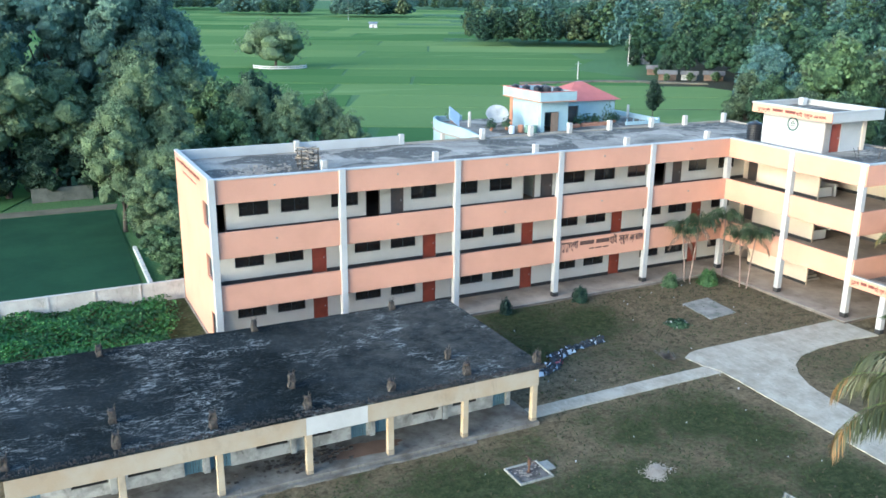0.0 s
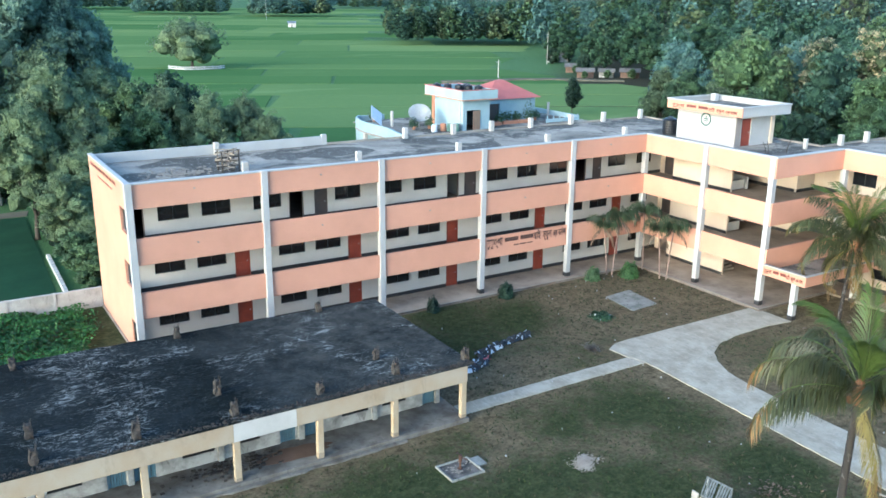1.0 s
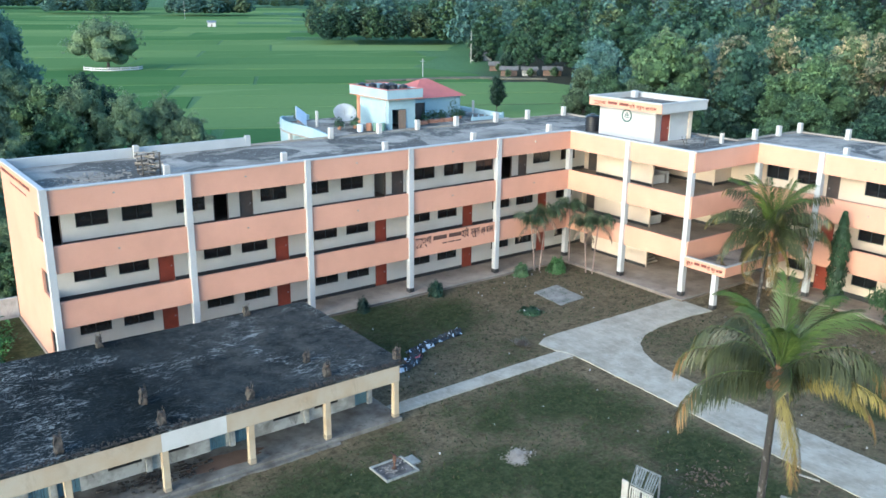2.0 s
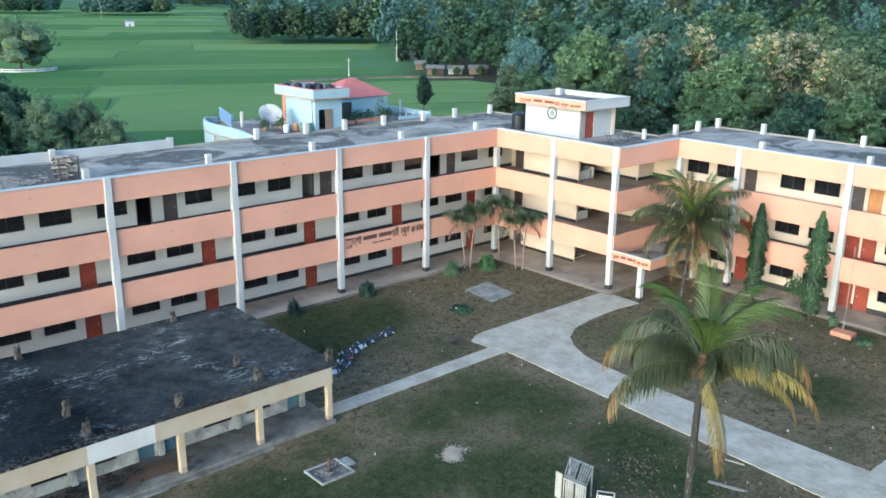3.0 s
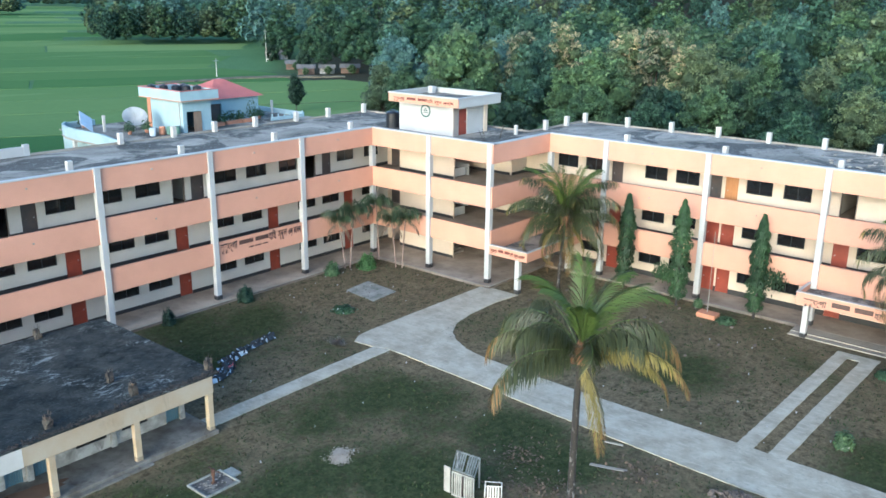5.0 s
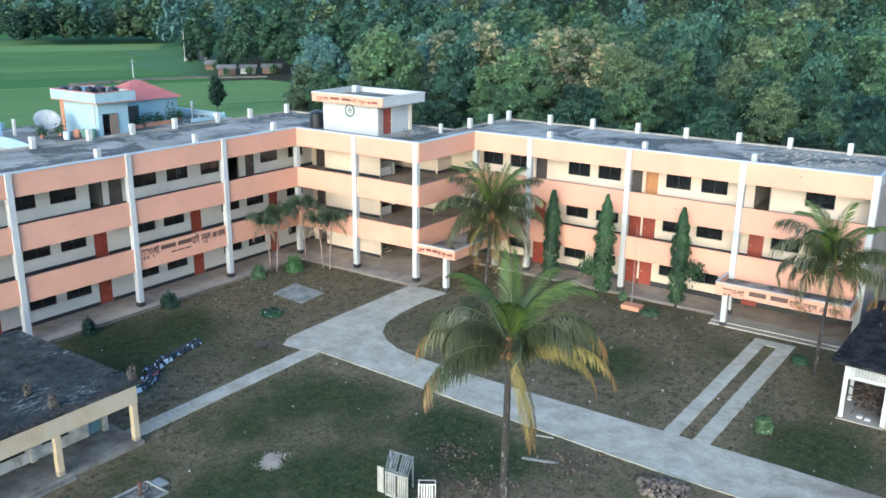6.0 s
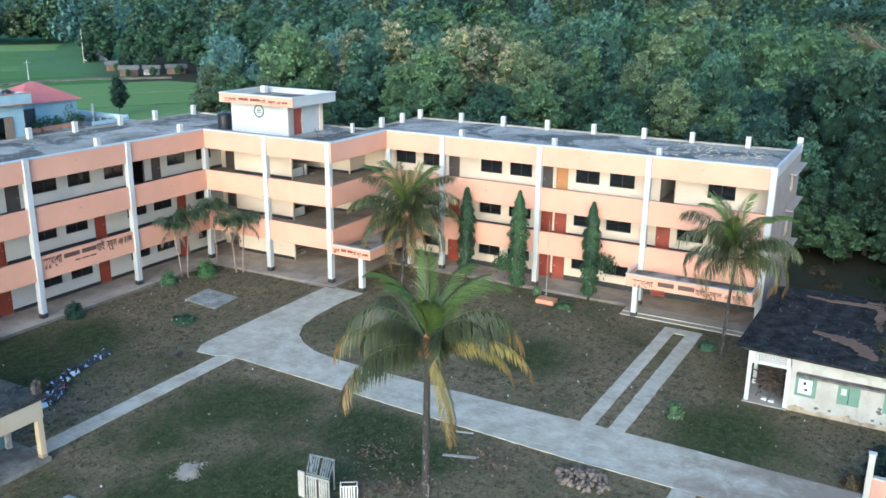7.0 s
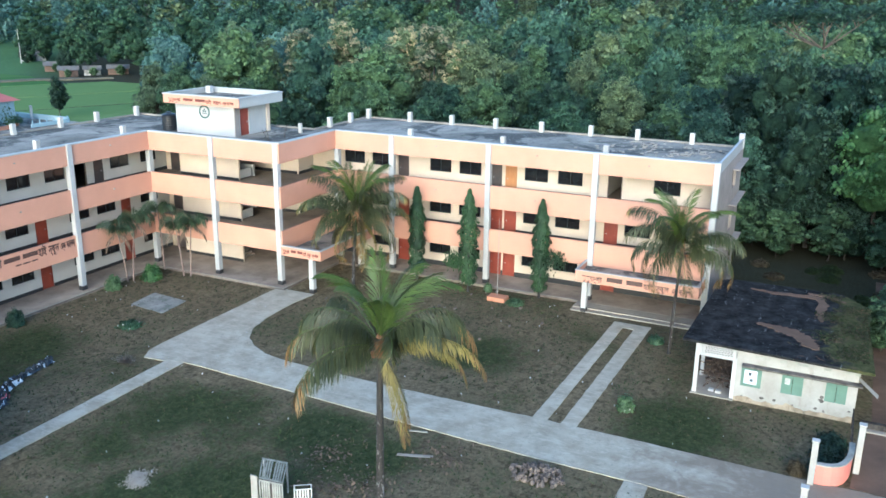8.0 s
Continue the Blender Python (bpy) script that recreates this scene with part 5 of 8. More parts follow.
for x, y in ((10.7, 44.95), (19.1, 44.9), (2.5, 44.95), (10.45, 36.95), (10.47, 34.6), (18.83, 36.85), (14.69, 34.65), (18.81, 34.7), (22.85, 34.5), (6.2, 34.6), (2.2, 34.6), (2.3, 36.9), (-2.0, 34.6)):
    h = stub_rng.uniform(0.52, 0.78)
    bm = boxes((-0.16, 0.16, -0.16, 0.16, 0, h))
    bmesh.ops.subdivide_edges(bm, edges=bm.edges[:], cuts=4, use_grid_fill=True)
    for v in bm.verts:
        q = v.co.copy()
        k = 1 - 0.25 * (q.z / h) * (0.5 + stub_rng.random() * 0.3)
        v.co.x = q.x * k + 0.09 * noise.noise(q * 5 + Vector((x, y, 0)))
        v.co.y = q.y * k + 0.09 * noise.noise(q * 5 + Vector((y, 7, x)))
        v.co.z += (0.09 * noise.noise(q * 6 + Vector((y, x, 3))) if q.z > h * 0.6 else 0)
    s = part("column_stub", bm, M_STUB, old, "crumbling concrete column stub")
    s.location = (x * 0.989, y * 0.989, OZ - 0.02)
    for dx, dy in ((-0.1, -0.1), (0.1, 0.1), (0.1, -0.1)):
        part("rebar", tube([(dx, dy, h - 0.05), (dx * 1.2, dy, h + 0.15), (dx * 1.6, dy * 1.3, h + 0.22)], [0.012, 0.012, 0.01], 5), M_TRUNK, s)

# ---- small white store with a mossy roof ----
hut = thing("store_house", "small white single-storey store with mossy black roof", "building")
HX, HY0, HY1, HZ = 45.55, -2.0, 6.2, 3.05
roof = [(HX - 0.15, HY1 + 0.75), (HX - 0.6, HY0 - 0.65), (HX + 9.9, HY0 - 0.2), (HX + 11.9, HY0 + 1.2), (HX + 11.9, HY1 - 0.3), (HX + 11.4, HY1 + 0.4)]
part("roof", slab(roof, HZ, HZ + 0.14, 0.02), M_HUTROOF, hut, "black roof with moss and earth")
part("beam", boxes((HX, HX + 0.2, HY0, 4.1, 2.45, HZ), bevel=0.012), M_HUTWALL, hut, "white painted upper wall")
part("lattice_panel", wall_cells(4.15, 6.0, 2.42, HZ, [(4.26 + 0.15 * i + 0.05 * (j % 2), 4.35 + 0.15 * i + 0.05 * (j % 2), 2.47 + 0.115 * j, 2.55 + 0.115 * j) for i in range(11) for j in range(5)], lambda u, w, z: (HX + 0.04 + 0.08 * w, u, z)), M_WHITE, hut, "white cement lattice screen")
for y in (HY1 - 0.2, 4.0):
    part("post", boxes((HX, HX + 0.22, y, y + 0.22, 0.05, HZ), bevel=0.015), M_WHITE, hut)
part("post", boxes((HX + 2.4, HX + 2.6, HY1 - 0.2, HY1, 0.05, HZ), bevel=0.015), M_WHITE, hut)
part("porch_beam", boxes((HX, HX + 0.2, 4.2, HY1 - 0.2, 2.3, 2.42)), M_WHITE, hut)
sh = [(2.67, 3.72), (0.59, 1.65), (-1.53, -0.51)]
part("front_wall", wall_cells(HY0, 4.0, 0.0, 2.45, [(a, b, 0.95, 2.05) for a, b in sh], lambda u, w, z: (HX + 0.02 + 0.18 * w, u, z)), M_HUTWALL, hut, "white wall with damp stained foot")
foot_rng = random.Random(44)
bm = bmesh.new()
run = []
for k in range(41):
    y = HY0 + (4.0 - HY0) * k / 40
    h = 0.26 + 0.22 * noise.noise(Vector((y * 1.3, 0, 4))) + 0.05 * foot_rng.uniform(-1, 1)
    run.append([bm.verts.new((x, y, z)) for x, z in ((HX + 0.02, -0.02), (HX - 0.012, -0.02), (HX + 0.008, h), (HX + 0.02, h))])
for p_, q_ in zip(run, run[1:]):
    for k in range(3):
        bm.faces.new((p_[k], p_[k + 1], q_[k + 1], q_[k]))
part("damp_foot", bm, M_DAMP, hut, "yellowed damp plaster foot")
part("sun_shade", boxes((HX - 0.45, HX + 0.02, HY0 - 0.2, 3.7, 2.20, 2.30), bevel=0.02), M_LEDGE, hut, "mildewed black concrete ledge")
strokes("sign_bar", (0.75, 0.35, 0.8, 0.35, 0.9), 0.32, M_OLDPAINT, at(FACE_W, HX - 0.002, 3.1, 2.62), hut, gap=0.5)
bm = slab([(45.35, -2.02), (45.2, -2.95), (45.75, -3.0), (45.85, -2.02)], 0, 0.02)
for v in bm.verts:
    v.co.z += 2.5 + 0.8 * (v.co.y + 2.02)
part("torn_sheet", bm, M_HUTWALL, hut, "torn pale plastic awning")
for n, (a, b) in enumerate(sh):
    w = part("shutter", boxes((HX + 0.03, HX + 0.07, a, (a + b) / 2 - 0.01, 0.95, 2.05), (HX + 0.03, HX + 0.07, (a + b) / 2 + 0.01, b, 0.95, 2.05), bevel=0.005), M_GREENDOOR, hut, "pale green window shutters")
    part("cross_rail", boxes((HX + 0.015, HX + 0.03, a + 0.06, (a + b) / 2 - 0.05, 1.46, 1.54), (HX + 0.015, HX + 0.03, (a + b) / 2 + 0.05, b - 0.06, 1.46, 1.54)), M_GREENDOOR, w)
    if n == 0:
        part("poster", boxes((HX + 0.002, HX + 0.012, a + 0.22, b - 0.16, 1.12, 1.92)), M_CLOTHW, w, "pale printed poster")
        part("poster_mark", boxes((HX - 0.002, HX + 0.002, a + 0.42, a + 0.58, 1.28, 1.42), (HX - 0.002, HX + 0.002, a + 0.52, a + 0.66, 1.62, 1.80)), M_CLOTHB, w)
    if n == 1:
        part("notice", boxes((HX + 0.002, HX + 0.012, b - 0.42, b - 0.16, 1.50, 1.86)), M_LITTER, w, "torn white notice")
stain_rng = random.Random(19)
for y, z, q in ((2.55, 0.42, 0.12), (1.9, 0.45, 0.12), (1.0, 0.34, 0.10), (-0.15, 0.42, 0.10), (-0.35, 0.95, 0.16), (-0.38, 1.15, 0.13), (-0.55, 0.35, 0.09), (-1.75, 0.62, 0.08), (3.6, 0.3, 0.09)):
    bm = bmesh.new()
    low, top_ = [], []
    for k in range(11):
        a, r = 2 * math.pi * k / 11, q * stain_rng.uniform(0.55, 1.25)
        low.append(bm.verts.new((HX + 0.02, y + r * math.cos(a), z + r * 0.8 * math.sin(a))))
        top_.append(bm.verts.new((HX + 0.014, y + r * 0.9 * math.cos(a), z + r * 0.72 * math.sin(a))))
    bm.faces.new(top_)
    for k in range(11):
        bm.faces.new((low[k], low[(k + 1) % 11], top_[(k + 1) % 11], top_[k]))
    part("mildew_patch", bm, M_LEDGE, hut, "dark mildew patch")
part("side_wall", boxes((HX + 0.2, HX + 9.0, HY0, HY0 + 0.2, 0, HZ), (HX + 0.2, HX + 9.0, 3.8, 4.0, 0, HZ), (HX + 8.8, HX + 9.0, HY0 + 0.2, 3.8, 0, HZ)), M_OLDWALL, hut)
part("porch_wall", boxes((HX + 2.8, HX + 3.0, 4.0, HY1 - 0.2, 0, HZ)), M_STUB, hut, "dark porch wall")
part("porch_floor", boxes((HX - 0.15, HX + 4.6, 4.0, HY1 + 0.1, 0, 0.06), bevel=0.01), M_CONC, hut)
junk = thing("scrap_heap", "dark heap of firewood and scrap in the porch", "heap", at=(HX + 1.6, 5.0, 0.06))
jr = random.Random(12)
M_STICK = surf("brown_firewood", (0.085, 0.064, 0.05), (0.05, 0.04, 0.033), 2.0, 0.9)
for k in range(150):
    p = Vector((jr.uniform(-0.9, 1.0), jr.uniform(-0.75, 0.75), jr.uniform(0.04, 1.9)))
    q = p + Vector((jr.uniform(-.5, .5), jr.uniform(-.5, .5), jr.uniform(-.25, .25)))
    part("stick", tube([p, q], [0.05, 0.03], 5), M_STICK, junk)
for k in range(2):
    part("paper", boxes((-1.3 + k * 0.1, -1.0 + k * 0.1, -0.3 + k * 0.4, 0.0 + k * 0.4, 0, 0.14), bevel=0.04), M_LITTER, junk)

# gate pillars, curved coral wall and the lane outside
def gate_pillar(x, y, h, w, tilt=0.0):
    g = thing("gate_pillar", "white square gate pillar with a plain cap", "pillar", "gate pillars", at=(x, y, 0))
    part("shaft", boxes((-w, w, -w, w, 0, h), bevel=0.02), M_HUTWALL, g)
    part("cap", boxes((-w - 0.03, w + 0.03, -w - 0.03, w + 0.03, h, h + 0.05), bevel=0.01), M_POST, g)


gate_pillar(38.28, -0.37, 2.2, 0.135)
gate_pillar(33.95, -0.18, 2.2, 0.135)
gate_pillar(40.25, -2.23, 2.5, 0.135)
def curved(arc, th, z0, z1):
    bm = bmesh.new()
    rows = []
    for i, (x, y) in enumerate(arc):
        d = Vector((arc[min(i + 1, len(arc) - 1)][0] - arc[max(i - 1, 0)][0], arc[min(i + 1, len(arc) - 1)][1] - arc[max(i - 1, 0)][1], 0)).normalized()
        n = Vector((-d.y, d.x, 0)) * th / 2
        rows.append([bm.verts.new(Vector((x, y, z)) + s * n) for s, z in ((-1, z0), (1, z0), (1, z1), (-1, z1))])
    for a, b in zip(rows, rows[1:]):
        for k in range(4):
            bm.faces.new((a[k], a[(k + 1) % 4], b[(k + 1) % 4], b[k]))
    bm.faces.new(rows[0])
    bm.faces.new(rows[-1][::-1])
    return bm


CURVE = [(38.42, -0.52), (38.42, -0.85), (38.5, -1.15), (38.68, -1.42), (38.95, -1.62), (39.3, -1.76), (39.7, -1.86), (40.1, -1.92), (40.6, -1.95), (41.2, -1.95)]
gw = thing("curved_gate_wall", "low curved coral wall with a white coping", "wall")
part("wall", curved(CURVE, 0.16, 0, 0.98), M_CORALWALL, gw)
part("coping", curved(CURVE, 0.26, 0.98, 1.06), M_OLDPAINT, gw)
part("fence_rail", tube([(41.2, -1.95, 0.9), (43.2, -1.95, 0.95), (45.4, -1.95, 0.9)], [0.035, 0.035, 0.035], 6), M_STUB, gw, "rusty pipe rail")
for x in (42.2, 43.6, 44.9):
    part("fence_post", tube([(x, -1.95, 0), (x, -1.95, 1.0)], [0.04, 0.04], 6), M_STUB, gw)
structure("lane", slab([(30.0, -30.0), (72.0, -30.0), (72.0, -3.2), (45.4, -2.9), (42.3, -2.3), (38.7, -2.0), (38.6, -4.0), (30.0, -6.0)], -0.05, 0.03), M_REDEARTH)
wall_b = thing("lane_wall", "low blackened wall edging the earth lane", "wall")
part("wall", boxes((45.15, 45.45, -8.0, -2.35, 0, 0.38), bevel=0.03), M_STUB, wall_b)
part("footing", boxes((44.75, 45.15, -8.0, -2.4, 0, 0.08), bevel=0.03), M_CONC, wall_b)

# ---- boundary wall, vegetable plot and dark crop plot beyond ----
bw = thing("boundary_wall", "long white stained boundary wall", "wall")
for k in range(14):
    x = 9.45 - 3.0 * k
    part("wall_panel", boxes((x - 2.85, x, 60.80, 60.95, 0, 1.38), bevel=0.012), M_BOUND, bw)
    part("wall_post", boxes((x - 0.0, x + 0.15, 60.75, 61.0, 0, 1.46), bevel=0.012), M_POST, bw)
    part("wall_cap", boxes((x - 2.85, x, 60.76, 60.99, 1.38, 1.44), bevel=0.01), M_POST, bw)
far_wall = thing("pond_wall", "mossy grey retaining wall beyond the crop plot", "wall")
part("wall", boxes((0.6, 6.6, 97.2, 97.5, 0, 1.5), bevel=0.02), M_MOSSWALL, far_wall)
structure("crop_plot", slab([(-60, 61.6), (6.9, 61.6), (7.2, 66.0), (7.95, 90.6), (-60, 92.4)], -0.05, 0.12), M_PONDGREEN)
structure("track", slab([(-60, 92.8), (8.2, 91.2), (8.6, 93.4), (-60, 95.2)], -0.05, 0.05), M_TRACK)
edging = thing("plot_edging", "low pale stone edging beside the crop plot", "edging")
for k in range(9):
    part("edging_stone", boxes((7.55 + 0.03 * k, 7.85 + 0.03 * k, 61.8 + 1.5 * k, 63.1 + 1.5 * k, 0, 0.35), bevel=0.03), M_OLDBARE, edging)

# ---- pale blue house behind the school ----
house = thing("blue_house", "pale blue two-storey house with roof terrace", "house")
TZ = 7.5
part("storey_wall", boxes((42.8, 67.0, 75.6, 88.0, 0, TZ - 0.15)), M_HOUSE, house)
part("terrace", boxes((42.6, 67.2, 75.4, 88.2, TZ - 0.15, TZ)), M_ROOF, house, "grey roof terrace")
for spec in ((43.0, 46.5, 88.0, 88.3, TZ - 0.3, TZ + 0.6), (61.6, 66.4, 77.0, 77.2, TZ, TZ + 0.4), (66.4, 66.6, 77.2, 88.2, TZ, TZ + 0.55)):
    part("terrace_parapet", boxes(spec, bevel=0.03), M_HOUSE, house, "pale blue parapet")
for k in range(6):
    part("rail_post", boxes((61.7 + 0.9 * k, 61.8 + 0.9 * k, 77.03, 77.13, TZ + 0.4, TZ + 0.75)), M_HOUSE, house)
SWEEP = [(43.2, 88.0), (42.2, 86.6), (41.6, 84.6), (41.35, 82.0), (41.5, 79.6), (41.4, 77.0), (40.9, 74.8), (40.6, 72.9)]
part("curved_parapet", curved(SWEEP, 0.22, TZ - 0.35, TZ + 0.70), M_HOUSE, house, "pale blue swept parapet of the terrace")
part("curved_band", curved(SWEEP, 0.32, TZ - 0.50, TZ - 0.35), M_ENDWALL, house, "stained band under the parapet")
part("terrace_edge", slab(SWEEP + [(42.7, 73.4), (42.7, 87.9)], TZ - 0.2, TZ - 0.02), M_ROOF, house)
for x, y in ((41.75, 77.6), (41.6, 83.2)):
    part("terrace_column", boxes((x - 0.18, x + 0.18, y - 0.18, y + 0.18, 0, TZ - 0.5), bevel=0.02), M_POST, house)
part("vent_pipe", tube([(66.2, 82.6, TZ), (66.2, 82.6, TZ + 1.5)], [0.16, 0.16], 10), M_POST, house, "short white vent pipe")
part("corner_post", boxes((44.5, 44.75, 82.6, 82.85, TZ, TZ + 1.7), bevel=0.02), M_POST, house)
panel = part("solar_panel", boxes((-0.75, 0.75, -1.5, 1.5, -0.03, 0.03), bevel=0.01), M_DISH, house, "grey slanted panel")
panel.matrix_basis = pose(43.6, 84.4, TZ + 1.05, 24, 38, -12)
for dx in (-0.5, 0.5):
    part("panel_strut", tube([(43.6 + dx, 84.4, TZ), (43.6 + dx, 84.4, TZ + 1.05 - dx * 0.7)], [0.04, 0.04], 6), M_IRON, house)
part("room_wall", wall_cells(76.4, 82.8, TZ, 10.75, [], lambda u, w, z: (49.8 + 0.2 * w, u, z)), M_HOUSE, house)
part("room_wall", wall_cells(50.0, 53.2, TZ, 10.75, [(50.25, 51.95, TZ, TZ + 2.1)], lambda u, w, z: (u, 76.4 + 0.2 * w, z)), M_HOUSE, house)
part("room_wall", boxes((53.0, 53.2, 76.6, 82.8, TZ, 10.75), (50.0, 53.0, 82.6, 82.8, TZ, 10.75)), M_HOUSE, house)
part("room_roof", boxes((49.2, 53.75, 75.7, 83.4, 10.75, 10.9), bevel=0.02), M_HOUSE, house)
part("roof_parapet", boxes((49.2, 49.4, 75.7, 83.4, 10.9, 11.75), (49.4, 53.75, 75.7, 75.9, 10.9, 11.75), (53.55, 53.75, 75.9, 83.4, 10.9, 11.75), (49.4, 53.55, 83.2, 83.4, 10.9, 11.75)), M_HOUSE, house)
part("red_trim", boxes((49.15, 49.42, 75.65, 83.45, 11.75, 11.81), (49.42, 53.8, 75.65, 75.92, 11.75, 11.81), (53.53, 53.8, 75.92, 83.45, 11.75, 11.81), (49.42, 53.53, 83.18, 83.45, 11.75, 11.81)), M_REDROOF, house, "red coping")
part("red_band", boxes((49.17, 49.2, 75.67, 83.4, 10.72, 10.80), (49.2, 53.75, 75.67, 75.7, 10.72, 10.80)), M_TERRA, house, "dull red line under the fascia")
part("drain_pipe", tube([(49.72, 76.9, TZ), (49.72, 76.9, 10.75)], [0.05, 0.05], 8), M_POST, house)
part("corner_strip", boxes((49.74, 49.8, 82.2, 82.8, TZ, 10.75)), M_TERRA, house, "orange painted corner strip")
part("door", boxes((51.0, 51.95, 76.3, 76.36, TZ, TZ + 2.05), bevel=0.01), M_OLDDOOR, house, "open wooden door")
part("link_wall", wall_cells(53.2, 58.0, TZ, 10.2, [(55.4, 57.1, TZ, TZ + 2.1)], lambda u, w, z: (u, 80.0 + 0.2 * w, z)), M_HOUSE, house)
part("link_door", boxes((55.4, 57.1, 80.25, 80.3, TZ, TZ + 2.1)), M_DARKDOOR, house, "dark double door")
part("annex_wall", boxes((58.0, 62.3, 80.2, 86.6, TZ, 10.1)), M_HOUSE, house)
bm = bmesh.new()
e = [bm.verts.new(p) for p in ((55.2, 79.7, 10.1), (62.8, 79.7, 10.1), (62.8, 87.2, 10.1), (55.2, 87.2, 10.1))]
r0, r1 = bm.verts.new((58.6, 83.2, 11.9)), bm.verts.new((59.9, 84.2, 11.9))
r2 = bm.verts.new((59.7, 83.0, 11.9))
bm.faces.new(e[::-1])
for f in ((e[0], e[1], r2, r0), (e[1], e[2], r1, r2), (e[2], e[3], r0, r1), (e[3], e[0], r0), (r0, r2, r1)):
    bm.faces.new(f)
part("hip_roof", bm, M_REDROOF, house, "red hipped roof")
for x, y in ((50.1, 82.3), (50.9, 81.3), (51.6, 80.1), (52.4, 79.4), (52.9, 80.6), (52.9, 78.2)):
    water_tank(x, y, 10.9, 0.46, 1.15)
dish = thing("satellite_dish", "large grey satellite dish on the house terrace", "satellite dish", at=(46.8, 80.5, TZ))
bm = bmesh.new()
rings = [[bm.verts.new((0.31 * k * math.cos(a), 0.31 * k * math.sin(a), 0.05 * k * k * 0.75)) for a in (2 * math.pi * j / 24 for j in range(24))] for k in range(1, 5)]
for a, b in zip(rings, rings[1:]):
    for j in range(24):
        bm.faces.new((a[j], a[(j + 1) % 24], b[(j + 1) % 24], b[j]))
bm.faces.new(rings[0])
bmesh.ops.solidify(bm, geom=bm.faces[:], thickness=0.03)
d = part("reflector", bm, M_DISH, dish, smooth=True)
d.matrix_basis = pose(0, 0, 1.25, 42, 0, -24) @ Matrix.Scale(1.0, 4)
part("stand", tube([(0, 0.1, 0), (0, 0.05, 1.35)], [0.06, 0.05], 8), M_IRON, dish)
part("feed", tube([(0, 0, 1.4), (-0.35, -0.55, 2.1)], [0.02, 0.02], 6), M_IRON, dish)
for x, y in ((57.4, 78.4), (59.5, 78.4), (54.8, 78.0)):
    p = thing("planter_box", "orange brick planter on the house terrace", "planter", "terrace planters", at=(x, y, TZ))
    part("box", boxes((-1.0, 1.0, -0.3, 0.3, 0, 0.35), bevel=0.02), M_TERRA, p)
for x, y in ((47.8, 77.2), (48.4, 76.8), (46.6, 77.0), (49.0, 76.4)):
    b = thing("plastic_drum", "coloured plastic drum on the house terrace", "drum", "terrace drums", at=(x, y, TZ))
    part("body", lathe([(0.28, 0), (0.32, 0.1), (0.32, 0.7), (0.28, 0.8)], 14), random.Random(int(x * 10)).choice([M_CLOTHW, M_TERRA, M_GREENDOOR]), b)

# brush barrier of roof rubble: stacked timber crate on the west wing roof
crate = thing("timber_crate", "rough stack of bamboo and timber on the roof", "timber stack", at=(17.1, 54.2, ROOF))
cr = random.Random(3)
for dx, dy in ((-.55, -.5), (.55, -.5), (.55, .5), (-.55, .5)):
    part("upright", tube([(dx, dy, 0), (dx + cr.uniform(-.06, .06), dy, 1.35)], [0.05, 0.04], 6), M_TRUNK, crate)
for k in range(26):
    z = 0.08 + 0.052 * k
    a = cr.uniform(-0.65, 0.65)
    pts = [(-0.75, a * 0.8, z), (0.75, -a * 0.8 + cr.uniform(-.2, .2), z + cr.uniform(-.1, .2))] if k % 2 else [(a * 0.8, -0.7, z), (-a * 0.8, 0.7, z + cr.uniform(-.1, .2))]
    part("pole", tube(pts, [0.04, 0.035], 6), M_SAND if k % 3 else M_TRUNK, crate)
rr = random.Random(21)
spec = []
for k in range(140):
    x, y = 13.6 + rr.gauss(0, 1.3), 54.6 + rr.gauss(0, 0.9)
    if XW + 0.6 < x < 16.4 and 50.5 < y < 58:
        spec.append((x, x + rr.uniform(.08, .3), y, y + rr.uniform(.08, .25), ROOF, ROOF + rr.uniform(.03, .09)))
tagged(part("roof_debris", boxes(*spec), M_CONC), "scattered broken concrete on the flat roof", "debris", kind="stuff")
spec = []
for k in range(120):
    x, y = rr.uniform(62, 68), rr.gauss(12, 3.0)
    if 8 < y < 20:
        spec.append((x, x + rr.uniform(.1, .4), y, y + rr.uniform(.1, .3), ROOF, ROOF + rr.uniform(.03, .08)))
tagged(part("roof_debris", boxes(*spec), M_CONC), "scattered broken concrete on the flat roof", "debris", kind="stuff")
rods = thing("steel_rods", "bent reinforcing rods on the roof", "rods", at=(54.6, 41.0, ROOF))
for dx, dy, bx in ((-.9, 0, -.5), (-.5, .1, -.3), (1.2, -.2, .4), (1.4, 0, .6)):
    part("rod", tube([(dx, dy, 0), (dx + bx * .3, dy, .5), (dx + bx, dy, 1.0)], [0.025, 0.025, 0.02], 5), M_TRUNK, rods)

# ---- vegetation ----
def quads_mesh(name, pts, mats, mat_index=None):
    """pts: n x 4 x 3 corners of separate leaves."""
    n = len(pts)
    me = bpy.data.meshes.new(name)
    me.vertices.add(n * 4)
    me.loops.add(n * 4)
    me.polygons.add(n)
    me.vertices.foreach_set("co", np.asarray(pts, np.float32).ravel())
    me.loops.foreach_set("vertex_index", np.arange(n * 4, dtype=np.int32))
    me.polygons.foreach_set("loop_start", np.arange(0, n * 4, 4, dtype=np.int32))
    me.polygons.foreach_set("loop_total", np.full(n, 4, np.int32))
    for m in mats:
        me.materials.append(m)
    if mat_index is not None:
        me.polygons.foreach_set("material_index", np.asarray(mat_index, np.int32))
    me.update(calc_edges=True)
    me.validate()
    return me


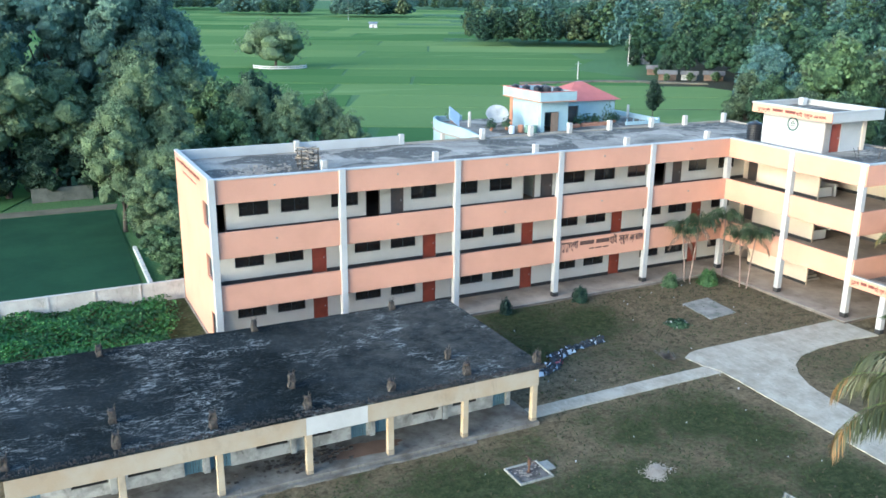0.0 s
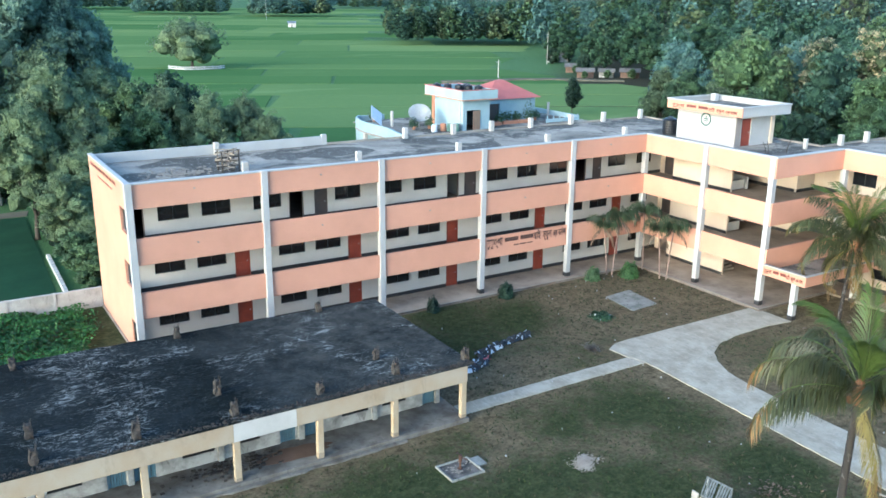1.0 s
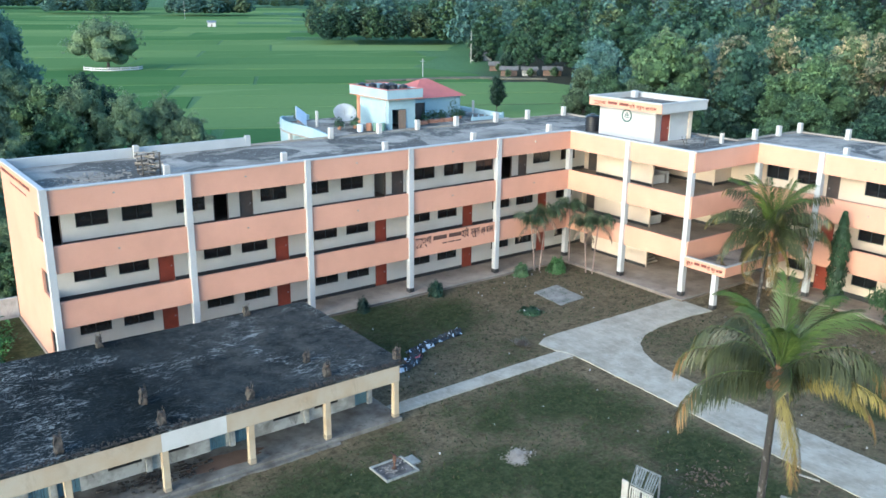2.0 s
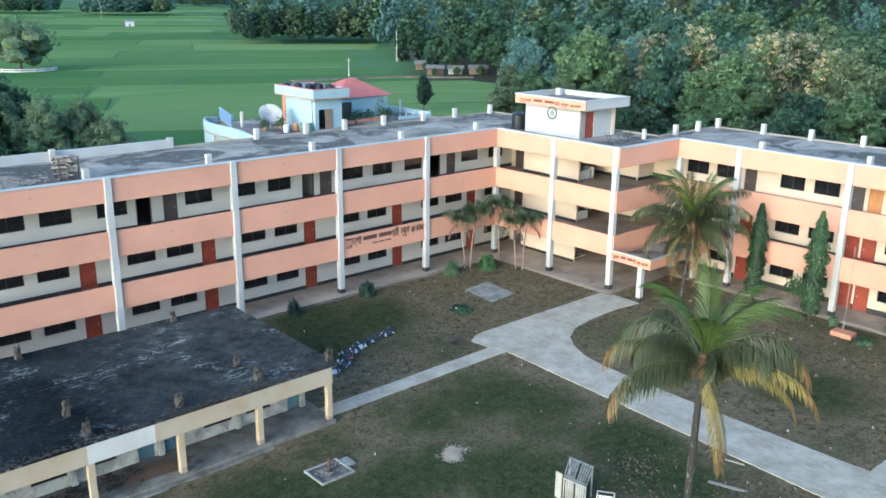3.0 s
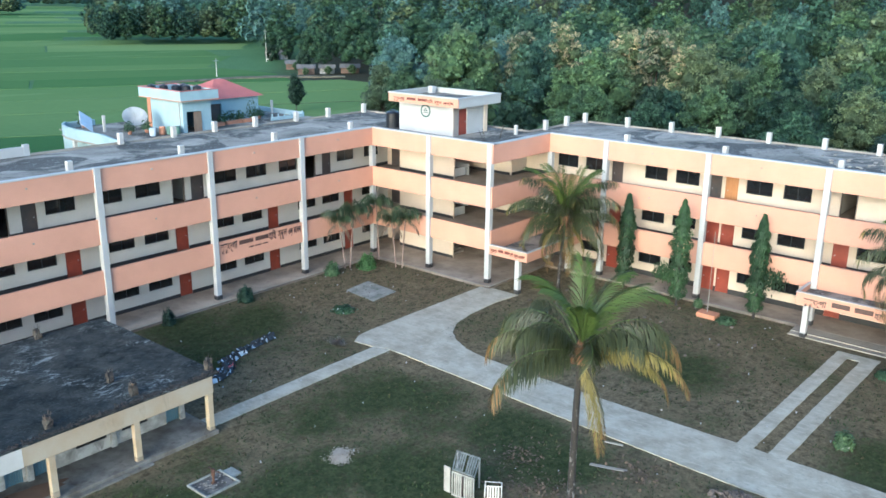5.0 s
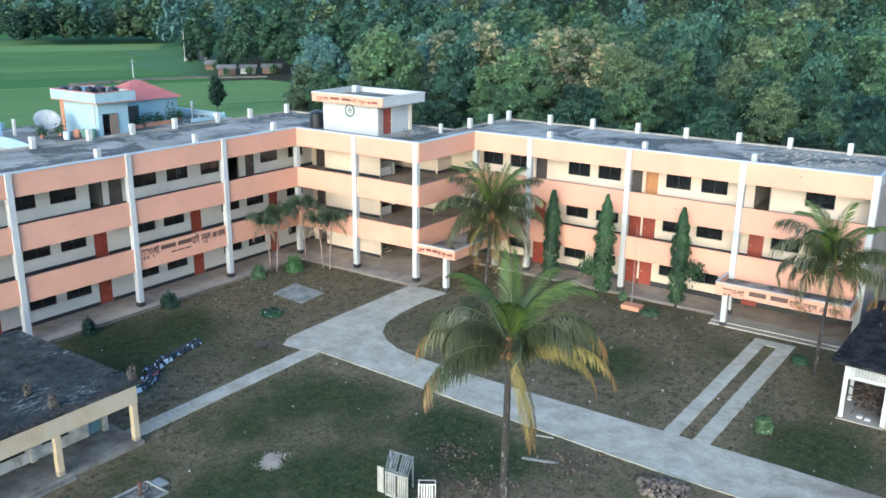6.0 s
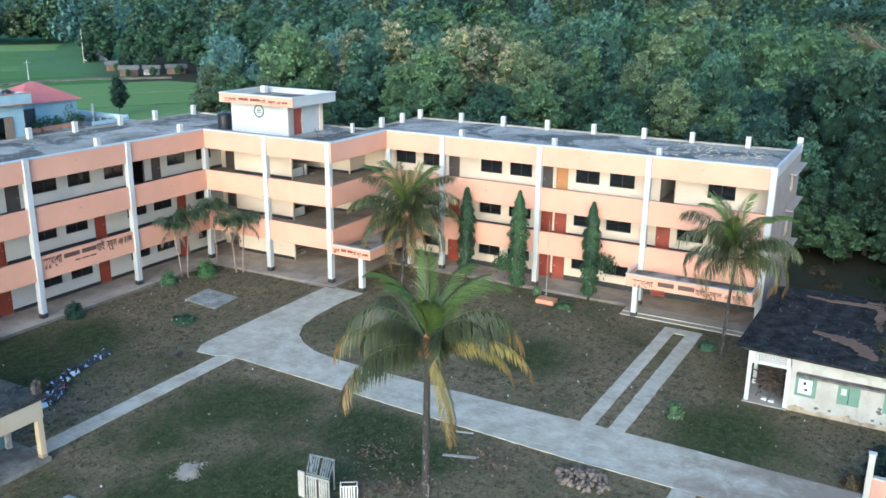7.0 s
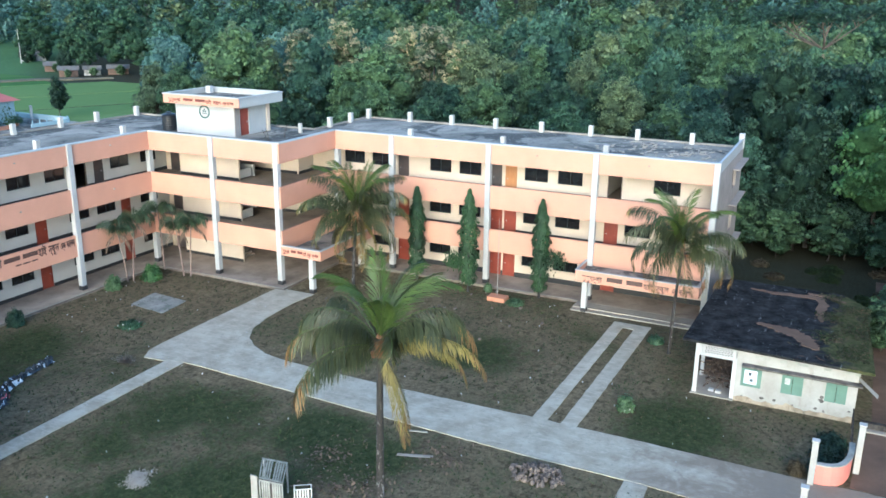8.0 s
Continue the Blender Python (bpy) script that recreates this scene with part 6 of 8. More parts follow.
def unit(v):
    return v / np.maximum(np.linalg.norm(v, axis=-1, keepdims=True), 1e-6)


def leaf_quads(rg, pos, out, length, width, droop=0.3):
    """Folded diamond leaves at pos, facing roughly along out."""
    n = len(pos)
    nrm = unit(out + rg.normal(0, 0.38, (n, 3)))
    d = unit(np.cross(nrm, rg.normal(0, 1, (n, 3))))
    d[:, 2] -= droop
    d = unit(d)
    s = unit(np.cross(d, nrm))
    ln = (length * rg.uniform(0.6, 1.3, (n, 1)))
    wd = (width * rg.uniform(0.6, 1.3, (n, 1)))
    a = pos - d * ln * 0.5
    c = pos + d * ln * 0.5
    lift = nrm * wd * 0.18
    return np.stack([a, pos + s * wd * 0.5 + lift, c, pos - s * wd * 0.5 + lift], 1)


def crown_clumps(rg, height, base, radius, n, shape, many=False):
    """Centres and radii of a crown's sprays: a few lobes, each covered with small sprays and filled by one inner body."""
    lobes = 26 if many else 7 if n < 40 else 14 if n < 160 else 24 if n < 300 else 40
    out = []
    for k in range(lobes):
        t = (k + rg.uniform(0.1, 0.9)) / lobes
        if shape == "broad":
            w = radius * math.sqrt(max(0.05, 1 - (2 * t - 0.85) ** 2 * 0.85))
        elif shape == "tall":
            w = radius * (0.95 - 0.65 * t)
        else:
            w = radius * (0.5 + 0.5 * math.sin(math.pi * min(1, t * 1.15)))
        size = radius * rg.uniform(0.38, 0.54) * (0.62 if many else 1.2 if lobes < 8 else 0.90 if lobes < 20 else 0.72 if lobes < 30 else 0.58)
        a, r = k * 2.4 + rg.uniform(-0.5, 0.5), max(0.0, w - size * 0.72) * math.sqrt(rg.uniform(0.2, 1))
        z = base + (height - base) * (0.14 + 0.78 * t)
        x, y = r * math.cos(a), r * math.sin(a)
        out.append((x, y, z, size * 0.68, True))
        for j in range(max(1, round(n / lobes))):
            d = rg.normal(0, 1, 3)
            d /= np.linalg.norm(d)
            if d[2] < -0.55:
                d[2] = -d[2]
            q = size * rg.uniform(0.66, 1.06)
            out.append((x + d[0] * q, y + d[1] * q, z + d[2] * q * 0.8, size * rg.uniform(0.26, 0.50), False))
    return out


def ball_quads(n):
    """Quads of a ball of radius one, n x n to each of its six sides."""
    out = []
    for axis in range(3):
        for side in (-1, 1):
            for i in range(n):
                for j in range(n):
                    quad = []
                    for a, b in ((i, j), (i + 1, j), (i + 1, j + 1), (i, j + 1)):
                        p = np.zeros(3)
                        p[axis], p[(axis + 1) % 3], p[(axis + 2) % 3] = side, side * math.tan((2 * a / n - 1) * 0.7854), math.tan((2 * b / n - 1) * 0.7854)
                        quad.append(p / np.linalg.norm(p))
                    out.append(quad)
    return np.array(out)


CORE = ball_quads(2)


def crown_points(rg, clumps, per, length, width, sides=2):
    """Leaf corners of a crown: loose leaves round each spray and a closed body in each lobe; with the spray each belongs to."""
    parts, index, owner = [], [], []
    shell = ball_quads(max(2, sides + 2)) if sides >= 0 else ball_quads(2)[::2] * 1.05
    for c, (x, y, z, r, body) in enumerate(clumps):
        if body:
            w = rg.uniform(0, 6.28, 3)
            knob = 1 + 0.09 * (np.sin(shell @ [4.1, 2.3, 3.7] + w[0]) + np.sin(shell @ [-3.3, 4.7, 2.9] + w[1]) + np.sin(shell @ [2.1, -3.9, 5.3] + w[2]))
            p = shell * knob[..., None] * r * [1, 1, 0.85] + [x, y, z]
        else:
            d = unit(rg.normal(0, 1, (per, 3)))
            d[:, 2] = np.where(d[:, 2] < -0.2, -d[:, 2], d[:, 2])
            p = leaf_quads(rg, np.array([x, y, z]) + d * r * rg.uniform(0.55, 1.3, (per, 1)) * [1, 1, 0.8], d, length, width)
        parts.append(p)
        index.append(np.full(len(p), int(body)))
        owner.append(np.full(len(p), c))
    return np.concatenate(parts), np.concatenate(index), np.concatenate(owner)


def trunk_mesh(rg, height, base, r0, clumps, material, lean=0.3):
    top = base + (height - base) * 0.55
    a, b = rg.uniform(-lean, lean), rg.uniform(-lean, lean)
    bm = tube([(0, 0, -0.2), (a * 0.2, b * 0.2, base * 0.5), (a * 0.7, b * 0.7, base), (a, b, top)], [r0 * 1.25, r0, r0 * 0.8, r0 * 0.35], 8)
    order = sorted(range(len(clumps)), key=lambda k: -clumps[k][3])[:8]
    for k in order:
        x, y, z, r, _ = clumps[k]
        s = Vector((a * 0.7, b * 0.7, base * 0.85 + 0.25 * max(0, z - base) * 0.5))
        e = Vector((x, y, z))
        m = s.lerp(e, 0.5) + Vector((0, 0, 0.08 * (e - s).length))
        tube([s, m, e], [r0 * 0.38, r0 * 0.24, r0 * 0.08], 5, bm)
    return to_mesh("trunk", bm, material, True)


def tree_kind(seed, height, base, radius, clumps, per, leaf, shape="broad", ll=0.5, lw=0.34, r0=0.24, top=None, sides=2):
    rg = np.random.default_rng(seed)
    cl = crown_clumps(rg, height, base, radius, clumps, shape, sides < 1)
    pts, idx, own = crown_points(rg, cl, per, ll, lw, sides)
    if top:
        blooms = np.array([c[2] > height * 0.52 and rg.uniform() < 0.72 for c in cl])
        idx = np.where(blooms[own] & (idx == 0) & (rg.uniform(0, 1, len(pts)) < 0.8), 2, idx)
    return quads_mesh("crown", pts, [leaf, SHADED_LEAF_MASS[leaf]] + ([top] if top else []), idx), trunk_mesh(rg, height, base, r0, cl, M_TRUNK), pts, idx


KINDS = {
    "broad": tree_kind(1, 12, 2.6, 4.6, 165, 29, L_GREEN, "broad", 0.34, 0.23),
    "broad2": tree_kind(2, 12, 2.0, 5.2, 175, 29, L_DARK, "broad", 0.36, 0.24),
    "olive": tree_kind(3, 12, 2.6, 4.2, 155, 29, L_OLIVE, "broad", 0.33, 0.22),
    "tall": tree_kind(4, 14, 2.5, 3.0, 140, 30, L_GREEN, "tall", 0.32, 0.21),
    "bloom": tree_kind(5, 14, 3.0, 3.1, 155, 29, L_OLIVE, "round", 0.32, 0.21, top=L_PALE),
    "dark": tree_kind(6, 13, 1.6, 5.0, 175, 29, L_DEEP, "round", 0.36, 0.24),
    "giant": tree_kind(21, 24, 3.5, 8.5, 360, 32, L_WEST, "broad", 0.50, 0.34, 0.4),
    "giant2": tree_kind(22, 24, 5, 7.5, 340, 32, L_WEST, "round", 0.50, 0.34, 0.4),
    "teal": tree_kind(23, 13, 1.6, 5.0, 175, 29, L_TEAL, "round", 0.35, 0.24),
    "thicket": tree_kind(24, 8, 0.3, 4.6, 130, 28, L_DEEP, "round", 0.38, 0.26, 0.12),
    "banyan": tree_kind(25, 12, 1.6, 9.5, 150, 22, L_SOFT, "broad", 0.62, 0.42, 0.4, sides=1),
    "soft": tree_kind(26, 12, 2.0, 4.6, 200, 32, L_SOFT, "broad", 0.29, 0.195),
    "fresh": tree_kind(41, 12, 4.2, 4.6, 130, 40, L_FRESH, "broad", 0.42, 0.30, 0.2),
    "bush": tree_kind(7, 5, 0.3, 2.4, 70, 38, L_GREEN, "round", 0.30, 0.21, 0.08),
    "broad_far": tree_kind(31, 12, 2.2, 4.8, 120, 20, L_GREEN, "broad", 0.48, 0.33, sides=1),
    "teal_far": tree_kind(32, 12, 2.0, 4.8, 120, 20, L_TEAL, "round", 0.48, 0.33, sides=1),
    "olive_far": tree_kind(33, 12, 2.2, 4.4, 115, 20, L_OLIVE, "broad", 0.45, 0.32, sides=1),
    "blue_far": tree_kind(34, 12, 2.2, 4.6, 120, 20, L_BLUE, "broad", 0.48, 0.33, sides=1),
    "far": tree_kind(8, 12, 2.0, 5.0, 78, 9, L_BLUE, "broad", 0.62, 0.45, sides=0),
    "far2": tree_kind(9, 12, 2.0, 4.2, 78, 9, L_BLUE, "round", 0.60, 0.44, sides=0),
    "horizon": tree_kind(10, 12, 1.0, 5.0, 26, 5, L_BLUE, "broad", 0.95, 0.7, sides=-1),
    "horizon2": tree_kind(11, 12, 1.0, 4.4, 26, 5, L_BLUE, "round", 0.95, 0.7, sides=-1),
}
LABELS = {
    "broad": "broad leafy green tree", "broad2": "broad dark green tree", "olive": "olive green leafy tree", "tall": "tall narrow leafy green tree",
    "giant": "very tall tree, leaf colour paled for haze", "giant2": "very tall spreading green tree", "teal": "dense blue-green tree",
    "bloom": "tall tree with pale flowering crown", "broad_far": "broad leafy green tree", "teal_far": "dense blue-green tree", "olive_far": "olive green leafy tree", "blue_far": "leafy tree with haze tint in its leaf colour", "dark": "dense dark green tree", "thicket": "dense dark undergrowth thicket", "banyan": "wide spreading shade tree", "soft": "soft green leafy tree", "bush": "low leafy green bush", "fresh": "broad tree with fresh green leaves",
}
tree_rng = random.Random(77)


def tree(kind, x, y, height, spread=1.0, where="in the woods"):
    crown, trunk, *_ = KINDS[kind]
    h0 = {"broad": 12, "broad2": 12, "olive": 12, "tall": 14, "bloom": 14, "dark": 13, "bush": 5, "giant": 24, "giant2": 24, "teal": 13, "thicket": 8, "banyan": 12, "soft": 12, "fresh": 12, "broad_far": 12, "teal_far": 12, "olive_far": 12, "blue_far": 12}[kind]
    t = thing("bush" if kind == "bush" else "tree", LABELS[kind] + " " + where, "bush" if kind == "bush" else "tree")
    part("trunk", trunk, None, t)
    part("crown", crown, None, t)
    k = height / h0
    t.matrix_basis = Matrix.Translation((x, y, 0)) @ Matrix.Rotation(tree_rng.uniform(0, 6.283), 4, "Z") @ Matrix.Diagonal((k * spread, k * spread, k, 1))
    return t


# west: tall trees, paled in leaf colour for haze, beyond the crop plot, lighter ones behind the wall
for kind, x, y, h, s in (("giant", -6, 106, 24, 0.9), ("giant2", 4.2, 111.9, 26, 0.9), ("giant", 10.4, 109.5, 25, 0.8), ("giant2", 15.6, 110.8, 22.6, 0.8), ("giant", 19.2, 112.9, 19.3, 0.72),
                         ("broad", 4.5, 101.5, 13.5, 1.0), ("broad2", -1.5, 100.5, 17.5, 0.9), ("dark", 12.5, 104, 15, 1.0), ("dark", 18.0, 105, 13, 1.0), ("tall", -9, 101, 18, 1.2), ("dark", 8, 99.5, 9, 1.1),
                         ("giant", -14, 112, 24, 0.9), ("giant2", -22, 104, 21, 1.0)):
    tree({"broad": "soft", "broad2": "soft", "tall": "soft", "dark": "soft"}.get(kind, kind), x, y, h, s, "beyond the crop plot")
for kind, x, y, h, s in (("olive", 10.7, 85.3, 15.0, 0.85), ("broad", 8.0, 81.6, 11.9, 0.8), ("olive", 12.9, 83.1, 11.2, 0.9), ("olive", 9.6, 73.4, 7.2, 1.0), ("broad", 10.6, 69.0, 4.6, 1.1), ("olive", 11.6, 77.0, 8.5, 1.0),
                         ("broad", 22.8, 92.2, 11.9, 0.9), ("broad", 26.0, 88.3, 11.3, 0.85), ("olive", 30.0, 89.1, 10.7, 0.9), ("broad", 32.1, 86.2, 9.0, 0.9), ("dark", 18.9, 85.9, 10.4, 0.9), ("broad2", 24.5, 97, 12.5, 0.9), ("dark", 20, 96, 12.0, 1.0)):
    tree({"broad": "soft", "olive": "soft", "dark": "broad"}.get(kind, kind), x, y, h, s, "behind the boundary wall")
for x, y, h in ((9.6, 63.6, 2.6), (9.9, 65.6, 3.2), (11.2, 64.4, 3.4), (9.6, 68.4, 3.6), (16, 80, 3.5), (36, 84, 2.6)):
    tree("bush", x, y, h, 1.1, "by the boundary wall")
tree("banyan", 73.2, 261.0, 12.2, 1.15, "standing alone in rice fields")
tree("dark", 106.3, 125.4, 7.0, 0.75, "behind the blue house")

# east: nearest trees round the south wing
for kind, x, y, h, s in (("dark", 94.5, 10.2, 13.9, 0.9), ("dark", 87.8, 6.1, 16.1, 0.8), ("broad2", 100.5, 4.6, 15.6, 1.0), ("dark", 92.0, 1.7, 15.2, 0.85), ("broad2", 85.0, -1.2, 15.2, 0.8), ("dark", 80.0, 2.5, 12.5, 0.8),
                         ("fresh", 78.1, -2.6, 12.6, 0.95), ("fresh", 72.5, -7.2, 12.0, 0.85), ("broad2", 66.9, -9.5, 11.8, 0.8), ("dark", 77.0, 11.0, 10.0, 0.8), ("dark", 82, -6, 16, 0.9),
                         ("broad", 103.8, 16.0, 11.9, 1.0), ("broad", 93.2, 18.2, 9.8, 1.0), ("olive", 106.7, 26.7, 11.3, 1.0), ("broad2", 85.8, 27.2, 10.3, 1.0), ("dark", 84, 18, 9.5, 1.0),
                         ("broad", 97.0, 93.0, 10.0, 0.9), ("olive", 90.0, 86.7, 11.6, 0.9), ("olive", 83.2, 72.0, 11.0, 0.9), ("broad", 82.4, 65.1, 11.1, 0.9), ("broad", 88.6, 81.0, 11.8, 0.9),
                         ("olive", 109.0, 87.8, 15.3, 0.9), ("bloom", 104.8, 73.5, 16.9, 1.0), ("bloom", 110.1, 69.1, 18.1, 0.95), ("bloom", 106.7, 63.2, 14.6, 0.85), ("bloom", 110.9, 59.8, 17.3, 1.0), ("bloom", 111.2, 54.8, 17.7, 1.0), ("bloom", 110.5, 50.5, 15.6, 0.9), ("olive", 102.3, 83.4, 16.5, 0.9), ("olive", 110.2, 47.4, 14.9, 0.9),
                         ("tall", 117.8, 41.9, 15.0, 1.0), ("dark", 79.8, 56.9, 9.7, 0.9), ("broad", 79.4, 50.1, 9.0, 0.9), ("broad2", 87.7, 43.8, 9.7, 1.0), ("broad", 96.8, 40.7, 11.0, 1.0), ("dark", 80, 36, 9, 0.9), ("tall", 98, 62, 12.5, 1.1), ("broad", 92, 54, 10.5, 1.0), ("tall", 103, 71, 13.5, 1.1), ("broad2", 100, 33, 11, 1.0), ("dark", 76.5, 22, 8.5, 0.9),
                         ("teal", 79.5, 8.5, 9.5, 0.9), ("dark", 78.5, 3.5, 10.5, 0.85), ("teal", 84.5, -3.0, 12.5, 0.8), ("dark", 77.5, -7.5, 11.5, 0.9), ("teal", 84.5, 12.5, 11.0, 0.9), ("dark", 88, -4, 15.0, 0.85), ("teal", 74.5, -11, 12, 0.9)):
    tree(kind, x, y, h, s, "in the woods behind the school")
for x, y, h in ((72.5, 44, 3.5), (73.5, 50, 4.0), (64, 58, 3.2), (66, 52, 3.0), (72.5, 33, 3.0), (73, 26, 3.4), (57.5, -5.0, 4.4), (74, 15, 3.2), (60, -4.6, 3.0), (76.0, 8.0, 4.5), (77.0, 12.5, 5.0), (75.5, 4.5, 4.0), (76.5, 0.5, 4.5), (75.0, -3.5, 4.0), (73.0, -8.0, 4.5), (79, 15.5, 5), (56.8, -3.4, 3.2), (62.5, -5.2, 3.5)):
    tree("bush", x, y, h, 1.15, "at the edge of the woods")


for x, y, h, s in ((78.5, 6.8, 5.0, 0.9), (82.0, 4.0, 6.0, 0.9), (85.7, 1.4, 7.0, 0.9), (83.0, -1.5, 6.5, 0.9), (77.6, 4.4, 4.2, 0.9), (77.5, -0.8, 4.6, 0.9), (75.5, -5.5, 5.0, 0.9), (88, 8, 7.5, 0.9), (80, -5, 6.5, 0.9), (70, -8, 5.0, 0.9), (90, -2, 7.5, 1.0), (82, 10.5, 5.5, 0.9)):
    tree("thicket", x, y, h, s, "at the edge of the woods")


for x, y, h, s in ((-14, 99.5, 6.0, 1.0), (-8, 99.2, 6.5, 1.0), (-3, 99.8, 7.0, 1.0), (2, 99.0, 6.0, 1.0), (7, 98.6, 5.5, 1.0), (12, 99.5, 6.5, 1.0), (17, 100, 7.0, 1.0), (-19, 100, 6.5, 1.0), (10.5, 80.5, 4.0, 0.8), (9.4, 76.5, 3.6, 0.8)):
    tree("thicket", x, y, h, s, "beyond the crop plot")
for x, y, h in ((182, 226, 6.0), (191, 229, 5.5), (168, 194, 5.5), (176, 203, 6.0)):
    tree("thicket", x, y, h, 0.7, "round the village houses")


# unseen trees added south of the store, past the lane, to cast shade
for kind, x, y, h, s in (("teal", 47.5, -12.5, 15, 1.1), ("dark", 54, -11.5, 16, 1.1), ("broad", 61, -12, 16, 1.1), ("dark", 40, -16, 14, 1.1), ("teal", 68, -11, 15, 1.0)):
    tree(kind, x, y, h, s, "unseen beyond the lane, added for shade")


def woods_edge(az):
    """Distance at which the eastern woods begin, by bearing from north."""
    table = ((30, 420), (36.5, 400), (38, 292), (40.6, 252), (44.3, 232), (45.8, 190), (47.0, 128), (50, 115), (60, 108), (70, 100), (80, 98), (96, 92), (112, 92), (125, 120))
    for (a0, d0), (a1, d1) in zip(table, table[1:]):
        if a0 <= az <= a1:
            return d0 + (d1 - d0) * (az - a0) / (a1 - a0)
    return 420.0


wr = random.Random(5)
far_rows = []
r = 92.0
while r < 620:
    step = 7.0 + 0.02 * r
    az = 28.0 + wr.uniform(0, 3)
    while az < 122:
        rr_ = r + wr.uniform(-0.45, 0.45) * step
        if rr_ > woods_edge(az) + (4 if r < 130 else 0) and not (84.5 < az < 91.5 and rr_ < 116):
            x, y = rr_ * math.sin(radians(az)), rr_ * math.cos(radians(az))
            h = wr.uniform(8.0, 15.0) + min(5.0, 0.012 * r) + (3.0 if wr.random() < 0.12 else 0)
            if rr_ < 165:
                k = wr.choice(["broad", "broad2", "teal", "tall", "olive", "broad", "dark", "teal"])
                if rr_ > 122:
                    k = {"broad": "broad_far", "broad2": "teal_far", "teal": "teal_far", "dark": "teal_far", "olive": "olive_far", "tall": "broad_far"}[k]
                # hazier bearings get kinds with the haze tint in their leaves
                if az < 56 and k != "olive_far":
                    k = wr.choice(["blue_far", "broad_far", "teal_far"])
                tree(k, x, y, h * (0.92 if rr_ < 120 else 1.0), wr.uniform(0.72, 1.05), "in the woods behind the school")
            else:
                if wr.random() < (0.4 if rr_ > 420 else 0.22):
                    az += math.degrees(step / r)
                    continue
                far_rows.append((x, y, h, wr.uniform(0.8, 1.25)))
        az += math.degrees(step / r) * wr.uniform(0.85, 1.3)
    r += step * 0.92


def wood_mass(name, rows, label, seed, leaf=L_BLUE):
    """Many far trees joined into one object; hazier bearings take more haze-tinted leaves."""
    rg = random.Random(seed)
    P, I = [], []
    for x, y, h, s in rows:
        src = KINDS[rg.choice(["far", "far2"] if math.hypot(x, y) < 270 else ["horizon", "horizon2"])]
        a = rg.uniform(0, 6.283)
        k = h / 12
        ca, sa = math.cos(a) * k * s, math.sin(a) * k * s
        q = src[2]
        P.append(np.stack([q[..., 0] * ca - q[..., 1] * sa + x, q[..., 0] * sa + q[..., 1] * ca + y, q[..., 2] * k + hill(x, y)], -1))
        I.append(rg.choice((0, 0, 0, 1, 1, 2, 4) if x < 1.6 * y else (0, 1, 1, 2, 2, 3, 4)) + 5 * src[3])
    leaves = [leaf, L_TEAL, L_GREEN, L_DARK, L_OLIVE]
    me = quads_mesh(name, np.concatenate(P), leaves + [SHADED_LEAF_MASS[m] for m in leaves], np.concatenate(I))
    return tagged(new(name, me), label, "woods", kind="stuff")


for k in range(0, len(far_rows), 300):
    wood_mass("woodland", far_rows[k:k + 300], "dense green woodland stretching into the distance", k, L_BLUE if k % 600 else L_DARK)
# grove at the field's edge and tree lines on the horizon
grove = []
for k in range(64):
    a = radians(wr.uniform(28.6, 38.5))
    d = wr.uniform(398, 450)
    grove.append((d * math.sin(a), d * math.cos(a), wr.uniform(13, 17.5), wr.uniform(0.8, 1.1)))
wood_mass("grove", grove, "dark green grove at the edge of the rice fields", 91, L_DARK)
line = []
for lo, hi, d0, d1, n in ((8, 18, 1300, 1500, 90), (19.5, 24.3, 930, 1010, 60), (12.5, 18.0, 1000, 1100, 50), (24, 42, 1500, 1900, 130), (36, 60, 620, 1100, 90), (-12, 10, 900, 1300, 40), (60, 98, 620, 900, 60)):
    for k in range(n):
        a, d = radians(wr.uniform(lo, hi)), wr.uniform(d0, d1)
        line.append((d * math.sin(a), d * math.cos(a), wr.uniform(14, 22) + (6 if d > 1200 else 0), wr.uniform(1.0, 1.9)))
wood_mass("tree_line", line, "far tree line with bluish haze in its leaf colour", 92)

# rice plots, turned to the lie of the fields
ang = radians(-26.0)
U, V = Vector((math.cos(ang), math.sin(ang), 0)), Vector((-math.sin(ang), math.cos(ang), 0))
pr = random.Random(15)
specs = []
v = 84.0
while v < 1500:
    dv = pr.uniform(11, 26) * (1 + v / 500)
    u = -330.0 - v * 0.5
    while u < 340 + v * 0.2:
        du = pr.uniform(28, 85) * (1 + v / 700)
        c = U * (u + du / 2) + V * (v + dv / 2)
        az, dist = math.degrees(math.atan2(c.x, c.y)), c.length
        inside = (dist < woods_edge(az) - 10 if az > 28 else True) and not (30 < c.x < 72 and c.y < 96) and not (c.x < 34 and c.y < 116) and c.y > 70 and not (38 < az < 62 and dist > 215)
        if inside:
            specs.append((u + 0.4, u + du - 0.4, v + 0.4, v + dv - 0.4, pr.uniform(0.04, 0.12)))
        u += du
    v += dv
bm = bmesh.new()
for u0, u1, v0, v1, h in specs:
    sh_ = pr.uniform(-0.8, 0.8)
    cs = [U * a + V * b for a, b in ((u0, v0), (u1, v0 + sh_), (u1 + sh_, v1 + sh_), (u0 + sh_, v1))]
    lo_, hi_ = [bm.verts.new((c.x, c.y, -0.02)) for c in cs], [bm.verts.new((c.x, c.y, h)) for c in cs]
    bm.faces.new(hi_)
    for k in range(4):
        bm.faces.new((lo_[k], lo_[(k + 1) % 4], hi_[(k + 1) % 4], hi_[k]))
tagged(part("rice_field", bm, M_PADDY), "bright green rice plots divided by low bunds", "rice field", kind="stuff")


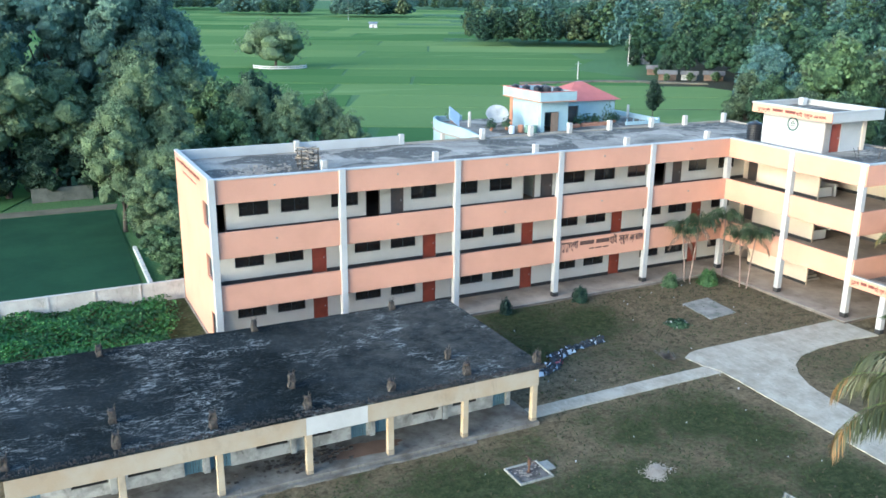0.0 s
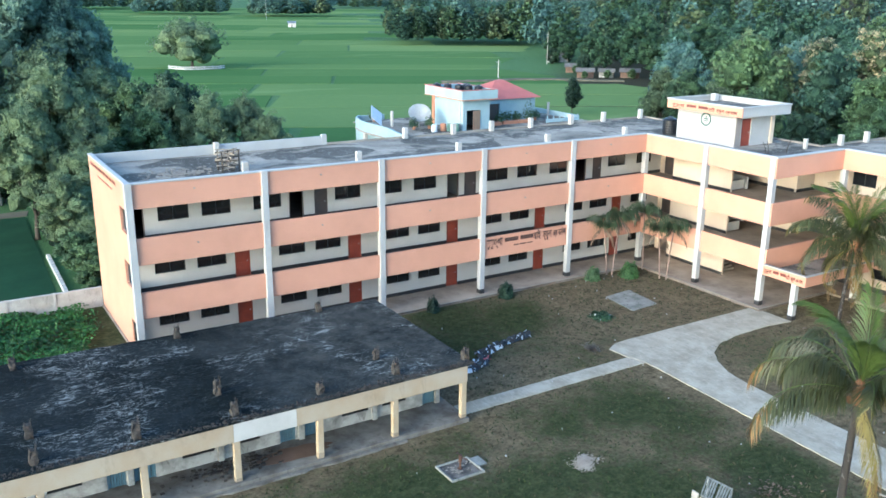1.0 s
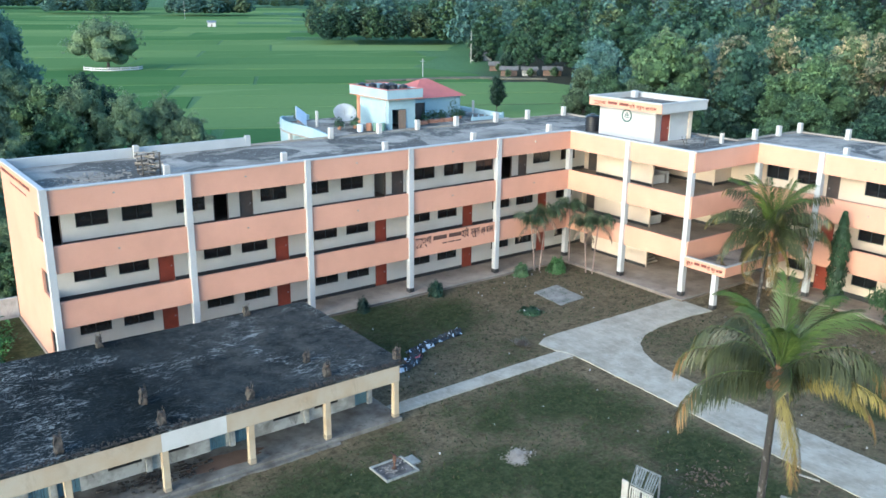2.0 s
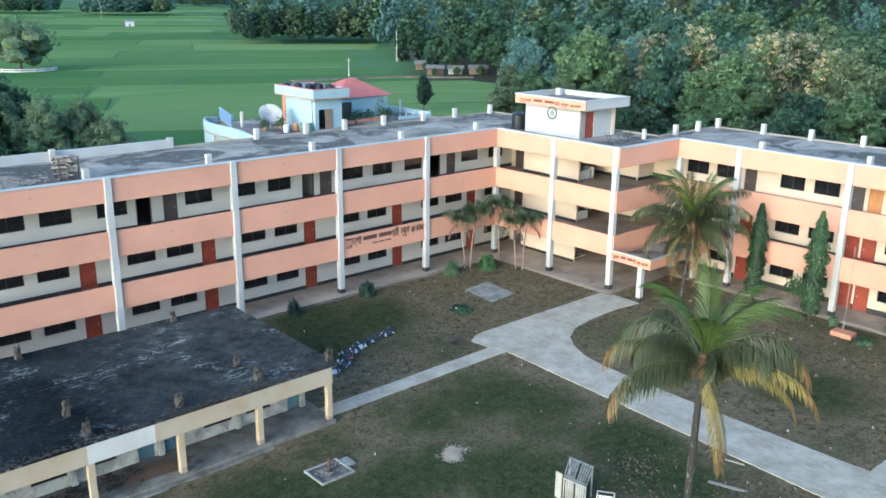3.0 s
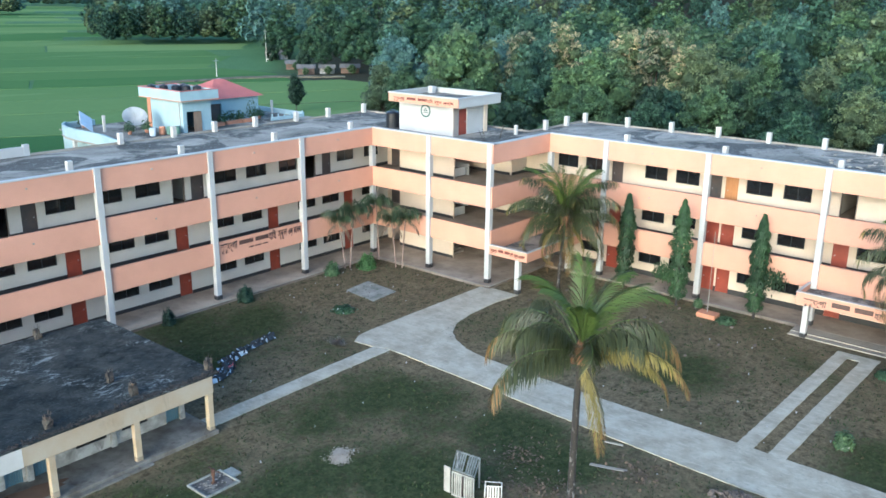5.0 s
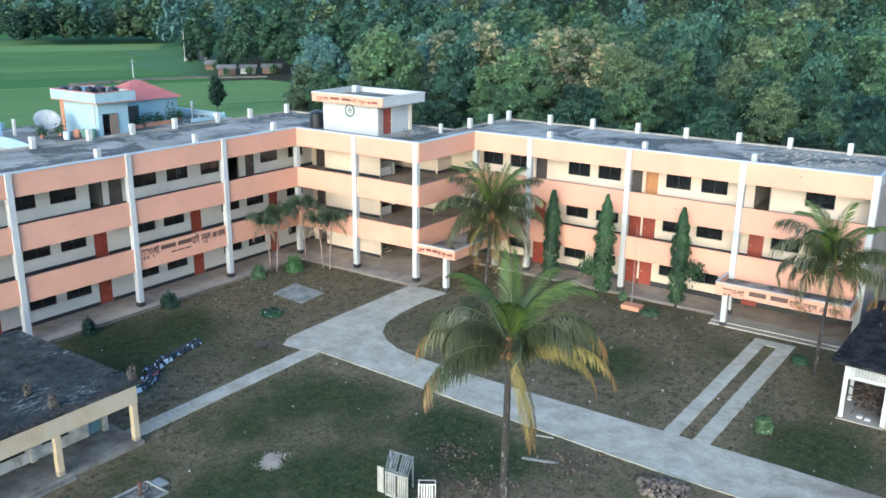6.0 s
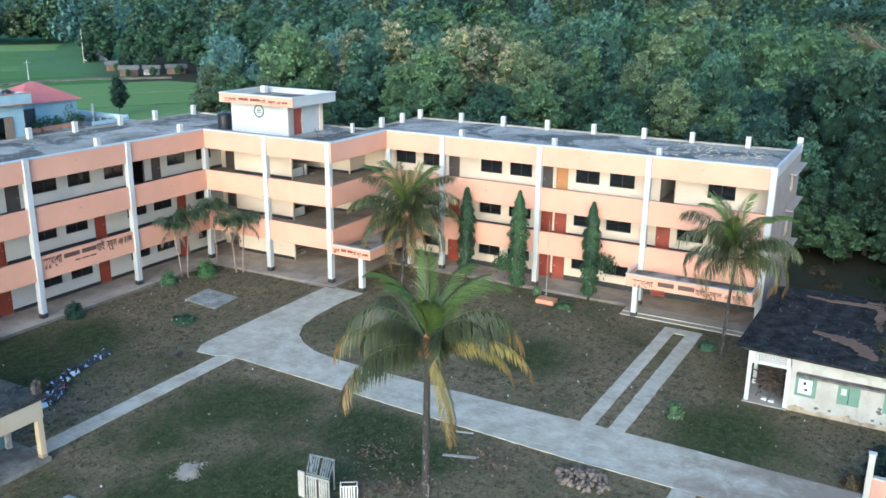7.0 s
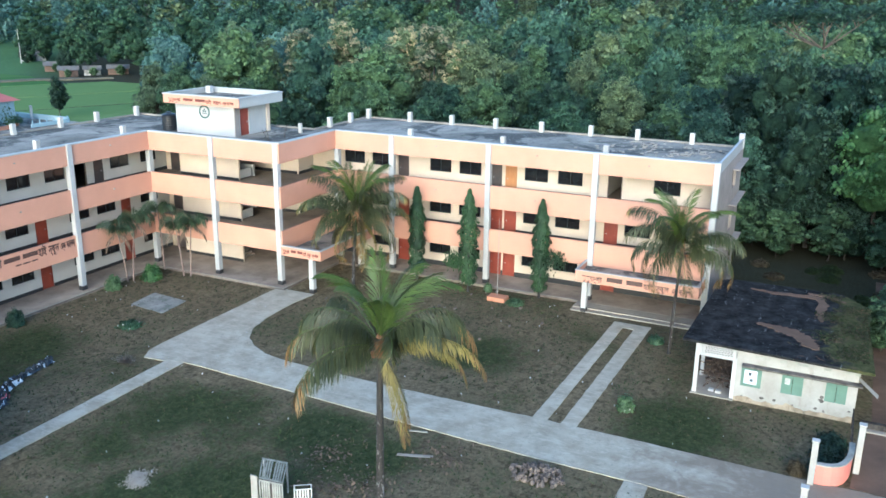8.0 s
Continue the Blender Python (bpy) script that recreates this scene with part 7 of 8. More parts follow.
# ---- palms ----
def frond_mesh(seed, length, arch, droop, leaf_mats, n=60, leaflet=0.75, hang=0.5, tips=0.0, ahead=0.5, wide=0.8, thick=0.036):
    """A palm frond along +x, rising then arching down: midrib and two rows of narrow leaflets."""
    rg = np.random.default_rng(seed)
    pts, d, p = [], arch, np.zeros(3)
    steps = 14
    for k in range(steps + 1):
        pts.append(p.copy())
        p = p + np.array([math.cos(d), 0, math.sin(d)]) * length / steps
        d -= droop / steps * (0.3 + 1.4 * k / steps)
    pts = np.array(pts)
    quads = []
    for k in range(n):
        t = 0.12 + 0.88 * k / (n - 1)
        f = t * steps
        i = min(steps - 1, int(f))
        b = pts[i] + (pts[i + 1] - pts[i]) * (f - i)
        tan = unit(pts[i + 1] - pts[i])
        ll = leaflet * (0.30 + 0.95 * math.sin(math.pi * min(1, 0.20 + 0.62 * t))) * rg.uniform(0.85, 1.15)
        for s in (-1, 1):
            w = thick * rg.uniform(0.8, 1.3)
            dirv = unit(tan * (ahead + rg.uniform(-.35, .35)) + np.array([0, s * wide * rg.uniform(0.75, 1.15), 0]) + np.array([0, 0, -hang * rg.uniform(0.35, 1.5)]))
            mid = b + dirv * ll * 0.5
            tip = mid + unit(dirv + np.array([0, 0, -0.9 * hang - 0.15])) * ll * 0.5
            quads.append([b - tan * w * 0.6, mid - tan * w, tip, mid + tan * w])
    rib = []
    r = 0.035
    for k in range(steps):
        a, b = pts[k], pts[k + 1]
        ra, rb = r * (1.15 - k / steps), r * (1.15 - (k + 1) / steps)
        for o1, o2 in (((0, 1, 0), (0, 0, 1)), ((0, 0, 1), (0, -1, 0)), ((0, -1, 0), (0, 1, 0))):
            o1, o2 = np.array(o1), np.array(o2)
            rib.append([a + o1 * ra, a + o2 * ra, b + o2 * rb, b + o1 * rb])
    idx = [2 if len(leaf_mats) > 2 and k > 2 * n * (1 - tips) and rg.uniform() < 0.15 + 0.8 * (k / (2 * n) - 1 + tips) / max(tips, 0.01) else 0 for k in range(len(quads))] + [1] * len(rib)
    return quads_mesh("frond", np.array(quads + rib), leaf_mats, idx)


def whorl(seed, n, top, low, droop, turn=0.0):
    """Fronds of a crown from the upright heart to the hanging skirt: azimuth, rise, droop, share of the length, look."""
    rg = random.Random(seed)
    rows = []
    for k in range(n):
        q = k / (n - 1)
        rise = top + (low - top) * q ** 1.6 + rg.uniform(-6, 6)
        kind = "young" if q < 0.26 else "green" if q < 0.60 else "old" if q < 0.88 else "yellow"
        rows.append((turn + k * 137.5 + rg.uniform(-14, 14), rise, droop * (0.38 + 0.72 * min(1, q * 1.7)) * rg.uniform(0.85, 1.15), (0.84 + 0.18 * math.sin(math.pi * q)) * rg.uniform(0.93, 1.05), kind))
    return rows


def palm(x, y, crown_z, size, seed, label, rows, lean=(0.3, 0.2), r0=0.17):
    rg = random.Random(seed)
    t = thing("palm_tree", label, "palm tree", "courtyard coconut palms", at=(x, y, 0))
    n = 40
    pts, rad = [], []
    for k in range(n + 1):
        q = k / n
        pts.append((lean[0] * q * q, lean[1] * q * q, -0.1 + (crown_z + 0.1) * q))
        rad.append(r0 * (1.5 if k == 0 else 1.2 if k == 1 else 1.0) * (1 - 0.3 * q) * (1.05 if k % 2 else 0.96))
    part("trunk", tube(pts, rad, 10), M_PALMTRUNK, t, smooth=True)
    top = Vector((lean[0], lean[1], crown_z))
    looks = {"young": ([L_PALMLIGHT, L_PALMLIGHT], 0.40, 0.0, 2.3, 0.85), "green": ([L_PALM, L_PALMLIGHT, L_PALMDRY], 1.0, 0.06, 0.6, 0.92), "old": ([L_PALM, L_PALMLIGHT, L_PALMBROWN], 1.5, 0.34, 0.55, 0.95), "yellow": ([L_PALMDRY, L_PALMDRY, L_PALMBROWN], 0.75, 0.35, 0.9, 0.62)}
    for k, (az, rise, droop, share, kind) in enumerate(rows):
        mats, hang, tips, ahead, leaflet = looks[kind]
        me = frond_mesh(seed + k, size * share, radians(rise), droop, mats, 98, leaflet, hang=hang, tips=tips, ahead=ahead, thick=0.025)
        f = part("dry_frond" if kind == "yellow" else "frond", me, None, t, "yellowed hanging frond" if kind == "yellow" else "")
        f.matrix_basis = Matrix.Translation(top + Vector((0, 0, 0.12 * math.sin(radians(rise))))) @ Matrix.Rotation(radians(az), 4, "Z") @ Matrix.Rotation(rg.uniform(-.25, .25), 4, "X")
    # fibrous heart and the nuts under it
    part("heart", lathe([(r0 * 0.72, -0.5), (r0 * 1.15, -0.2), (r0 * 1.5, 0.05), (r0 * 1.1, 0.3), (0.05, 0.62)], 12), M_HUSK, t, "brown fibrous frond bases", smooth=True).location = top
    for k in range(7):
        a = rg.uniform(0, 6.283)
        bm = bmesh.new()
        bmesh.ops.create_icosphere(bm, subdivisions=2, radius=0.11)
        c = part("coconut", bm, M_HUSK, t, smooth=True)
        c.location = top + Vector((0.26 * math.cos(a), 0.26 * math.sin(a), -0.12 - 0.22 * rg.random()))
    return t


# crown of the tall palm: the heart, arching fronds, then the drooping yellowed skirt
TALL = [(40, 84, 0.7, 0.74, "young"), (150, 80, 1.1, 0.74, "young"), (-60, 78, 1.1, 0.80, "young"), (100, 74, 1.5, 0.80, "young"), (-10, 72, 1.4, 0.84, "young"), (-40, 68, 1.7, 0.86, "young"), (200, 80, 1.2, 0.62, "young"),
        (112, 62, 2.5, 0.84, "green"), (70, 58, 2.4, 0.86, "green"), (-55, 56, 2.6, 0.92, "green"), (20, 54, 2.4, 0.86, "green"), (148, 60, 2.9, 0.78, "green"), (222, 58, 2.9, 0.50, "green"), (-85, 60, 2.8, 0.74, "green"),
        (124, 40, 2.3, 0.92, "old"), (156, 20, 1.9, 0.98, "old"), (136, 4, 1.6, 0.86, "old"), (-52, 38, 2.2, 0.96, "old"), (-76, 24, 1.8, 1.0, "yellow"), (-112, -62, 0.4, 0.80, "yellow"), (-96, -50, 0.7, 0.66, "yellow"), (-58, 10, 1.9, 0.90, "yellow")]
palm(25.6, 14.85, 8.4, 4.6, 101, "tall coconut palm with yellowing fronds in the courtyard", TALL, lean=(0.35, 0.15))
palm(51.7, 32.1, 5.7, 4.9, 202, "coconut palm growing before the entrance portico", whorl(7, 38, 86, -40, 2.2, 20), lean=(0.2, -0.3), r0=0.14)
palm(50.4, 8.46, 6.6, 4.4, 303, "coconut palm beside the steps and store", [r for r in whorl(9, 28, 86, -26, 2.7, 60) if r[4] != "yellow"], lean=(0.25, -0.2), r0=0.11)


def areca(label, stems, seed):
    """Slim ornamental palms; stems: foot x, y, crown x, y, height."""
    rg = random.Random(seed)
    x0, y0 = stems[0][:2]
    t = thing("areca_palm", label, "palm tree", "ornamental palms", at=(x0, y0, 0))
    mes = [frond_mesh(seed + k, 2.1, radians(78 - 12 * k), 3.3, [L_ARECA, L_ARECA], 40, 0.60, hang=1.5, thick=0.022) for k in range(3)]
    old_f = frond_mesh(seed + 9, 1.8, radians(-30), 1.2, [M_DRYLEAF, M_DRYLEAF], 30, 0.4, hang=1.0)
    for bx, by, tx, ty, tz in stems:
        bx, by, tx, ty = bx - x0, by - y0, tx - x0, ty - y0
        part("stem", tube([(bx, by, -0.05), (bx * 0.6 + tx * 0.4, by * 0.6 + ty * 0.4, tz * 0.5), (tx, ty, tz)], [0.065, 0.05, 0.045], 7), M_ARECASTEM, t)
        for k in range(11):
            f = part("frond", mes[k % 3] if k < 9 else old_f, None, t)
            f.matrix_basis = Matrix.Translation((tx, ty, tz)) @ Matrix.Rotation(k * 2.4 + rg.uniform(-.3, .3), 4, "Z") @ Matrix.Scale(rg.uniform(0.8, 1.1), 4)


areca("slender pink-stemmed ornamental palms before the corridor", [(45.4, 48.3, 45.0, 48.5, 4.0), (45.7, 48.05, 46.4, 48.2, 4.5)], 41)
areca("slender ornamental palms with dry fronds by the corner", [(48.9, 47.9, 48.85, 48.1, 4.8), (48.4, 45.5, 48.1, 45.7, 3.9), (48.6, 45.0, 48.7, 44.7, 4.2)], 42)


def column_tree(x, y, h, r, seed, side=None):
    """Weeping mast tree: a narrow column of long drooping leaves."""
    rg = np.random.default_rng(seed)
    t = thing("mast_tree", "slim columnar weeping mast tree before the corridor", "tree", "mast trees", at=(x, y, 0))
    part("trunk", tube([(0, 0, -0.1), (0.03, 0, h * 0.5), (0, 0.03, h * 0.93)], [0.10, 0.07, 0.02], 8), M_PALMTRUNK, t)
    n = 4600
    z = h * (0.10 + 0.90 * rg.uniform(0, 1, n) ** 0.9)
    q = z / h
    rad = r * np.minimum(1, (1 - q) * 3.2 + 0.10) * (0.86 + 0.10 * np.sin(z * 3.1 + seed) + 0.16 * np.sin(z * 7.3 + seed * 2)) * np.where(q < 0.2, 0.55 + q * 2.2, 1)
    a = rg.uniform(0, 6.283, n)
    rr2 = rad * np.sqrt(rg.uniform(0.35, 1.0, n))
    pos = np.stack([rr2 * np.cos(a), rr2 * np.sin(a), z], 1)
    out = np.stack([np.cos(a), np.sin(a), 0 * a + 0.1], 1)
    down = unit(out * 0.35 + np.array([0, 0, -1.0]) + rg.normal(0, 0.22, (n, 3)))
    s = unit(np.cross(down, out + rg.normal(0, 0.3, (n, 3))))
    ln, wd = 0.24 * rg.uniform(0.7, 1.3, (n, 1)), 0.048
    quads = np.stack([pos, pos + down * ln * 0.45 + s * wd, pos + down * ln, pos + down * ln * 0.45 - s * wd], 1)
    if side:
        m = 420
        sx, sy, sz = side
        p2 = np.array([sx, sy, sz]) * rg.uniform(0.35, 1, (m, 1)) * [1, 1, 0] + rg.normal(0, 1, (m, 3)) * [0.22, 0.22, 0.3] + [0, 0, sz]
        d2 = unit(rg.normal(0, 0.4, (m, 3)) + [0, 0, -1])
        s2 = unit(np.cross(d2, rg.normal(0, 1, (m, 3))))
        quads = np.concatenate([quads, np.stack([p2, p2 + d2 * 0.14 + s2 * wd, p2 + d2 * 0.3, p2 + d2 * 0.14 - s2 * wd], 1)])
    part("crown", quads_mesh("crown", quads, [L_MAST]), None, t)


column_tree(56.2, 29.1, 7.4, 0.68, 11)
column_tree(55.2, 24.3, 7.9, 0.76, 12, (-0.6, 1.4, 2.5))
column_tree(56.3, 19.1, 7.5, 0.68, 13, (0.2, -1.4, 3.2))


def shrub(x, y, r, h, leaf, seed, label, n=500, ll=0.16, flowers=0):
    rg = np.random.default_rng(seed)
    t = thing("shrub", label, "shrub", at=(x, y, 0))
    n = int(n * 1.8)
    d = unit(rg.normal(0, 1, (n, 3)))
    d[:, 2] = np.abs(d[:, 2])
    lump = 1 + 0.2 * np.sin(d[:, :1] * 7 + seed) * np.cos(d[:, 1:2] * 5)
    pos = d * lump * rg.uniform(0.6, 1.0, (n, 1)) * [r, r, h]
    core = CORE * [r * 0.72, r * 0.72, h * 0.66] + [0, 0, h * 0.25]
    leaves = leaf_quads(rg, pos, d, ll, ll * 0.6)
    part("foliage", quads_mesh("foliage", np.concatenate([leaves, core]), [leaf, SHADED_LEAF_MASS[leaf]], [0] * len(leaves) + [1] * len(core)), None, t)
    part("stem", tube([(0, 0, -0.05), (0.02, 0, h * 0.6)], [0.04, 0.02], 6), M_TRUNK, t)
    if flowers:
        k = rg.choice(n, flowers)
        for q in leaf_quads(rg, pos[k] * 1.05, d[k], 0.14, 0.14):
            part("blossom", quads_mesh("blossom", q[None], [M_LITTER]), None, t)


shrub(29.1, 48.1, 0.45, 1.15, L_DEEP, 1, "clipped dark green shrub on the lawn")
shrub(35.3, 48.0, 0.58, 1.15, L_DARK, 2, "rounded green shrub on the lawn", 800)
shrub(43.6, 47.9, 0.62, 1.05, L_GREEN, 3, "rounded green shrub by the corridor", 800)
shrub(46.6, 47.0, 0.8, 1.25, L_FRESH, 4, "leafy green shrub under the ornamental palm", 900)
shrub(38.6, 41.3, 0.9, 0.35, L_DARK, 5, "low dark weeds with white bits", 500, 0.15, 12)
shrub(41.7, 9.0, 0.5, 0.9, L_GREEN, 6, "leafy green shrub with white blossoms on the lawn", 450, 0.18, 12)
shrub(51.8, 9.6, 0.55, 0.5, L_DARK, 7, "low green shrub beside the steps", 500)
shrub(54.3, 20.2, 0.7, 0.4, L_GREEN, 8, "low weeds by the flag plinth", 400)
shrub(39.7, -0.9, 0.85, 0.7, L_DEEP, 9, "dark bushy plants inside the curved wall", 900, 0.14)
shrub(41.1, -1.0, 0.95, 0.8, L_DEEP, 10, "dark bushy plants inside the curved wall", 900, 0.14)
shrub(42.6, -1.1, 0.8, 0.6, L_DEEP, 15, "dark bushy plants inside the curved wall", 800, 0.14)
shrub(38.95, 0.3, 0.5, 0.8, L_DRY, 13, "dry twiggy scrub by the gate", 300, 0.12)
shrub(56.0, 23.0, 0.35, 0.7, L_GREEN, 14, "small green weed by the column", 250)

rough = random.Random(52)
for k in range(16):
    x, y = rough.uniform(59.0, 74.0), rough.uniform(-4.0, 6.0)
    shrub(x, y, rough.uniform(0.5, 1.1), rough.uniform(0.25, 0.7), L_GRASS if k % 3 else L_DRY, 200 + k, "rough low weeds behind the store", 260, 0.16)

# creeper plot beside the west wing
rg = np.random.default_rng(31)
n = 30000
pos = np.stack([rg.uniform(-16, 8.9, n), rg.uniform(50.0, 60.7, n), np.zeros(n)], 1)
hh = 0.35 + 0.25 * np.sin(pos[:, 0] * 1.3) * np.cos(pos[:, 1] * 1.1) + rg.uniform(-0.1, 0.15, n)
keep = (pos[:, 0] < 8.2 - 0.25 * np.abs(pos[:, 1] - 58) + rg.normal(0, 0.4, n)) & (pos[:, 1] > 50.5)
pos[:, 2] = np.maximum(0.05, hh)
tagged(new("creeper_plot", quads_mesh("creeper_plot", leaf_quads(rg, pos[keep], np.tile([[0, 0, 1.0]], (keep.sum(), 1)), 0.24, 0.2), [L_VEG])), "dense bright green creeping plants", "plants", kind="stuff")

# fallen leaves under the tall palm
n = 550
cx, cy = np.array([29.0, 30.6, 27.8, 33.0])[rg.integers(0, 4, n)], np.zeros(n)
cy = np.select([cx == 29.0, cx == 30.6, cx == 27.8], [17.2, 20.6, 18.9], 15.5)
pos = np.stack([cx + rg.normal(0, 0.8, n), cy + rg.normal(0, 0.7, n), rg.uniform(0.02, 0.09, n)], 1)
tagged(new("fallen_leaves", quads_mesh("fallen_leaves", leaf_quads(rg, pos, np.tile([[0, 0, 1.0]], (n, 1)), 0.2, 0.11), [M_DRYLEAF])), "dark fallen leaves swept into loose patches", "leaves", kind="stuff")

# lawn: tufts, thicker where the ground is green
n = 45000
gx, gy = rg.uniform(2, 57, n), rg.uniform(-2, 48.6, n)
ok = ~((gx > 34.2) & (gx < 39.8) & (gy < 38)) & ~((gx > 35) & (gx < 50) & (gy > 33.8) & (gy < 37.6)) & ~((gx < 23.6) & (gy > 32.7)) & ~((gx > 38) & (gx < 54.5) & (gy > 10.3) & (gy < 13.2)) & ~((gx > 45) & (gy < 7)) & ~((gx > 49) & (gy > 33)) & ~((gy > 34) & (gy < 35.3) & (gx < 36)) & ~((gx > 54) & (gy < 17)) & ~((gy > 48.4))
gx, gy = gx[ok], gy[ok]
n = len(gx)
ht = rg.uniform(0.04, 0.11, n)
a = rg.uniform(0, 6.283, n)
w = 0.03 * rg.uniform(0.5, 1.6, n)
base = np.stack([gx, gy, np.zeros(n)], 1)
side = np.stack([np.cos(a), np.sin(a), 0 * a], 1) * w[:, None]
lean_ = np.stack([rg.normal(0, 0.06, n), rg.normal(0, 0.06, n), ht], 1)
blades = np.stack([base - side, base + side, base + lean_ + side * 0.4, base + lean_ - side * 0.4], 1)
pick = rg.uniform(0, 1, n) < 0.16
tagged(new("lawn_grass", quads_mesh("lawn_grass", blades, [L_GRASS, L_DRY], pick.astype(int))), "short patchy grass, half green and half dry", "grass", kind="stuff")

# flat-topped tree whose pale limbs show under its canopy
def umbrella_tree(x, y, h, spread, seed):
    rg = random.Random(seed)
    t = thing("umbrella_tree", "flat-topped tree with bare pale brown spreading limbs", "tree", at=(x, y, 0))
    fork = Vector((0.2, 0.1, h * 0.80))
    part("trunk", tube([(0, 0, -0.2), (0.15, 0.1, h * 0.35), fork], [0.42, 0.34, 0.26], 9), M_BARE, t)
    clumps = []
    for k in range(7):
        a = k * 2.4 + rg.uniform(-.3, .3)
        r = spread * (0.35 + 0.6 * ((k * 0.618) % 1))
        e = Vector((math.cos(a) * r, math.sin(a) * r, h * rg.uniform(0.95, 0.99)))
        m = fork.lerp(e, 0.5) + Vector((rg.uniform(-.4, .4), rg.uniform(-.4, .4), -h * 0.012))
        bm = tube([fork, m, e], [0.12, 0.08, 0.035], 6)
        for j in range(4):
            s = m.lerp(e, rg.uniform(0.0, 0.8))
            q = s + Vector((rg.uniform(-1.4, 1.4), rg.uniform(-1.4, 1.4), h * 0.06))
            tube([s, q], [0.06, 0.025], 5, bm)
        part("limb", bm, M_BARE, t)
        for j in range(14):
            clumps.append((e.x + rg.uniform(-2.6, 2.6), e.y + rg.uniform(-2.6, 2.6), h * rg.uniform(0.95, 1.04), rg.uniform(0.7, 1.25), False))
    pts, idx, _ = crown_points(np.random.default_rng(seed), clumps, 70, 0.42, 0.28)
    pts[..., 2] = h + (pts[..., 2] - h) * 0.7
    part("crown", quads_mesh("crown", pts, [L_DARK], idx), None, t)


M_BARE = surf("pale_bare_bark", (0.165, 0.135, 0.105), (0.10, 0.08, 0.065), 1.5, 0.9)
umbrella_tree(112.0, 4.3, 19.5, 8.5, 51)

# dry straw tuft beside the path
rg = np.random.default_rng(88)
n = 260
foot = np.stack([34.2 + rg.normal(0, 0.16, n), 37.2 + rg.normal(0, 0.2, n), np.zeros(n)], 1)
tip = foot + np.stack([rg.normal(0, 0.22, n), rg.normal(0, 0.22, n), rg.uniform(0.2, 0.5, n)], 1)
off = np.array([0.014, 0.010, 0.0])
tagged(new("straw_tuft", quads_mesh("straw_tuft", np.stack([foot - off, foot + off, tip + off * 0.4, tip - off * 0.4], 1), [M_SAND])), "pale dry grass tuft beside the cement path", "grass", kind="stuff")

# litter and fallen leaves on the lawn
lr = random.Random(8)
spec = []
for k in range(150):
    x, y = lr.uniform(8, 56), lr.uniform(0, 48)
    if y > 32.5 and x < 24:
        continue
    s = lr.uniform(0.025, 0.06)
    spec.append((x, x + s, y, y + s * lr.uniform(.5, 1.4), 0.0, lr.uniform(0.03, 0.10)))
tagged(part("litter", boxes(*spec), M_LITTER), "scattered white scraps of litter on the lawn", "litter", kind="stuff")
spec = []
for k in range(40):
    x, y = 50.2 + lr.gauss(0, 3.2), 26 + lr.gauss(0, 7)
    if 41 < x < 56 and 14 < y < 33:
        spec.append((x, x + lr.uniform(.08, .35), y, y + lr.uniform(.08, .2), 0.0, lr.uniform(0.04, 0.12)))
tagged(part("brick_bits", boxes(*spec), M_STONE), "scattered broken brick bits on the lawn", "debris", kind="stuff")

for x, y, h in ((157.5, 181.5, 2.2), (164, 179.5, 2.4), (167, 196.5, 2.4), (169.5, 175.5, 2.8), (186.5, 229.5, 2.6), (174, 200, 3.0)):
    tree("bush", x, y, h, 1.1, "before the village houses")


# ---- distance: sheds, poles and the far village ----
def pole(x, y, h, label):
    p = thing("utility_pole", label, "pole", "utility poles", at=(x, y, 0))
    part("mast", tube([(0, 0, -0.1), (0, 0, h)], [0.14, 0.09], 8), M_POST, p)
    part("crossarm", boxes((-0.9, 0.9, -0.06, 0.06, h - 0.7, h - 0.58)), M_IRON, p)


pole(138.5, 195.2, 4.9, "concrete utility pole at the field edge")
pole(179.8, 226, 10.5, "concrete utility pole by the village")
pole(285, 766, 22.0, "tall pale pole in the rice fields")


def shed(name, x, y, w, d, h, rot, wall, roofm, label):
    s = thing(name, label, "shed", at=(x, y, 0))
    s.rotation_euler = (0, 0, rot)
    part("wall", boxes((-w / 2, w / 2, -d / 2, d / 2, 0, h)), wall, s)
    bm = bmesh.new()
    a = [bm.verts.new(p) for p in ((-w / 2 - .4, -d / 2 - .4, h), (w / 2 + .4, -d / 2 - .4, h), (w / 2 + .4, d / 2 + .4, h), (-w / 2 - .4, d / 2 + .4, h), (-w / 2 - .4, 0, h + d * .3), (w / 2 + .4, 0, h + d * .3))]
    for f in ((0, 1, 5, 4), (3, 4, 5, 2), (0, 4, 3), (1, 2, 5), (0, 3, 2, 1)):
        bm.faces.new([a[i] for i in f])
    part("roof", bm, roofm, s)
    part("door", boxes((-0.45, 0.45, -d / 2 - 0.04, -d / 2, 0, 2.0)), M_DARKDOOR, s)


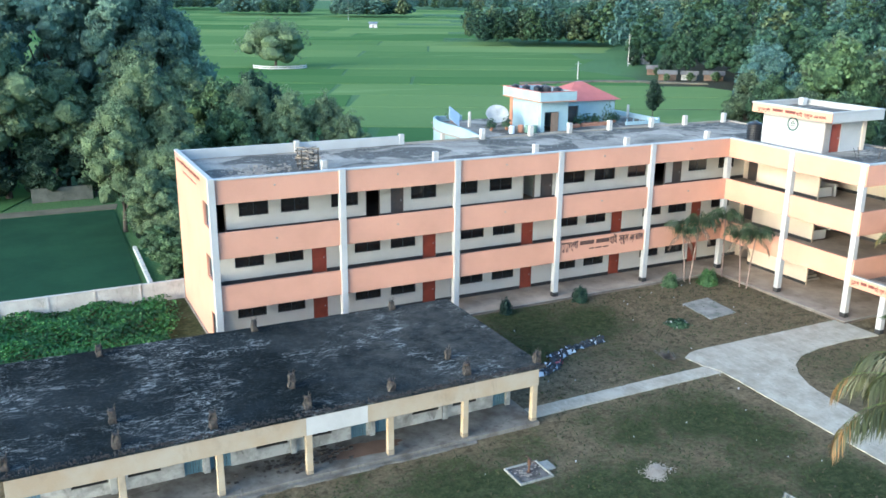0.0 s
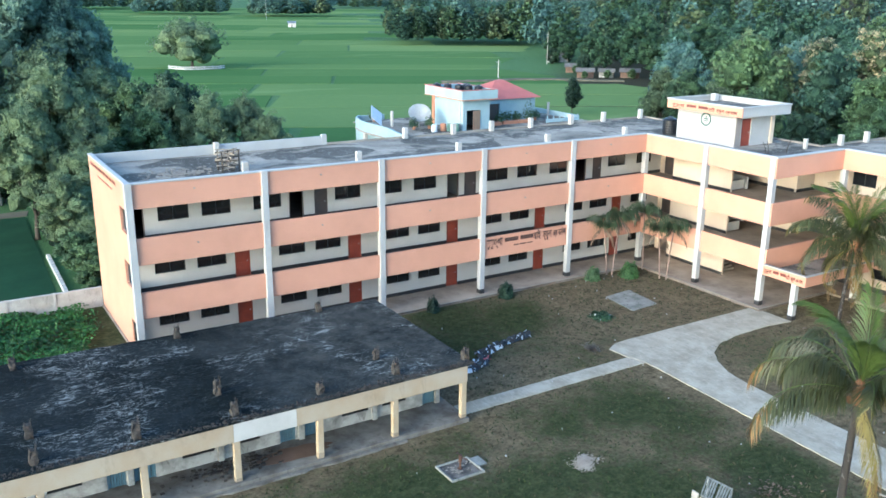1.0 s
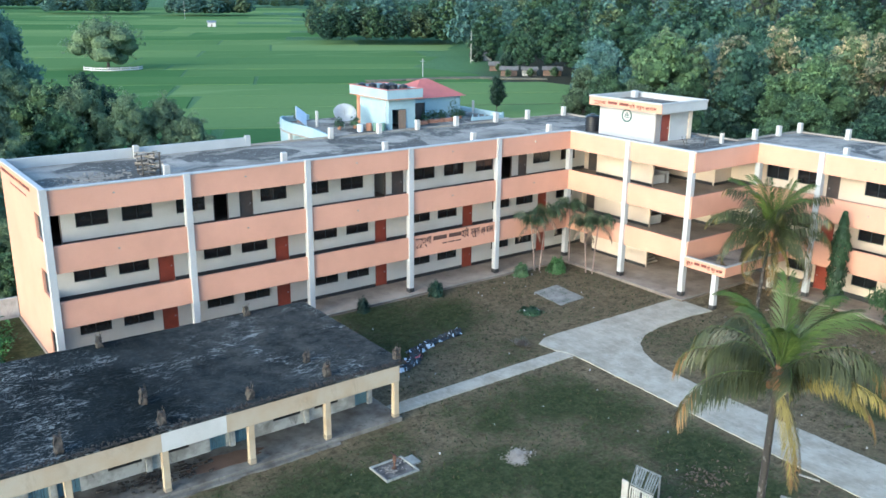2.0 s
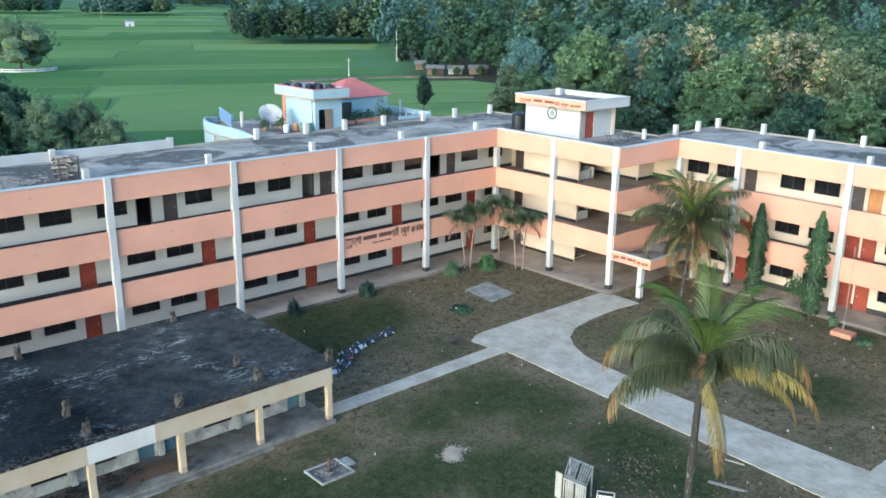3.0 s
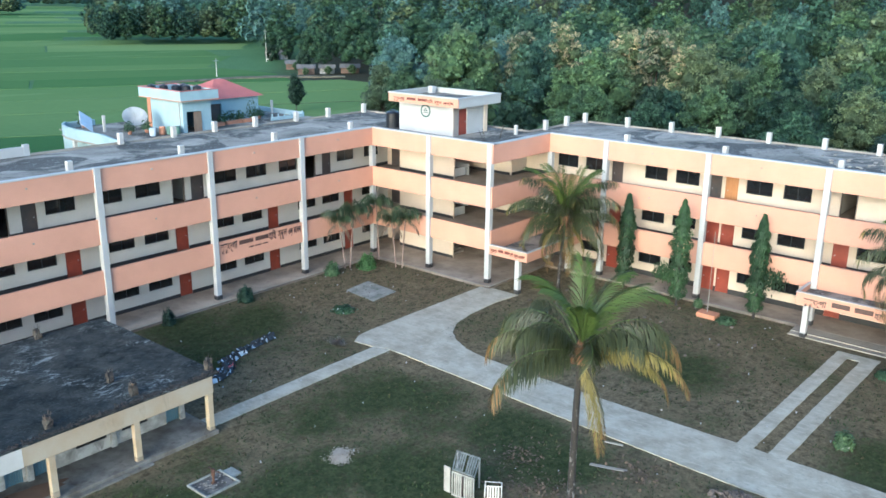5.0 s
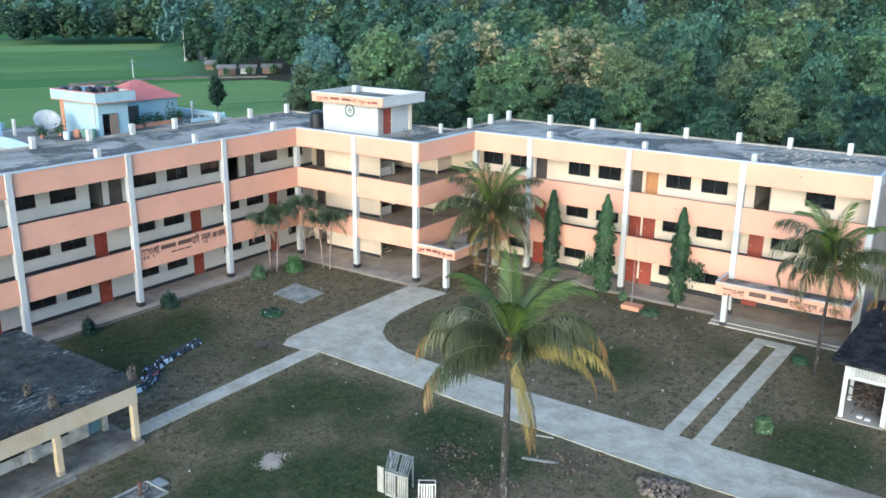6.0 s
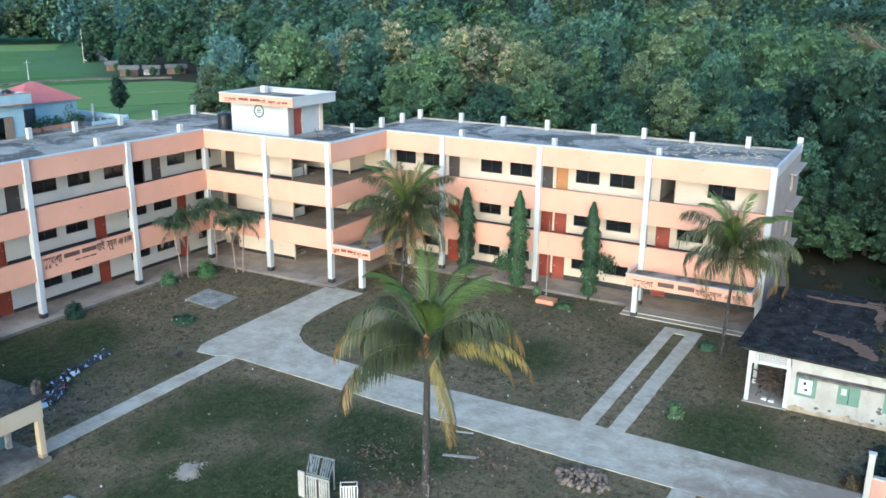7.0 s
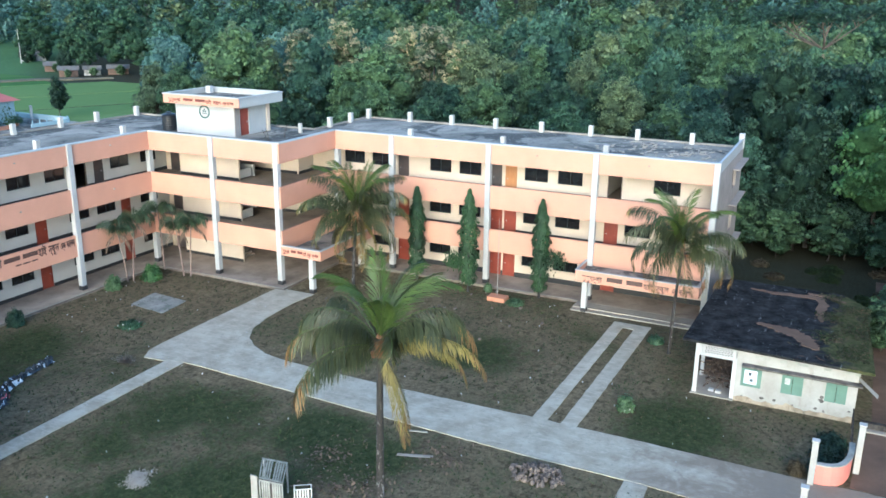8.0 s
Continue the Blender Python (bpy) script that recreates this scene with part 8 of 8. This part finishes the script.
shed("pump_house", 235, 582, 5.5, 4, 3, -0.4, M_WHITE, M_IRON, "small white pump house in the fields")
M_MUD = surf("weathered_mud_wall", (0.17, 0.115, 0.088), (0.11, 0.08, 0.062), 0.8, 0.95, bump=0.2, grime=(0.12, 0.10, 0.08), grime_amount=0.5)
M_TIN = surf("dull_tin_roof", (0.15, 0.145, 0.14), (0.10, 0.09, 0.08), 0.7, 0.8, bump=0.1, grime=(0.12, 0.07, 0.05), grime_amount=0.6)
for x, y, w, d, h, turn, wall in ((189, 232, 6.5, 4.5, 2.4, -0.5, M_OLDWALL), (169, 199, 5.5, 3.6, 1.8, -0.7, M_MUD), (160.5, 184.5, 4.5, 3.4, 1.8, -0.75, M_MUD), (166, 182, 4.0, 3.2, 1.7, -0.8, M_OLDWALL), (171, 178, 5.0, 3.4, 1.8, -0.8, M_MUD)):
    shed("village_house", x, y, w, d, h, turn, wall, M_TIN, "low mud-walled village house under a dull tin roof" if wall is M_MUD else "low grey village house under a dull tin roof")
shrine = thing("walled_platform", "low white railing wall round the lone field tree", "wall")
rail_run = [(66.6, 262.0), (67.6, 258.5), (69.6, 255.6), (72.2, 254.6), (74.8, 254.4), (77.4, 254.7), (80.0, 255.4), (82.0, 257.6)]
for k, ((x0, y0), (x1, y1)) in enumerate(zip(rail_run, rail_run[1:])):
    d = math.hypot(x1 - x0, y1 - y0)
    p = part("rail_panel", boxes((0.1, d - 0.1, -0.12, 0.12, 0.12, 0.5), (0.1, d - 0.1, -0.12, 0.12, 0.7, 1.0), (0, 0.2, -0.15, 0.15, 0, 1.15)), M_WHITE, shrine)
    p.matrix_basis = Matrix.Translation((x0, y0, 0)) @ Matrix.Rotation(math.atan2(y1 - y0, x1 - x0), 4, "Z")
bank = [(118, 192), (128, 189.5), (140, 189), (150, 185), (163, 172), (161, 169.5), (148, 182), (138, 186), (126, 187), (117, 190)]
structure("earth_bank", slab(worn(bank, 1.2, 0.7), -0.1, 0.45), M_TRACK)

# plants on the store's roof and on the house terrace
dr = random.Random(29)
for spine, w in (([(56.0, 4.6), (55.7, 3.2), (55.9, 1.6), (55.9, 0.5), (54.6, 0.2), (53.0, 0.35), (51.2, 0.1)], 0.30), ([(49.7, 3.5), (49.4, 2.6), (49.0, 1.6), (48.2, 0.9), (47.4, 0.5), (46.8, 0.1)], 0.50), ([(56.6, 1.2), (56.4, -0.2), (55.6, -1.2)], 0.22)):
    fine_, sides_ = [], ([], [])
    for (x0, y0), (x1, y1) in zip(spine, spine[1:]):
        fine_ += [(x0 + (x1 - x0) * k / 6, y0 + (y1 - y0) * k / 6) for k in range(6)]
    for k, (x, y) in enumerate(fine_):
        x1, y1 = fine_[min(k + 1, len(fine_) - 1)]
        x0, y0 = fine_[max(k - 1, 0)]
        d = Vector((y0 - y1, x1 - x0)).normalized()
        taper = math.sin(math.pi * (k + 0.7) / (len(fine_) + 0.4)) ** 0.5
        for s_, row in zip((-1, 1), sides_):
            q = w * taper * dr.uniform(0.6, 1.35)
            row.append((x + s_ * d.x * q, y + s_ * d.y * q))
    tagged(part("earth_drift", slab(sides_[0] + sides_[1][::-1], HZ + 0.12, HZ + 0.165), M_REDEARTH), "brown earth washed into a drift on the store roof", "earth", kind="stuff")
rg = np.random.default_rng(61)
n = 16000
pos = np.stack([rg.uniform(46.0, 57.0, n), rg.uniform(-2.4, 2.6, n), np.full(n, 3.22)], 1)
keep = rg.uniform(0, 1, n) < np.clip(-0.12 + 0.75 * (0.6 - pos[:, 1]) / 3.0 + 0.45 * np.sin(pos[:, 0] * 1.7) * np.cos(pos[:, 1] * 1.9), 0, 0.85)
keep &= ~((pos[:, 0] > 55.2) & (pos[:, 1] < -0.8))
tagged(new("roof_weeds", quads_mesh("roof_weeds", leaf_quads(rg, pos[keep], np.tile([[0, 0, 1.0]], (keep.sum(), 1)), 0.15, 0.08), [L_DRY, L_GRASS], rg.integers(0, 2, keep.sum()))), "green and brown weeds growing on the store roof", "weeds", kind="stuff")
for k, (x, y, r, h) in enumerate(((57.6, 79.2, 0.9, 1.1), (60.8, 79.4, 0.8, 2.2), (56.2, 78.8, 0.8, 1.2), (45.6, 79.6, 0.6, 1.1), (47.4, 79.4, 0.6, 1.2), (44.6, 87.0, 0.8, 1.5), (61.9, 79.6, 0.7, 1.0), (59.0, 79.3, 0.7, 0.9), (54.6, 79.0, 0.6, 0.9))):
    rg = np.random.default_rng(70 + k)
    t = thing("potted_plant", "leafy green plant in a pot on the house terrace", "plant", "terrace plants", at=(x, y, TZ))
    part("pot", lathe([(0.16, 0), (0.22, 0.3), (0.24, 0.32)], 12), M_TERRA, t)
    d = unit(rg.normal(0, 1, (160, 3)))
    d[:, 2] = np.abs(d[:, 2])
    part("foliage", quads_mesh("foliage", leaf_quads(rg, d * rg.uniform(0.4, 1, (160, 1)) * [r, r, h] + [0, 0, 0.3], d, 0.3, 0.14), [L_GREEN]), None, t)
